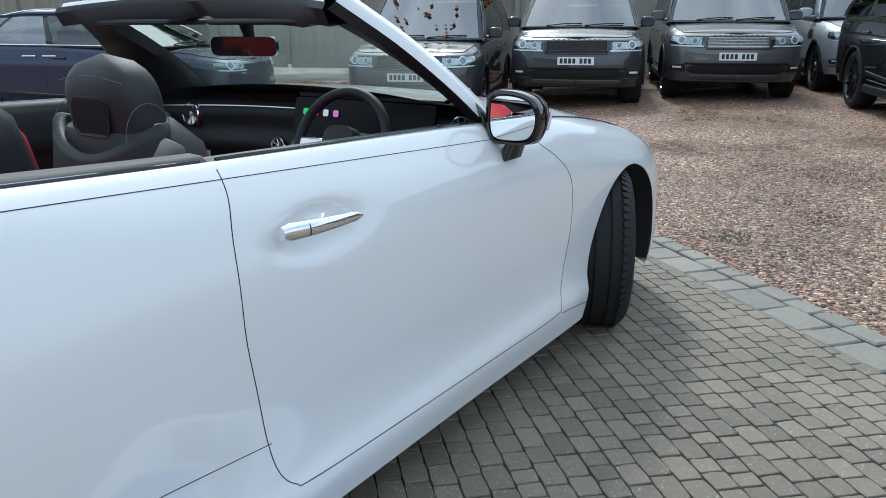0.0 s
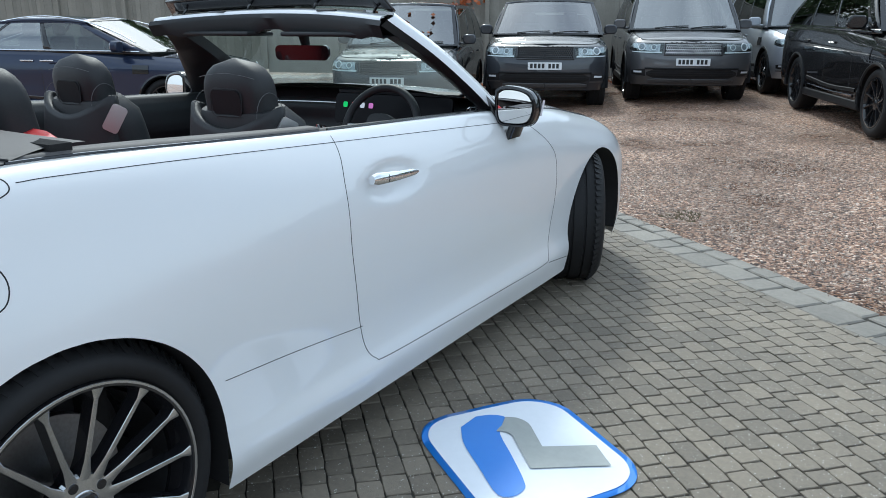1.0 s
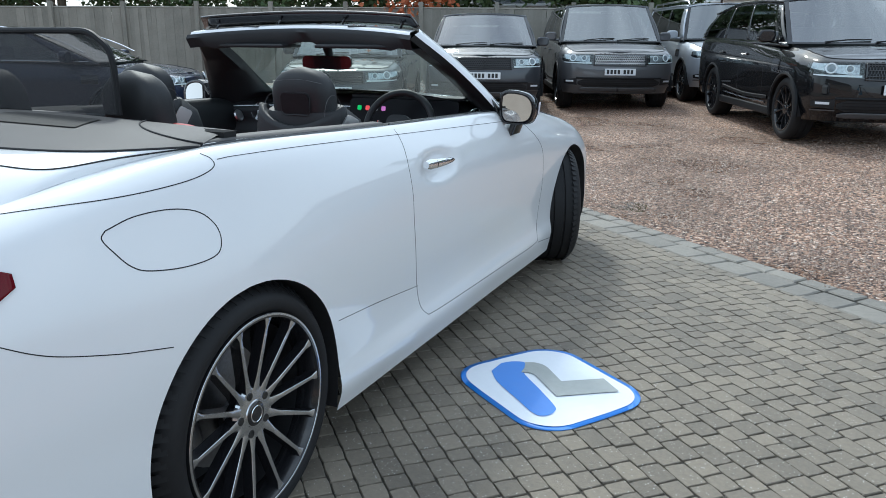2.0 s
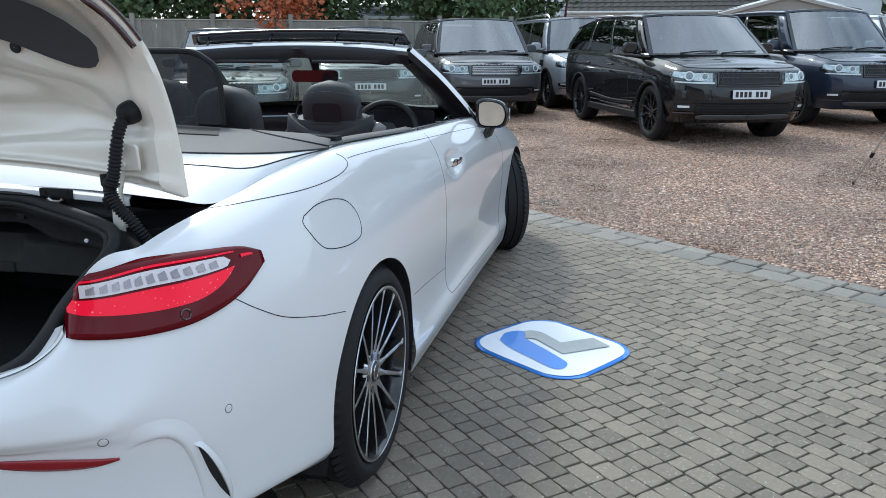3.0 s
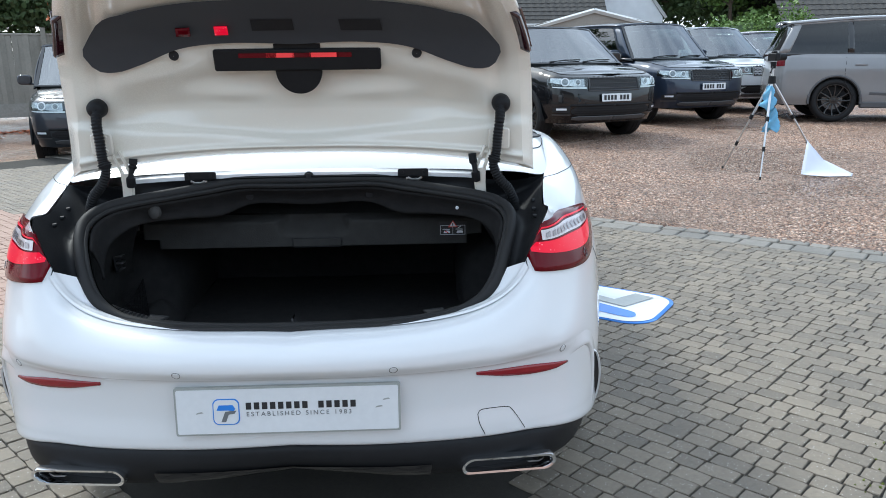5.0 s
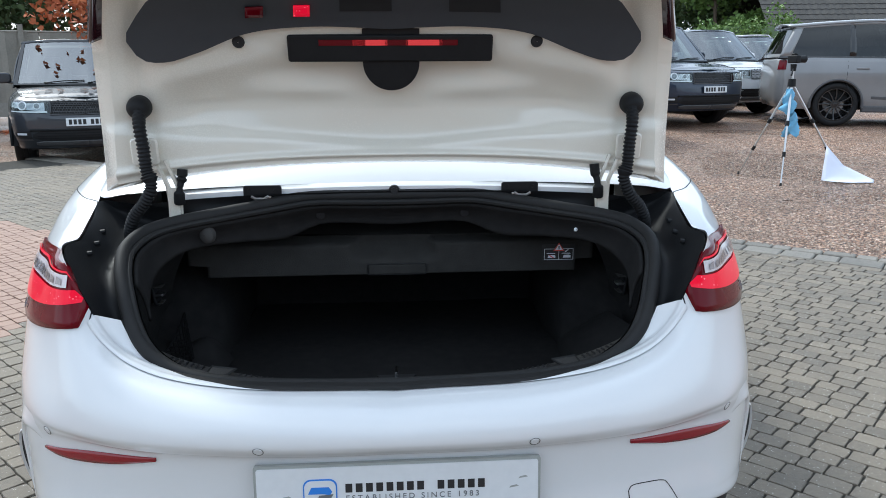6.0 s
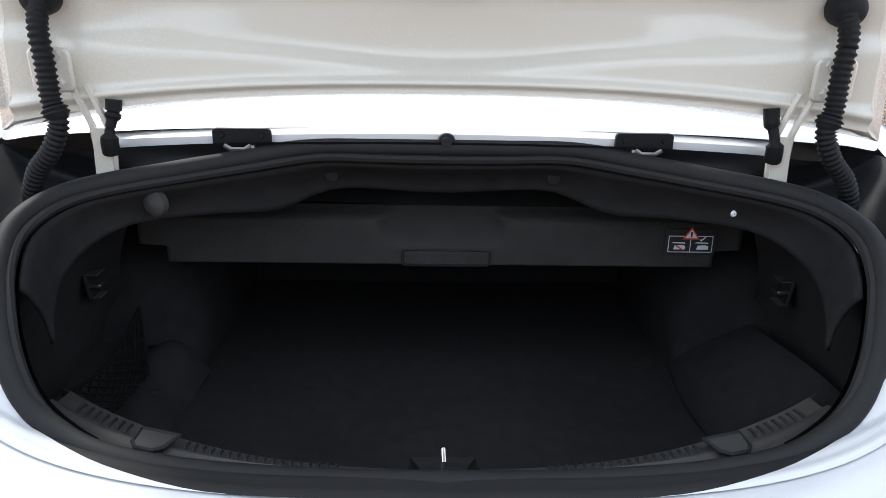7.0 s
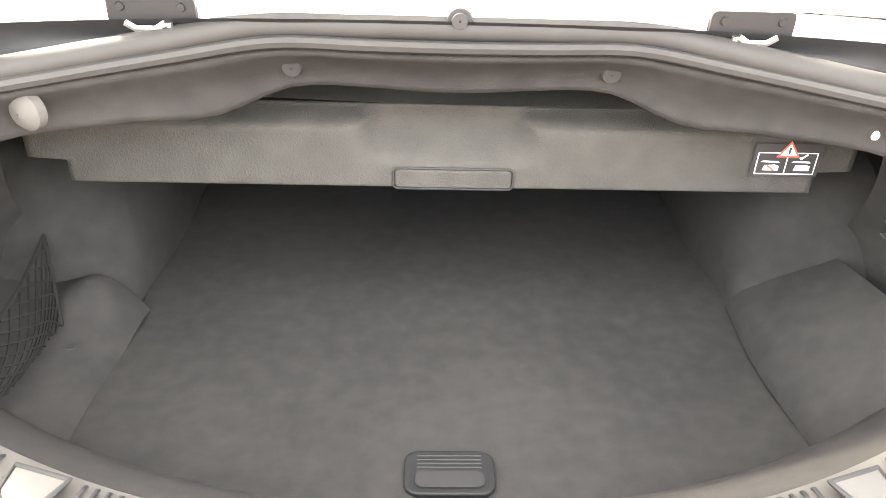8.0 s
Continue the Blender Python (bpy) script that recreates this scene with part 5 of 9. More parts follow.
def tail_lamp(sd):
    top = lambda u: ip(u, [(0, 0.905), (0.35, 0.912), (0.75, 0.905), (0.92, 0.893), (1, 0.875)])
    bot = lambda u: ip(u, [(0, 0.790), (0.35, 0.776), (0.65, 0.780), (0.85, 0.805), (1, 0.850)])
    c0, c1 = 2.74, 5.20
    bm = bm_new()
    CS.zpatch(bm, c0, c1, top, bot, 40, 10, 0.006, sd)
    lamp = part("tail_lamp", bm, LAMP_RED, cab, "dark red rear lamp with a lit band", thick=0.012)

    def sub(name, mat, u0, u1, a, b, lift, n=30, m=3, label=""):
        """A piece of the lamp between the heights a(u) and b(u), as shares of the lamp's own height."""
        bm = bm_new()
        f = lambda w: u0 + (u1 - u0) * w
        h = lambda w, e: bot(f(w)) + (top(f(w)) - bot(f(w))) * e(f(w))
        CS.zpatch(bm, c0 + (c1 - c0) * u0, c0 + (c1 - c0) * u1, lambda w: h(w, b), lambda w: h(w, a), n, m, lift, sd)
        return part(name, bm, mat, lamp, label)

    low = lambda u: ip(u, [(0, 0.40), (0.12, 0.36), (0.50, 0.30), (0.72, 0.34), (0.80, 0.46), (0.84, 0.585)])
    sub("lit_band", LAMP_LIT, 0.02, 0.84, low, lambda u: 0.60, 0.0085, label="glowing red light band")
    sub("lit_line", LAMP_LIT, 0.03, 0.86, lambda u: 0.865, lambda u: 0.895, 0.0088, m=1)
    sub("outer_marker", LAMP_LIT, 0.885, 0.945, lambda u: 0.72, lambda u: 0.80, 0.0088, 6, 1)
    end = lambda u: max(0.0, min(1.0, (0.83 - u) / 0.03)) ** 0.5
    clear = sub("clear_band", LAMP_CLEAR, 0.08, 0.83, lambda u: 0.73 - 0.095 * end(u), lambda u: 0.73 + 0.105 * end(u), 0.0088)
    for i in range(11):
        u0 = 0.105 + 0.062 * i
        sub("lamp_cell", LAMP_CELL, u0, u0 + 0.038, lambda u: 0.675, lambda u: 0.765 + 0.03 * (u - u0) / 0.038, 0.0108, 3, 2)
    bm = bm_new()
    c = c0 + (c1 - c0) * 0.55
    k = CS.at_z(c, bot(0.55) + 0.16 * (top(0.55) - bot(0.55)))
    p, n = CS.at(c, k), CS.normal(c, k)
    lathe(bm, [(0.0085, 0.0075), (0.0105, 0.009), (0.0125, 0.0075)], Matrix.Translation((p.x * sd, p.y, p.z)) @ Vector((n.x * sd, n.y, n.z)).to_track_quat("Z", "Y").to_matrix().to_4x4(), 20)
    part("lamp_ring", bm, LAMP_DARK, lamp)


both_sides(tail_lamp)

# diffuser under the bumper
DIFF = Shell(C_OUT, [
    (0, [(0.045, 0.408), (0.030, 0.396), (0.035, 0.36), (0.07, 0.33), (0.16, 0.29), (0.30, 0.26)]),
    (2, [(0.04, 0.396), (0.025, 0.383), (0.02, 0.345), (0.04, 0.295), (0.10, 0.265), (0.30, 0.245)]),
    (3, [(0.03, 0.383), (0.015, 0.370), (0.015, 0.335), (0.03, 0.290), (0.09, 0.265), (0.30, 0.245)]),
    (4.3, [(0.04, 0.340), (0.03, 0.330), (0.03, 0.312), (0.04, 0.29), (0.09, 0.27), (0.30, 0.25)]),
    (17, [(0.04, 0.33), (0.03, 0.32), (0.03, 0.30), (0.04, 0.28), (0.09, 0.26), (0.30, 0.25)])])
bm = bm_new()
for sd in (1, -1):
    sheet(bm, lambda u, v: Vector((sd, 1, 1)) * DIFF.at(4.25 * u, 5 * v), 60, 20)
part("diffuser", bm, BLACK_PLASTIC, cab)
bm = bm_new()
for sd in (1, -1):
    DIFF.patch(bm, 0, 1.35, 2.2, 3.1, 16, 3, 0.006, sd)
part("diffuser_insert", bm, GLOSS_BLACK, cab)


def exhaust(sd):
    m = Matrix.Translation((sd * 0.530, -1.030, 0.322)) @ pose(0, 0, 0, 0, sd * 2.5, sd * 9) @ pose(0, 0, 0, 90, 0, 0)
    w, h = 0.245, 0.043
    for nm, mat, sx, off, dp in (("exhaust_trim", CHROME, 1.0, 0.0, 0.06), ):
        o = [(x + (0.012 * (y / h) * sd), y) for x, y in rounded(w, h, 0.024, 6)]
        i = [(x * 0.90, y * 0.62) for x, y in o]
        bm = bm_new()
        rings = []
        for pts, z in ((o, -0.014), (o, 0.0), ([(x * 0.985, y * 0.95) for x, y in o], 0.008), ([(x * 0.925, y * 0.70) for x, y in o], 0.007), (i, 0.0), (i, -0.06)):
            rings.append([bm.verts.new(m @ Vector((x, y, z))) for x, y in pts])
        for A, B in zip(rings, rings[1:]):
            for j in range(len(A)):
                bm.faces.new((A[j], A[(j + 1) % len(A)], B[(j + 1) % len(A)], B[j]))
        ex = part(nm, bm, mat, cab, "polished exhaust trim")
        bm = bm_new()
        bm.faces.new([bm.verts.new(m @ Vector((x, y, -0.045))) for x, y in i])
        part("exhaust_mouth", bm, GAP, ex)
        bm = bm_new()
        prism(bm, [(x * 0.9, y * 0.22 - 0.004) for x, y in i], m @ Matrix.Translation((0, 0, -0.044)), 0.012)
        part("exhaust_blade", bm, SATIN, ex)


both_sides(exhaust)

# bumper details: sensors, reflectors, side slots, towing cover
for x, c in ((0.25, 1.0), (0.67, 3.0), (0.83, 4.75)):
    for sd in (1, -1):
        cc = {1.0: 1.0, 3.0: 2.98, 4.75: 4.38}[c]
        z = {1.0: 0.605, 3.0: 0.594, 4.75: 0.575}[c]
        k = CS.at_z(cc, z)
        p, n = CS.at(cc, k), CS.normal(cc, k)
        q = Matrix.Translation((p.x * sd, p.y, p.z)) @ Vector((n.x * sd, n.y, n.z)).to_track_quat("Z", "Y").to_matrix().to_4x4()
        bm = bm_new()
        lathe(bm, [(0.0088, 0.0004), (0.0095, 0.0008), (0.0101, 0.0004)], q, 24)
        ring = part("sensor_ring", bm, GAP, cab)
        bm = bm_new()
        lathe(bm, [(0.0005, 0.0012), (0.007, 0.001), (0.0085, -0.0005)], q, 20)
        part("parking_sensor", bm, PAINT_WHITE, ring)


def reflector(sd):
    top = lambda u: ip(u, [(0, 0.570), (0.5, 0.567), (1, 0.553)])
    bot = lambda u: ip(u, [(0, 0.563), (0.3, 0.548), (0.8, 0.542), (1, 0.549)])
    bm = bm_new()
    CS.zpatch(bm, 1.80, 3.12, top, bot, 24, 3, 0.004, sd)
    part("bumper_reflector", bm, REFLEX_RED, cab, "red bumper reflector", thick=0.006)


both_sides(reflector)


def slot(sd):
    """A dark upright lens-shaped vent in the bumper's corner, facing back."""
    lo, hi = Vector((sd * 0.803, -0.742, 0.345)), Vector((sd * 0.783, -0.820, 0.534))
    up = (hi - lo).normalized()
    f = Vector((sd * 0.52, -0.85, 0))
    f = (f - up * f.dot(up)).normalized()
    w = up.cross(f) * sd
    lens = lambda v: math.sqrt(max(0.0, 1 - (2 * v - 1) ** 2)) ** 1.3

    def at(u, v, wide, lift):
        c = lo.lerp(hi, v) + f * (lift + 0.006 * math.sin(math.pi * v))
        return c + w * ((u - 0.5) * wide * lens(v) - 0.004 * math.sin(math.pi * v))

    bm = bm_new()
    rows = []
    for wide, lift, grow in ((0.068, -0.005, 0.06), (0.060, 0.006, 0.04), (0.050, 0.009, 0.015), (0.043, 0.004, 0.0)):
        ring = []
        for i in range(40):
            t = i / 20
            u, v = (0.0, t) if t <= 1 else (1.0, 2 - t)
            ring.append(bm.verts.new(at(u, min(1.0, max(0.0, v)), wide, lift) + up * (v - 0.5) * grow * 0.3))
        rows.append(ring)
    for A, B in zip(rows, rows[1:]):
        for j in range(40):
            bm.faces.new((A[j], A[(j + 1) % 40], B[(j + 1) % 40], B[j]))
    part("slot_lip", bm, PAINT_WHITE, cab, angle=70)
    bm = bm_new()
    sheet(bm, lambda u, v: at(u, v, 0.045, 0.0045), 6, 24)
    part("bumper_slot", bm, GAP, cab)


both_sides(slot)


def bumper_fin(sd):
    """A raised flowing edge from the reflector's end over the slot and down its outer side."""
    path = spline([(3.14, 0.566, 0), (3.34, 0.577, 0), (3.54, 0.579, 0), (3.70, 0.567, 0), (3.83, 0.538, 0), (3.93, 0.490, 0), (4.00, 0.43, 0), (4.03, 0.37, 0)], 44)
    mid = []
    for q in path:
        k = CS.at_z(q.x, q.y)
        mid.append((CS.at(q.x, k), CS.normal(q.x, k)))
    bm = bm_new()
    rows = []
    for i, (p, n) in enumerate(mid):
        d = (mid[min(i + 1, 43)][0] - mid[max(i - 1, 0)][0]).normalized()
        side = d.cross(n).normalized()
        f = i / 43
        tall = 0.0075 * math.sin(math.pi * 0.5 * min(1.0, f / 0.3)) ** 2 * (1 - f ** 5)
        row = []
        for j in range(11):
            e = -1 + j / 5
            lift = tall * (math.cos(math.pi * e / 2) ** 2 if e < 0 else max(0.0, 1 - e) ** 0.6 if e < 1 else 0.0)
            row.append(bm.verts.new(Vector((sd, 1, 1)) * (p + side * e * (0.034 if e < 0 else 0.007) + n * (lift - 0.0012 * (abs(e) > 0.95)))))
        rows.append(row)
    for A, B in zip(rows, rows[1:]):
        for j in range(10):
            bm.faces.new((A[j], A[j + 1], B[j + 1], B[j]))
    part("bumper_fin", bm, PAINT_WHITE, cab, angle=60)


both_sides(bumper_fin)


def rear_line(path, width=0.0035, sides=(1,), n=30, nm="panel_gap"):
    pts = spline([(c, z, 0) for c, z in path], n)
    rr = []
    for p in pts:
        k = CS.at_z(p.x, p.y)
        rr.append((CS.at(p.x, k), CS.normal(p.x, k)))
    for sd in sides:
        bm = bm_new()
        CS.band(bm, rr, width, 0.0006, sd)
        part(nm, bm, GAP, cab)


rear_line([(1.82, 0.456), (1.86, 0.466), (1.99, 0.467), (2.17, 0.464), (2.25, 0.452), (2.42, 0.398)], 0.0026)
rear_line([(1.82, 0.456), (1.84, 0.43), (1.90, 0.400)], 0.0026)

PM = Matrix.Translation((0.0, -1.072, 0.508)) @ pose(0, 0, 0, -4, 0, 0)
bm = bm_new()
prism(bm, rounded(0.528, 0.118, 0.004, 3), PM @ pose(0, 0, 0, 90, 0, 0), 0.010)
plate = part("number_plate", bm, GREY_VINYL, cab, "white trader's plate with a blue emblem", smooth=False)
bm = bm_new()
prism(bm, rounded(0.518, 0.108, 0.004, 3), PM @ Matrix.Translation((0, -0.0102, 0)) @ pose(0, 0, 0, 90, 0, 0), 0.002)
part("plate_face", bm, WHITE_PLASTIC, plate, smooth=False)


def flat(name, outline, mat, m, parent, d=0.0012):
    bm = bm_new()
    prism(bm, outline, m @ pose(0, 0, 0, 90, 0, 0), d)
    return part(name, bm, mat, parent, smooth=False)


FM = PM @ Matrix.Translation((0, -0.0123, 0))
ring = rounded(0.062, 0.064, 0.014, 5)
flat("emblem_frame", [(x - 0.144, y) for x, y in ring], BLUE, FM, plate)
FM2 = FM @ Matrix.Translation((0, -0.0013, 0))
flat("emblem_ground", [(x * 0.92 - 0.144, y * 0.92) for x, y in ring], WHITE_PLASTIC, FM2, plate, 0.0008)
FM3 = FM2 @ Matrix.Translation((0, -0.0009, 0))
flat("emblem_bar", [(-0.166, 0.004), (-0.160, 0.017), (-0.128, 0.017), (-0.122, 0.008), (-0.126, 0.002), (-0.140, 0.004)], BLUE, FM3, plate, 0.0008)
flat("emblem_stem", [(-0.156, -0.024), (-0.145, -0.024), (-0.138, -0.006), (-0.124, -0.004), (-0.120, 0.003), (-0.146, 0.001)], GREY_INK, FM3, plate, 0.0008)
# the trader's name as plain bars, letter by letter
for i in range(14):
    if i == 8:
        continue
    x = -0.098 + 0.0188 * i
    flat("letter_bar", [(x, 0.004), (x + 0.0125, 0.004), (x + 0.0125, 0.021), (x, 0.021)], INK, FM, plate, 0.0008)
fc = bpy.data.curves.new("plate_words", "FONT")
fc.body = "ESTABLISHED SINCE 1983"
fc.size, fc.extrude, fc.align_x, fc.space_character = 0.0155, 0.0004, "LEFT", 1.45
fo = new("plate_words", fc)
fo.parent = plate
fo.matrix_basis = FM @ Matrix.Translation((-0.098, -0.0004, -0.0125)) @ pose(0, 0, 0, 90, 0, 0)
fc.materials.append(GREY_INK)
for x, z in ((-0.215, -0.005), (0.222, 0.018), (0.205, 0.0)):
    flat("plate_scuff", [(x, z), (x + 0.018, z + 0.003), (x + 0.014, z + 0.006), (x + 0.003, z + 0.004)], GREY_VINYL, FM, plate, 0.0004)

# door handles and mirrors
def door_handle(sd):
    pts = []
    for i in range(13):
        t = i / 12
        y = 1.005 + 0.255 * t
        c, k = CS.find(y, 0.853 + 0.012 * t, 8, 11)
        p = CS.at(c, k)
        x = 0.929 + 0.009 * math.sin(math.pi * min(1, t * 1.1))
        pts.append(Vector((sd * x, y, 0.860 - 0.013 * t)))
    bm = bm_new()
    rows = []
    for i, p in enumerate(pts):
        t = i / 12
        hh = 0.0205 - 0.0090 * t if i > 0 else 0.014
        dd = 0.012 - 0.004 * t
        if i == 12:
            hh, dd = 0.004, 0.004
        rows.append([bm.verts.new(p + Vector((sd * dd * math.cos(a), 0, hh * math.sin(a)))) for a in [2 * math.pi * j / 12 for j in range(12)]])
    for A, B in zip(rows, rows[1:]):
        for j in range(12):
            bm.faces.new((A[j], A[(j + 1) % 12], B[(j + 1) % 12], B[j]))
    bm.faces.new(rows[0])
    bm.faces.new(rows[-1])
    h = part("door_handle", bm, CHROME, doors[sd], "chrome pull handle")
    bm = bm_new()
    tube(bm, [Vector((sd * (0.938 + 0.0098 * math.cos(a)), 1.073, 0.8565 + 0.0148 * math.sin(a))) for a in [2 * math.pi * j / 20 for j in range(20)]], 0.0009, 5, True)
    part("handle_joint", bm, GAP, h)


both_sides(door_handle)


def door_mirror(sd):
    """Gloss black housing, deeper and rounder outwards, with a framed glass and a stalk."""
    base = Vector((sd * 0.955, 1.962, 0.994))
    shape = [(-0.082, 0.066), (-0.050, 0.082), (0.012, 0.079), (0.062, 0.060), (0.086, 0.022), (0.088, -0.020), (0.072, -0.058), (0.040, -0.074), (-0.020, -0.076), (-0.060, -0.070), (-0.078, -0.045), (-0.084, 0.010)]
    out = [(p.x, p.y) for p in spline([(x, y, 0) for x, y in shape + shape[:1]], 49)][:-1]
    turn = lambda x: 0.10 * x
    ring = lambda t, k, dz=0.0: [base + Vector((sd * x * k, -0.040 + t + turn(x), y * k + dz)) for x, y in out]
    bm = bm_new()
    rows = [[bm.verts.new(p) for p in ring(t, k, dz)] for t, k, dz in ((0.006, 0.82, 0), (0.0, 0.88, 0), (0.004, 0.985, 0), (0.014, 1.0, 0), (0.045, 0.99, 0.001), (0.078, 0.90, 0.003), (0.105, 0.72, 0.004), (0.122, 0.42, 0.004))]
    for A, B in zip(rows, rows[1:]):
        for j in range(len(out)):
            bm.faces.new((A[j], A[(j + 1) % len(out)], B[(j + 1) % len(out)], B[j]))
    bm.faces.new(rows[-1])
    bm.faces.new(rows[0])
    mi = part("door_mirror", bm, GLOSS_BLACK, cab, "gloss black door mirror")
    bm = bm_new()
    bm.faces.new([bm.verts.new(p + Vector((0, (p.z - base.z) * 0.06 - 0.004, 0))) for p in ring(0.0045, 0.79)])
    part("mirror_glass", bm, MIRROR, mi)
    bm = bm_new()
    tube(bm, [p + Vector((sd * 0.001, 0.026, 0)) for p in ring(0.012, 1.0)], 0.0016, 5, True)
    part("housing_joint", bm, GAP, mi)
    bm = bm_new()
    rows = []
    for t in range(7):
        f = t / 6
        c = Vector((sd * (0.918 + 0.030 * f), 1.985 - 0.010 * f, 0.862 + 0.070 * f))
        rows.append([bm.verts.new(c + Vector((sd * 0.034 * (1.0 - 0.15 * f) * math.cos(q), 0.042 * math.sin(q), 0.012 * math.cos(q) * (1 - f)))) for q in [2 * math.pi * j / 14 for j in range(14)]])
    for A, B in zip(rows, rows[1:]):
        for j in range(14):
            bm.faces.new((A[j], A[(j + 1) % 14], B[(j + 1) % 14], B[j]))
    bm.faces.new(rows[0])
    part("mirror_foot", bm, GLOSS_BLACK, mi)
    bm = bm_new()
    tube(bm, [base + Vector((sd * (0.0875 - 0.0005 * i), 0.018 + 0.006 * i, -0.030 + 0.009 * i)) for i in range(7)], 0.0045, 6)
    part("indicator", bm, LAMP_CLEAR, mi)


both_sides(door_mirror)

# ---- windscreen, header, air deflectors ----
def pillar_pt(t, sd):
    x = ip(t, [(0, 0.868), (0.3, 0.797), (0.62, 0.704), (1, 0.598)])
    y = ip(t, [(0, 1.985), (0.3, 1.885), (0.62, 1.752), (1, 1.590)])
    z = ip(t, [(0, 0.940), (0.3, 1.058), (0.62, 1.190), (1, 1.318)])
    return Vector((sd * x, y, z))


def head_pt(g):
    return Vector((0.598 * g, 1.590 + 0.085 * (1 - g * g), 1.318 + 0.030 * (1 - g * g)))


def foot_pt(g):
    return Vector((0.80 * g, 2.08 + 0.34 * (1 - g * g), 0.955 + 0.035 * (1 - g * g)))


def screen_pt(g, v):
    a, b = foot_pt(g), head_pt(g)
    e = 1.0 if g > 0 else -1.0
    p = a.lerp(b, v)
    return p + Vector((0, 0.03 * math.sin(math.pi * v) * (1 - g * g * 0.4), 0.03 * math.sin(math.pi * v)))


bm = bm_new()
sheet(bm, lambda u, v: screen_pt(1.94 * u - 0.97, v), 20, 10, 0, 1, 0, 0.97)
ws = part("windscreen", bm, GLASS_SCREEN, cab)
ws.visible_shadow = False
for sd in (1, -1):
    bm = bm_new()
    rows = []
    for i in range(15):
        t = i / 14
        p = pillar_pt(t, sd)
        rows.append([bm.verts.new(p + Vector(o)) for o in ((sd * 0.004, -0.012, 0.0), (sd * 0.010, 0.02, 0.012), (-sd * 0.004, 0.045, 0.026), (-sd * 0.016, 0.05, 0.022))])
    for A, B in zip(rows, rows[1:]):
        for j in range(3):
            bm.faces.new((A[j], A[j + 1], B[j + 1], B[j]))
    part("windscreen_pillar", bm, PAINT_WHITE, cab, angle=60)
    bm = bm_new()
    rows = []
    for i in range(15):
        t = -0.03 + 1.03 * i / 14
        p = pillar_pt(t, sd)
        b = max(0.0, 1 - t) ** 1.2
        w = 0.075 + 0.165 * b
        rows.append([bm.verts.new(p + Vector(o)) for o in ((sd * 0.0035, -0.014, -0.002), (-sd * (0.012 + 0.03 * b), -0.028 + 0.05 * b, -0.020), (-sd * w, 0.235 * b, -0.028 + 0.045 * b), (-sd * (w + 0.005), 0.05 + 0.235 * b, 0.03 * b), (-sd * 0.02, 0.048, 0.020))])
    for A, B in zip(rows, rows[1:]):
        for j in range(4):
            bm.faces.new((A[j], A[j + 1], B[j + 1], B[j]))
    part("pillar_trim", bm, LEATHER, cab, angle=50)
    bm = bm_new()
    bm.faces.new([bm.verts.new(v) for v in ((sd * 0.872, 1.93, 0.945), (sd * 0.872, 2.05, 0.935), (sd * 0.80, 1.93, 1.055))])
    part("mirror_corner", bm, GLOSS_BLACK, cab, thick=0.012)
bm = bm_new()
rows = []
for i in range(31):
    g = -1 + 2 * i / 30
    p = head_pt(g)
    rows.append([bm.verts.new(p + Vector(o)) for o in ((0, -0.055, -0.004), (0, -0.045, 0.010), (0, 0.0, 0.018), (0, 0.035, 0.006))])
for A, B in zip(rows, rows[1:]):
    for j in range(3):
        bm.faces.new((A[j], A[j + 1], B[j + 1], B[j]))
part("header_rail", bm, PAINT_WHITE, cab, angle=60)
bm = bm_new()
rows = []
for i in range(31):
    g = -1.02 + 2.04 * i / 30
    p = head_pt(g)
    dip = 0.014 * (1 if 0.12 < abs(g) < 0.85 else 0)
    rows.append([bm.verts.new(p + Vector(o)) for o in ((0, -0.058, -0.002), (0, -0.070, -0.020), (0, -0.045, -0.064 - dip), (0, 0.03, -0.056 - dip), (0, 0.035, 0.0))])
for A, B in zip(rows, rows[1:]):
    for j in range(4):
        bm.faces.new((A[j], A[j + 1], B[j + 1], B[j]))
part("header_trim", bm, LEATHER, cab, angle=60)
for g in (-0.5, 0.5):
    bm = bm_new()
    p = head_pt(g)
    box(bm, p.x, p.y + 0.0, p.z - 0.074, 0.42, 0.16, 0.018, None)
    part("sun_visor", bm, LEATHER, cab, bevel=0.007)
    bm = bm_new()
    box(bm, p.x * 0.98, p.y - 0.035, p.z + 0.0135, 0.09, 0.018, 0.008)
    part("roof_latch", bm, GLOSS_BLACK, cab, bevel=0.003)
bm = bm_new()
sheet(bm, lambda u, v: Vector(((2 * u - 1) * (0.575 + 0.02 * (1 - v)), 1.645 + 0.085 * (1 - (2 * u - 1) ** 2) - 0.05 * v, 1.352 + 0.024 * (1 - (2 * u - 1) ** 2) + 0.052 * v)), 24, 4)
cap = part("header_air_deflector", bm, GLOSS_BLACK, cab, "raised black air deflector", thick=0.010)
for g in (-0.85, -0.3, 0.3, 0.85):
    bm = bm_new()
    p = head_pt(g)
    tube(bm, [p + Vector((0, -0.0, 0.0)), p + Vector((0, 0.03, 0.04)), p + Vector((0, 0.01, 0.07))], 0.008, 6)
    part("deflector_strut", bm, GLOSS_BLACK, cap)
bm = bm_new()
sheet(bm, lambda u, v: foot_pt(2 * u - 1).lerp(Vector(((2 * u - 1) * 0.83, 2.30 + 0.30 * (1 - (2 * u - 1) ** 2), 0.945 + 0.02 * (1 - (2 * u - 1) ** 2))), v), 20, 3)
part("scuttle", bm, BLACK_PLASTIC, cab)

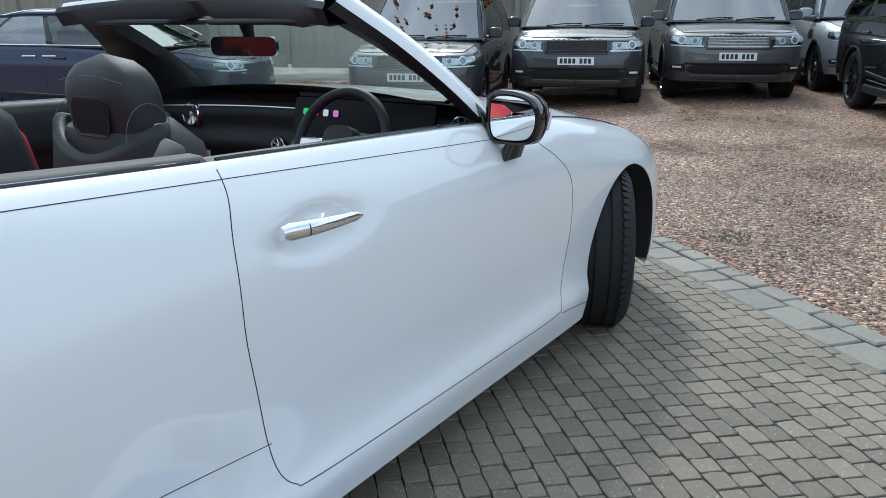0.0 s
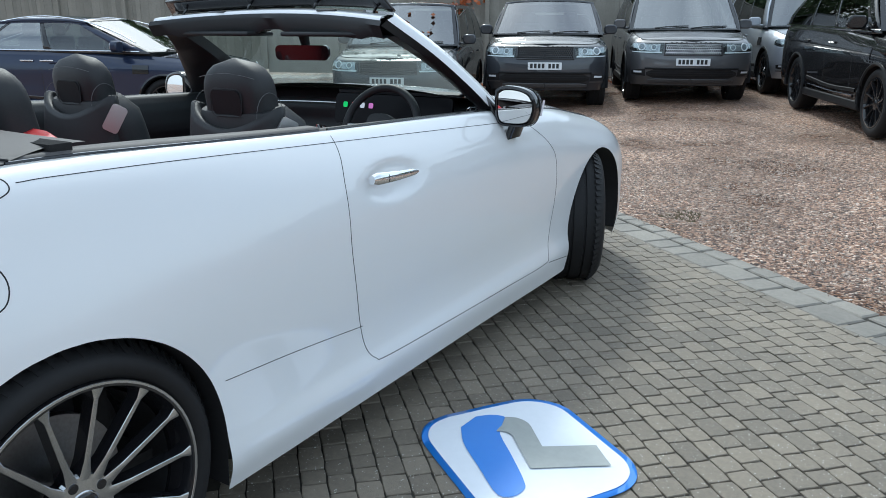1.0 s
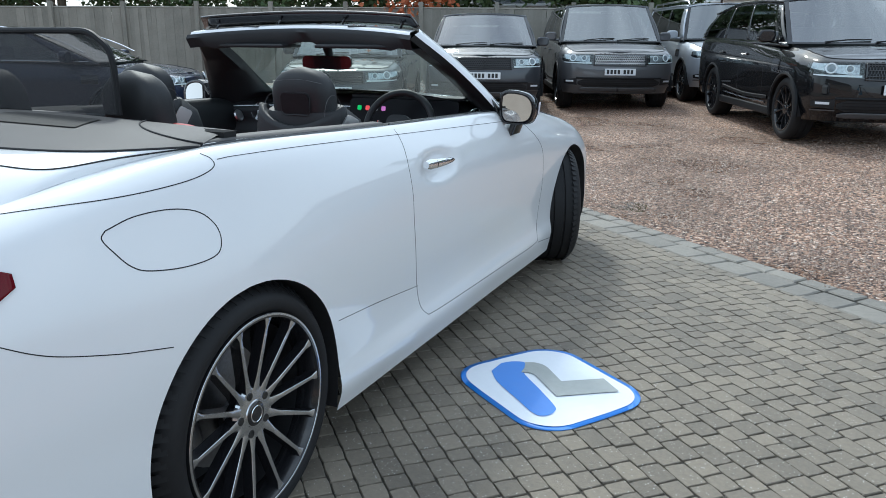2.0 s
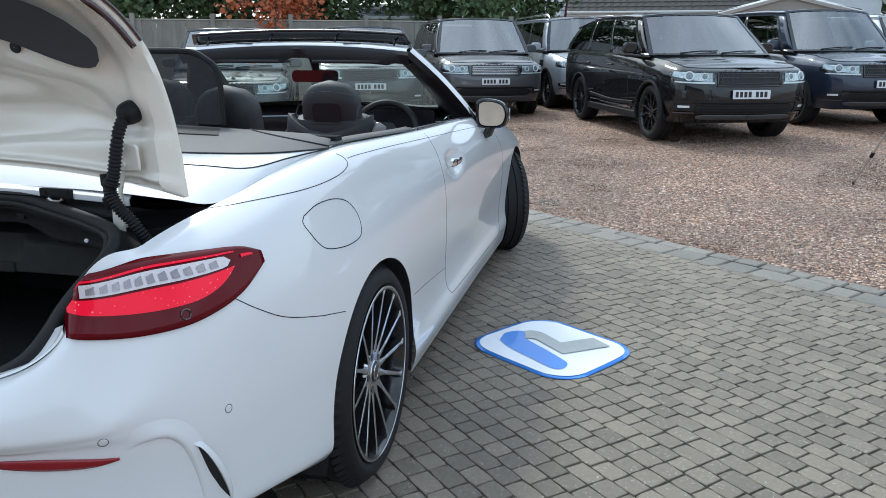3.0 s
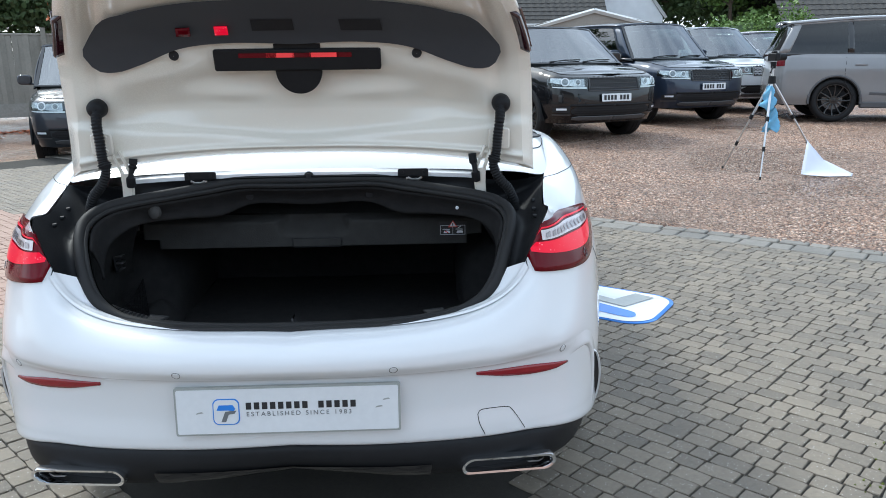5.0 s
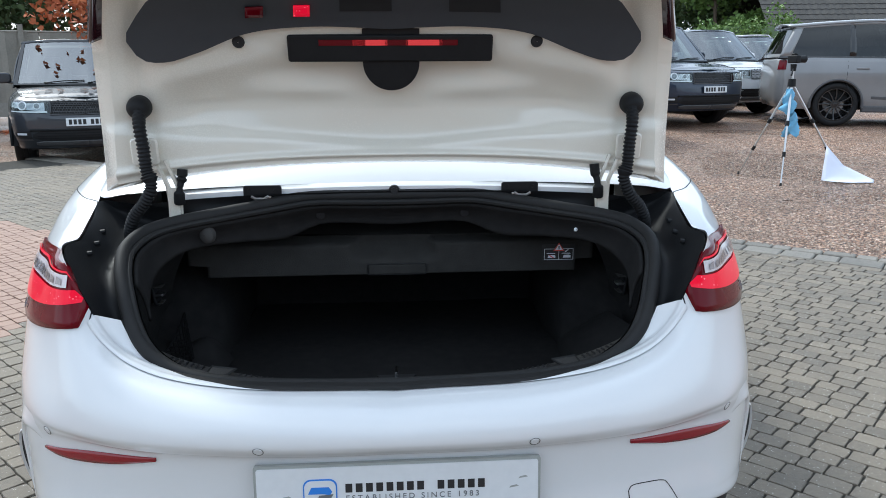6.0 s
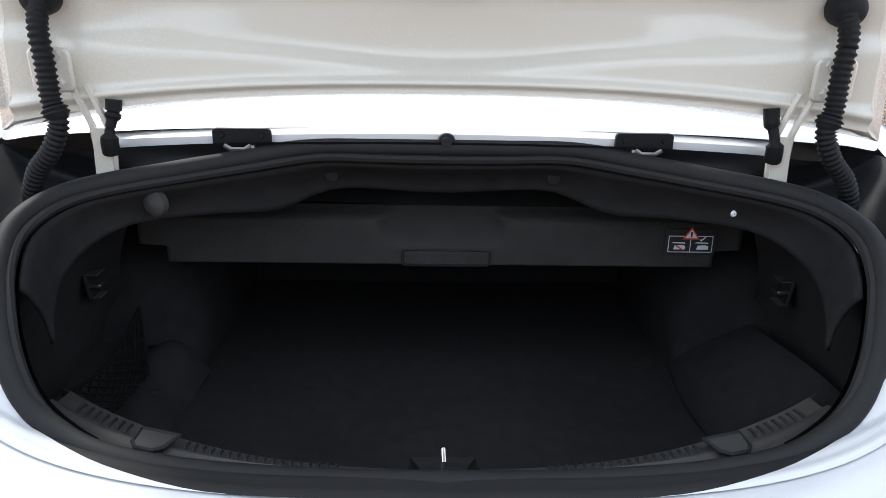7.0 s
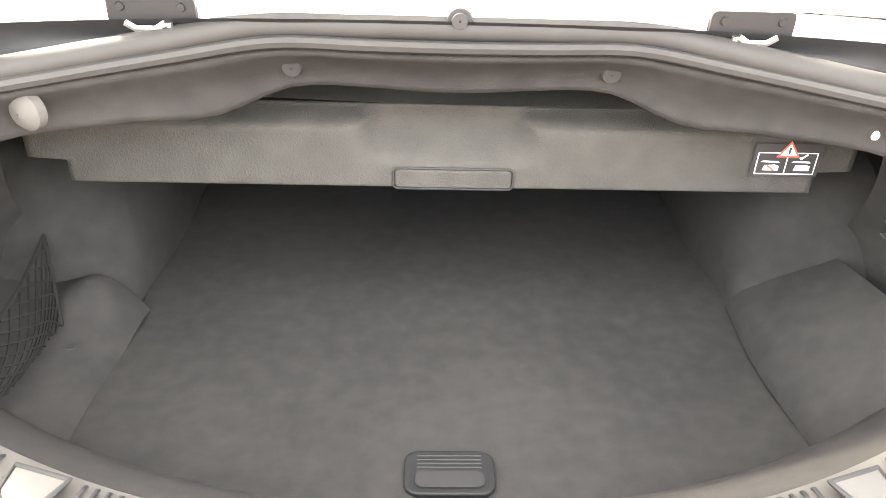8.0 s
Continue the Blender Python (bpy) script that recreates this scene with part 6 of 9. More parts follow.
# ---- deck, tonneau cover, wind deflector ----
E_PTS = [(0, -0.345, 1.062), (0.22, -0.338, 1.061), (0.42, -0.315, 1.059), (0.60, -0.280, 1.056), (0.70, -0.215, 1.052), (0.750, -0.10, 1.046), (0.766, 0.03, 1.037)]
edge = spline(E_PTS, 41)
Q_PTS = [(0, -0.535, 1.002), (0.2, -0.536, 1.001), (0.42, -0.543, 0.997), (0.60, -0.553, 0.988)] + [tuple(CS.level(5.25, 0)), tuple(CS.level(6.1, 0)), tuple(CS.level(7.12, 0))]
rim_q = spline(Q_PTS, 41)
bm = bm_new()
for sd in (1, -1):
    rows = []
    for q, (a, b) in enumerate(zip(rim_q, edge)):
        row = []
        for j in range(9):
            t = j / 8
            p = a.lerp(b, t)
            p.z += 0.020 * math.sin(math.pi * t) * (1 - (q / 40) ** 3)
            row.append(bm.verts.new((p.x * sd, p.y, p.z)))
        rows.append(row)
    for A, B in zip(rows, rows[1:]):
        for j in range(8):
            bm.faces.new((A[j], A[j + 1], B[j + 1], B[j]))
part("roof_cover_panel", bm, PAINT_WHITE, cab, angle=60)
for sd in (1, -1):
    bm = bm_new()
    tube(bm, [(p.x * sd, p.y, p.z + 0.0015) for p in edge], 0.003, 6)
    part("panel_gap", bm, GAP, cab)
    bm = bm_new()
    tube(bm, [(p.x * sd, p.y, p.z) for p in [a.lerp(b, 0.56) + Vector((0, 0, 0.0195 * (1 - (q / 40) ** 3))) for q, (a, b) in enumerate(zip(rim_q, edge))]], 0.0022, 6)
    part("panel_gap", bm, GAP, cab)
# cut line of the cover panel over the shoulder
seam([(-0.56, 0.966), (-0.48, 0.972), (-0.40, 0.974), (-0.30, 0.973), (-0.20, 0.974), (-0.10, 0.979), (-0.035, 0.988), (0.0, 1.000), (0.004, 1.016), (-0.012, 1.029)], 0.0035, c0=4.5, c1=8, n=60)


def tonneau_pt(u, v):
    """u along the edge from the middle to the side, v inwards to the cabin."""
    i = u * 40
    a = edge[min(40, int(i))].lerp(edge[min(40, int(i) + 1)], i - int(i))
    b = Vector((0.70 * min(1, u * 1.02), 0.16 + 0.10 * u ** 3, 1.085 - 0.035 * u ** 2))
    p = a.lerp(b, v)
    p.z += 0.018 * math.sin(math.pi * v) * (1 - u * 0.5)
    return p


bm = bm_new()
for sd in (1, -1):
    sheet(bm, lambda u, v: Vector((sd, 1, 1)) * tonneau_pt(u, v), 30, 12)
part("tonneau_cover", bm, TONNEAU, cab, "smooth dark grey tonneau cover", angle=70)
for sd in (1, -1):
    bm = bm_new()
    sheet(bm, lambda u, v: Vector((sd, 1, 1)) * tonneau_pt(0.10 + 0.38 * u, 0.45 + 0.35 * v) + Vector((0, 0, 0.003)), 10, 4)
    part("speaker_grille", bm, BLACK_PLASTIC, cab)
    bm = bm_new()
    tube(bm, [Vector((sd, 1, 1)) * tonneau_pt(0.62 + 0.38 * t * t, 1 - t * 0.9) + Vector((0, 0, 0.0015)) for t in [i / 16 for i in range(17)]], 0.0025, 5)
    part("cover_seam", bm, GAP, cab)
    # padded side of the cabin beside the seats
    bm = bm_new()

    def flank(u, v):
        y = 0.02 + 0.93 * u
        top = CS.level(7.05 + 1.88 * u, 0)
        xo = top.x - 0.006
        zz = top.z
        prof = [(0.0, -0.006), (-0.012, 0.010), (-0.05, 0.012), (-0.10, -0.010), (-0.12, -0.08), (-0.125, -0.45)]
        i = v * 5
        k = min(4, int(i))
        f = i - k
        dx = prof[k][0] + (prof[k + 1][0] - prof[k][0]) * f
        dz = prof[k][1] + (prof[k + 1][1] - prof[k][1]) * f
        bulge = 0.03 * math.exp(-((u - 0.55) / 0.3) ** 2) * (1 if dz > -0.02 else 0.3)
        return Vector((sd * (xo + dx - bulge * v), top.y, zz + dz))

    sheet(bm, flank, 30, 15)
    part("side_trim", bm, TONNEAU, cab, angle=60)
    bm = bm_new()

    def door_trim(u, v):
        y = 0.955 + 1.10 * u
        top = CS.level(8.93 + 1.45 * u, 0)
        prof = [(0.0, -0.004), (-0.02, 0.006), (-0.05, 0.0), (-0.075, -0.04), (-0.085, -0.16), (-0.06, -0.2), (-0.075, -0.55)]
        i = v * 6
        k = min(5, int(i))
        f = i - k
        return Vector((sd * (top.x - 0.004 + prof[k][0] + (prof[k + 1][0] - prof[k][0]) * f), y, top.z + prof[k][1] + (prof[k + 1][1] - prof[k][1]) * f))

    sheet(bm, door_trim, 24, 18)
    part("door_lining", bm, LEATHER, doors[sd], "black door lining", angle=60)
    bm = bm_new()
    tube(bm, [Vector((sd * (CS.level(8.95 + 1.4 * i / 20, 0).x - 0.002), 0.97 + 1.07 * i / 20, CS.level(8.95 + 1.4 * i / 20, 0).z + 0.003)) for i in range(21)], 0.0035, 6)
    part("window_seal", bm, GLOSS_BLACK, doors[sd])
    bm = bm_new()
    tube(bm, [Vector((sd * (CS.level(7.1 + 1.8 * i / 20, 0).x - 0.002), CS.level(7.1 + 1.8 * i / 20, 0).y, CS.level(7.1 + 1.8 * i / 20, 0).z + 0.002)) for i in range(21)], 0.004, 6)
    part("side_seal", bm, GLOSS_BLACK, cab)

wind = new("wind_deflector")
wind.parent = cab
wind["label"] = "black mesh wind deflector behind the rear seats"
frame_pts = []
for i in range(41):
    a = math.pi * i / 40
    frame_pts.append(Vector((-0.352 * (1 if math.cos(a) > 0 else -1) * abs(math.cos(a)) ** 0.22, 0.175, 1.085 + (0.215 + 0.018 * math.exp(-(math.cos(a) / 0.45) ** 4)) * abs(math.sin(a)) ** 0.30)))
bm = bm_new()
tube(bm, frame_pts, 0.0095, 8)
part("deflector_frame", bm, BLACK_PLASTIC, wind)
NET = bpy.data.materials.new("dark mesh net")
NET.use_nodes = True
nt = NET.node_tree
tr = nt.nodes.new("ShaderNodeBsdfTransparent")
mxs = nt.nodes.new("ShaderNodeMixShader")
mxs.inputs["Fac"].default_value = 0.84
nt.nodes["Principled BSDF"].inputs["Base Color"].default_value = (0.02, 0.02, 0.022, 1)
nt.nodes["Principled BSDF"].inputs["Roughness"].default_value = 0.8
nt.links.new(tr.outputs["BSDF"], mxs.inputs[1])
nt.links.new(nt.nodes["Principled BSDF"].outputs["BSDF"], mxs.inputs[2])
nt.links.new(mxs.outputs["Shader"], nt.nodes["Material Output"].inputs["Surface"])
bm = bm_new()
bm.faces.new([bm.verts.new(p) for p in frame_pts])
part("deflector_net", bm, NET, wind, smooth=False)

# ---- cabin: seats, dashboard, wheel ----
def soft_block(bm, m, w, d, h, r, seg=5, taper=0.0, bow=0.0, dome=False):
    """A cushion: rounded box by superellipse rings up its height."""
    n = 28
    rings = []
    for j in range(13):
        t = j / 12
        e = 2 * t - 1
        s = (1 - abs(e) ** 6) ** (1 / 3) * 0.25 + 0.75 if abs(e) < 1 else 0.70
        if dome and e > 0:
            s = max(0.08, (1 - e ** 2.6) ** 0.5)
        ring = []
        for i in range(n):
            a = 2 * math.pi * i / n
            ca, sa = math.cos(a), math.sin(a)
            x = (1 if ca > 0 else -1) * abs(ca) ** 0.55 * w / 2 * s * (1 - taper * t)
            y = (1 if sa > 0 else -1) * abs(sa) ** 0.6 * d / 2 * s
            ring.append(bm.verts.new(m @ Vector((x, y + bow * (1 - e * e), (t - 0.5) * h))))
        rings.append(ring)
    for A, B in zip(rings, rings[1:]):
        for i in range(n):
            bm.faces.new((A[i], A[(i + 1) % n], B[(i + 1) % n], B[i]))
    bm.faces.new(rings[0][::-1])
    bm.faces.new(rings[-1])
    return bm


STITCH = surf("grey stitching", (0.11, 0.11, 0.115), rough=0.7)


def front_seat(x, y):
    s = new("front_seat")
    s.parent = cab
    s.matrix_basis = Matrix.Translation((x, y, 0))
    s["label"] = "black leather seat with a red centre and a headrest"
    lean = pose(0, 0, 0, 12, 0, 0)
    bm = bm_new()
    soft_block(bm, Matrix.Translation((0, 0.06, 0.72)) @ lean, 0.50, 0.19, 0.66, 0.05, taper=0.12)
    back = part("backrest", bm, LEATHER, s)
    bm = bm_new()
    soft_block(bm, Matrix.Translation((0, 0.155, 0.72)) @ lean, 0.30, 0.05, 0.54, 0.04)
    part("backrest_centre", bm, RED_LEATHER, back, "red leather centre panel")
    # high collar round the headrest's foot
    bm = bm_new()

    def collar(u, v):
        a = math.pi * (u * 1.25 - 0.125)
        xx = -0.215 * math.cos(a)
        yy = -0.055 - 0.075 * math.sin(a)
        zt = 1.045 - 0.05 * math.sin(a) ** 2 + 0.012 * math.cos(2 * a)
        return Vector((xx * (1 - 0.10 * v), yy + 0.02 * v, 0.82 + (zt - 0.82) * v))

    sheet(bm, collar, 24, 8)
    part("seat_collar", bm, LEATHER, s, thick=0.030)
    bm = bm_new()
    soft_block(bm, Matrix.Translation((0, -0.015, 1.085)) @ pose(0, 0, 0, 8, 0, 0), 0.258, 0.125, 0.225, 0.05, taper=0.02, dome=True)
    head = part("headrest", bm, LEATHER, s)
    bm = bm_new()
    prism(bm, rounded(0.125, 0.080, 0.02, 5), Matrix.Translation((-0.0, -0.077, 1.062)) @ pose(0, 0, 0, 98, 0, 0), 0.003)
    part("headrest_vent", bm, BLACK_PLASTIC, head)
    bm = bm_new()
    tube(bm, [Vector((x2, -0.0795, z2)) for x2, z2 in [(px, 1.062 + pz) for px, pz in rounded(0.132, 0.086, 0.022, 5)]], 0.0016, 5, True)
    part("vent_frame", bm, LEATHER, head)
    bm = bm_new()
    tube(bm, [(-0.118 + 0.236 * i / 16, -0.071 - 0.004 * math.sin(math.pi * i / 16), 1.138 + 0.014 * math.sin(math.pi * i / 16)) for i in range(17)], 0.0009, 5)
    part("stitch_line", bm, STITCH, head)
    bm = bm_new()
    for sd in (1, -1):
        tube(bm, [(sd * (0.137 - 0.0), -0.03 + 0.06 * math.cos(math.pi * i / 12), 1.02 + 0.075 * math.sin(math.pi * i / 12)) for i in range(13)], 0.0009, 5)
    part("side_stitch", bm, STITCH, head)
    bm = bm_new()
    soft_block(bm, Matrix.Translation((0, 0.40, 0.44)), 0.50, 0.52, 0.17, 0.05)
    part("seat_cushion", bm, RED_LEATHER, s)
    bm = bm_new()
    prism(bm, rounded(0.055, 0.10, 0.012, 4), Matrix.Translation((0.212, -0.055, 0.975)) @ pose(0, 0, 0, 90, 0, 55) @ pose(0, 0, 0, 0, 0, -30), 0.010)
    part("belt_guide", bm, SATIN, s)
    return s


front_seat(0.400, 1.045)
front_seat(-0.400, 1.045)
for x in (-0.35, 0.35):
    bm = bm_new()
    soft_block(bm, Matrix.Translation((x * 0.90, 0.285, 1.100)) @ pose(0, 0, 0, 10, 0, 0), 0.225, 0.115, 0.215, 0.05, taper=0.02, dome=True)
    h = part("rear_headrest", bm, LEATHER, cab)
    bm = bm_new()
    soft_block(bm, Matrix.Translation((x, 0.34, 0.76)) @ pose(0, 0, 0, 16, 0, 0), 0.52, 0.16, 0.58, 0.05)
    part("rear_backrest", bm, RED_LEATHER, cab, "red leather rear backrest")
    bm = bm_new()
    for i in range(5):
        tube(bm, [(x - 0.17 + 0.34 * j / 8, 0.425 - 0.02 * i + 0.012, 0.60 + 0.08 * i) for j in range(9)], 0.004, 5)
    part("quilt_seams", bm, GAP, cab)
    bm = bm_new()
    soft_block(bm, Matrix.Translation((x, 0.62, 0.47)), 0.54, 0.46, 0.16, 0.05)
    part("rear_cushion", bm, RED_LEATHER, cab)
bm = bm_new()
box(bm, 0, 1.15, 0.30, 1.62, 2.3, 0.06)
part("cabin_floor", bm, CARPET, cab, smooth=False)
bm = bm_new()
box(bm, 0, 0.17, 0.72, 1.5, 0.05, 0.68)
part("cabin_bulkhead", bm, CARPET, cab, smooth=False)
bm = bm_new()
box(bm, 0, 1.25, 0.52, 0.22, 1.0, 0.34)
part("centre_console", bm, LEATHER, cab, bevel=0.04)

# dashboard
dash = new("dashboard")
dash.parent = cab
bm = bm_new()


def dash_pt(u, v):
    g = 2 * u - 1
    prof = [(2.30, 0.985), (2.18, 1.000), (2.05, 0.990), (1.97, 0.965), (1.945, 0.93), (1.96, 0.86), (1.93, 0.80), (1.97, 0.72), (2.05, 0.50)]
    i = v * 8
    k = min(7, int(i))
    f = i - k
    y = prof[k][0] + (prof[k + 1][0] - prof[k][0]) * f
    z = prof[k][1] + (prof[k + 1][1] - prof[k][1]) * f
    return Vector((0.80 * g, y + 0.09 + 0.10 * (1 - g * g) - 0.03, z - 0.02 * g * g))


sheet(bm, dash_pt, 30, 24)
part("dash_body", bm, LEATHER, dash, angle=60)
bm = bm_new()
for sd in (1, -1):
    tube(bm, [dash_pt(0.5 + sd * 0.48 * i / 20, 0.43) + Vector((0, -0.004, 0)) for i in range(21)], 0.003, 5)
part("dash_trim_line", bm, SATIN, dash)
bm = bm_new()
prism(bm, rounded(0.62, 0.135, 0.02, 4), Matrix.Translation((0.31, 2.035, 0.935)) @ pose(0, 0, 0, 78, 0, 0), 0.014)
slab = part("display_panel", bm, SCREEN, dash, "wide black display panel")
SCREENS = [((0.02, 0.55, 0.10, 1.0), 0.030, 0.020), ((0.85, 0.06, 0.06, 1.0), 0.078, 0.020), ((0.55, 0.55, 0.6, 1.0), 0.125, 0.020), ((0.55, 0.15, 0.45, 1.0), 0.172, 0.020),
           ((0.05, 0.12, 0.5, 1.0), 0.030, -0.022), ((0.75, 0.35, 0.05, 1.0), 0.078, -0.022), ((0.45, 0.1, 0.15, 1.0), 0.125, -0.022), ((0.7, 0.7, 0.75, 1.0), 0.172, -0.022)]
for i, (c, dx, dz) in enumerate(SCREENS):
    g = surf("screen icon glow", c[:3], rough=0.3, emit=(*c[:3], 0.5))
    bm = bm_new()
    prism(bm, rounded(0.024, 0.024, 0.006, 3), Matrix.Translation((0.03 + dx, 2.0205, 0.935 + dz)) @ pose(0, 0, 0, 78, 0, 0), 0.0012)
    part("screen_icon", bm, g, slab, smooth=False)
bm = bm_new()
prism(bm, rounded(0.66, 0.05, 0.02, 4), Matrix.Translation((0.31, 2.09, 1.008)) @ pose(0, 0, 0, 8, 0, 0), 0.012)
part("display_hood", bm, LEATHER, dash)


def vent(x, y, z, r=0.045, yaw=0):
    m = Matrix.Translation((x, y, z)) @ pose(0, 0, 0, 82, 0, yaw)
    bm = bm_new()
    lathe(bm, [(r * 0.86, -0.02), (r * 0.9, 0.008), (r * 0.96, 0.014), (r * 1.05, 0.010), (r * 1.08, -0.01)], m, 32)
    v = part("round_air_vent", bm, CHROME, dash, "round chrome air vent")
    bm = bm_new()
    lathe(bm, [(0.001, -0.012), (r * 0.9, -0.012)], m, 24)
    part("vent_back", bm, GAP, v)
    for i in range(9):
        a = 360 / 9 * i
        bm = bm_new()
        box(bm, r * 0.55, 0, 0.0, r * 0.72, 0.0035, 0.012, m @ pose(0, 0, 0, 0, 0, a) @ pose(0, 0, 0, 35, 0, 0))
        part("vent_blade", bm, SATIN, v, smooth=False)
    bm = bm_new()
    lathe(bm, [(0.001, 0.012), (r * 0.2, 0.010), (r * 0.25, -0.01)], m, 16)
    part("vent_hub", bm, SATIN, v)


vent(-0.613, 2.055, 0.902, 0.048)
vent(0.715, 2.04, 0.925, 0.048)
for x in (-0.10, 0.0, 0.10, 0.20):
    vent(x, 2.035, 0.812, 0.034)
bm = bm_new()
lathe(bm, [(0.001, 0.004), (0.030, 0.003), (0.034, -0.005)], Matrix.Translation((-0.70, 1.985, 0.885)) @ pose(0, 0, 0, 0, 70, 0) @ pose(0, 0, 0, 0, 0, 0), 24)
part("tweeter", bm, SATIN, dash)

# steering wheel
SW = Matrix.Translation((0.395, 1.815, 0.890)) @ pose(0, 0, 0, 68, 0, 0)
sw = new("steering_wheel")
sw.parent = cab
sw.matrix_basis = SW
bm = bm_new()
tube(bm, [(0.178 * math.cos(a), 0.172 * math.sin(a) - (0.012 if math.sin(a) < -0.8 else 0), 0) for a in [2 * math.pi * i / 48 for i in range(48)]], 0.0165, 10, True)
part("wheel_rim", bm, LEATHER, sw)
bm = bm_new()
soft_block(bm, Matrix.Translation((0, 0.0, 0.0)), 0.125, 0.115, 0.055, 0.02)
part("airbag_boss", bm, LEATHER, sw)
for sd in (1, -1):
    bm = bm_new()
    box(bm, sd * 0.115, -0.012, 0.004, 0.105, 0.045, 0.016)
    part("wheel_spoke", bm, SATIN, sw, bevel=0.006)
bm = bm_new()
box(bm, 0, -0.11, 0.0, 0.035, 0.12, 0.016)
part("lower_spoke", bm, GLOSS_BLACK, sw, bevel=0.006)
bm = bm_new()
cyl(bm, (0.395, 1.83, 0.885), (0.395, 2.08, 0.82), 0.045, 0.06, 16)
part("steering_column", bm, BLACK_PLASTIC, cab)
# interior mirror
bm = bm_new()
prism(bm, rounded(0.245, 0.062, 0.022, 5), Matrix.Translation((0.022, 1.790, 1.190)) @ pose(0, 0, 0, 95, 0, 16), 0.018)
im = part("interior_mirror", bm, GLOSS_BLACK, cab)
bm = bm_new()
prism(bm, rounded(0.232, 0.050, 0.018, 5), Matrix.Translation((0.022, 1.7885, 1.190)) @ pose(0, 0, 0, 95, 0, 16), 0.002)
part("mirror_glass", bm, MIRROR, im)
bm = bm_new()
cyl(bm, (0.02, 1.815, 1.20), (0.01, 1.80, 1.29), 0.016, 0.028, 12)
part("mirror_stalk", bm, BLACK_PLASTIC, im)
bm = bm_new()
cyl(bm, (0.735, 1.005, 0.985), (0.735, 1.005, 1.012), 0.005, 0.0045, 10)
part("lock_pin", bm, CHROME, doors[1])

# ---- boot lid ----
def lid_y(s):
    return ip(s, [(0, -0.585), (0.2, -0.590), (0.4, -0.607), (0.55, -0.637), (0.65, -0.665), (0.75, -0.705), (0.88, -0.785), (1, -0.87)])


def lid_z(s):
    return ip(s, [(0, 0.995), (0.2, 1.09), (0.4, 1.195), (0.55, 1.285), (0.65, 1.335), (0.75, 1.385), (0.88, 1.440), (1, 1.485)])


def lid_w(s):
    return ip(s, [(0, 0.655), (0.2, 0.650), (0.4, 0.644), (0.55, 0.634), (0.65, 0.622), (0.75, 0.600), (0.88, 0.560), (1, 0.500)])


def lid_pt(g, s, off=0.0, shrink=1.0):
    """A point of the lid; off: metres behind the inner face, towards the outer skin."""
    c = abs(g) ** 4
    s2 = s - 0.10 * c * s ** 3 + 0.12 * (1 - s) ** 3 * (1 - abs(g) ** 2.5)
    y, z = lid_y(s2), lid_z(s2)
    h = 0.01
    ty, tz = lid_y(min(1, s2 + h)) - lid_y(max(0, s2 - h)), lid_z(min(1, s2 + h)) - lid_z(max(0, s2 - h))
    ln = math.hypot(ty, tz)
    ny, nz = tz / ln, -ty / ln
    crown = 0.05 * (1 - g * g)
    return Vector((g * lid_w(s2) * shrink, y + ny * (off + crown * (0.4 + 0.6 * min(1, s * 3))), z + nz * (off + crown * 0.6 * s)))


lid = new("boot_lid")
lid.parent = cab
lid["label"] = "open white boot lid with black inner trim"
bm = bm_new()
sheet(bm, lambda u, v: lid_pt(2 * u - 1, v, 0.030), 44, 44)
part("lid_skin", bm, PAINT_WHITE, lid, angle=70)


def press(g, s):
    """Stamped relief of the inner panel."""
    a = abs(g)
    step = lambda x, w: 1 / (1 + math.exp(-x / w))
    v = 0.0
    # raised field between two swages, with a waist in its middle
    low = 0.17 + 0.12 * a ** 2 - 0.05 * math.exp(-(g / 0.3) ** 2)
    v += 0.020 * step(s - low, 0.012)
    v -= 0.014 * step(s - (0.50 + 0.05 * math.cos(3.0 * g)), 0.02) * step(0.82 - a, 0.02)
    # hollows above the hinges and channels down to the corners
    v += 0.018 * math.exp(-((s - 0.34) / 0.09) ** 2) * math.exp(-((a - 0.66) / 0.13) ** 2)
    v -= 0.016 * math.exp(-((s - 0.42) / 0.05) ** 2) * math.exp(-((a - 0.30) / 0.20) ** 2)
    v += 0.012 * math.exp(-((a - 0.90) / 0.035) ** 2)
    v -= 0.010 * math.exp(-((s - 0.055) / 0.02) ** 2)
    v += 0.006 * math.sin(5.5 * a + 14 * s) * math.exp(-((s - 0.42) / 0.16) ** 2)
    return v


bm = bm_new()
sheet(bm, lambda u, v: lid_pt((2 * u - 1) * 0.945, 0.03 + 0.94 * v, -0.016 + press((2 * u - 1), v)), 90, 90)
part("lid_inner_panel", bm, PAINT_INNER, lid, angle=80)
bm = bm_new()
loop_a, loop_b, loop_c = [], [], []
N = 44
path = [(-1 + 2 * i / N, 0.0) for i in range(N)] + [(1, i / N) for i in range(N)] + [(1 - 2 * i / N, 1.0) for i in range(N)] + [(-1, 1 - i / N) for i in range(N)]
for g, s in path:
    loop_a.append(bm.verts.new(lid_pt(g, s, 0.030)))
    loop_b.append(bm.verts.new(lid_pt(g * 0.997, 0.002 + 0.996 * s, 0.012)))
    loop_c.append(bm.verts.new(lid_pt(g * 0.945, 0.03 + 0.94 * s, -0.016 + press(g, s))))
for A, B in ((loop_a, loop_b), (loop_b, loop_c)):
    for i in range(len(A)):
        j = (i + 1) % len(A)
        bm.faces.new((A[i], A[j], B[j], B[i]))
part("lid_rim", bm, PAINT_INNER, lid, angle=80)


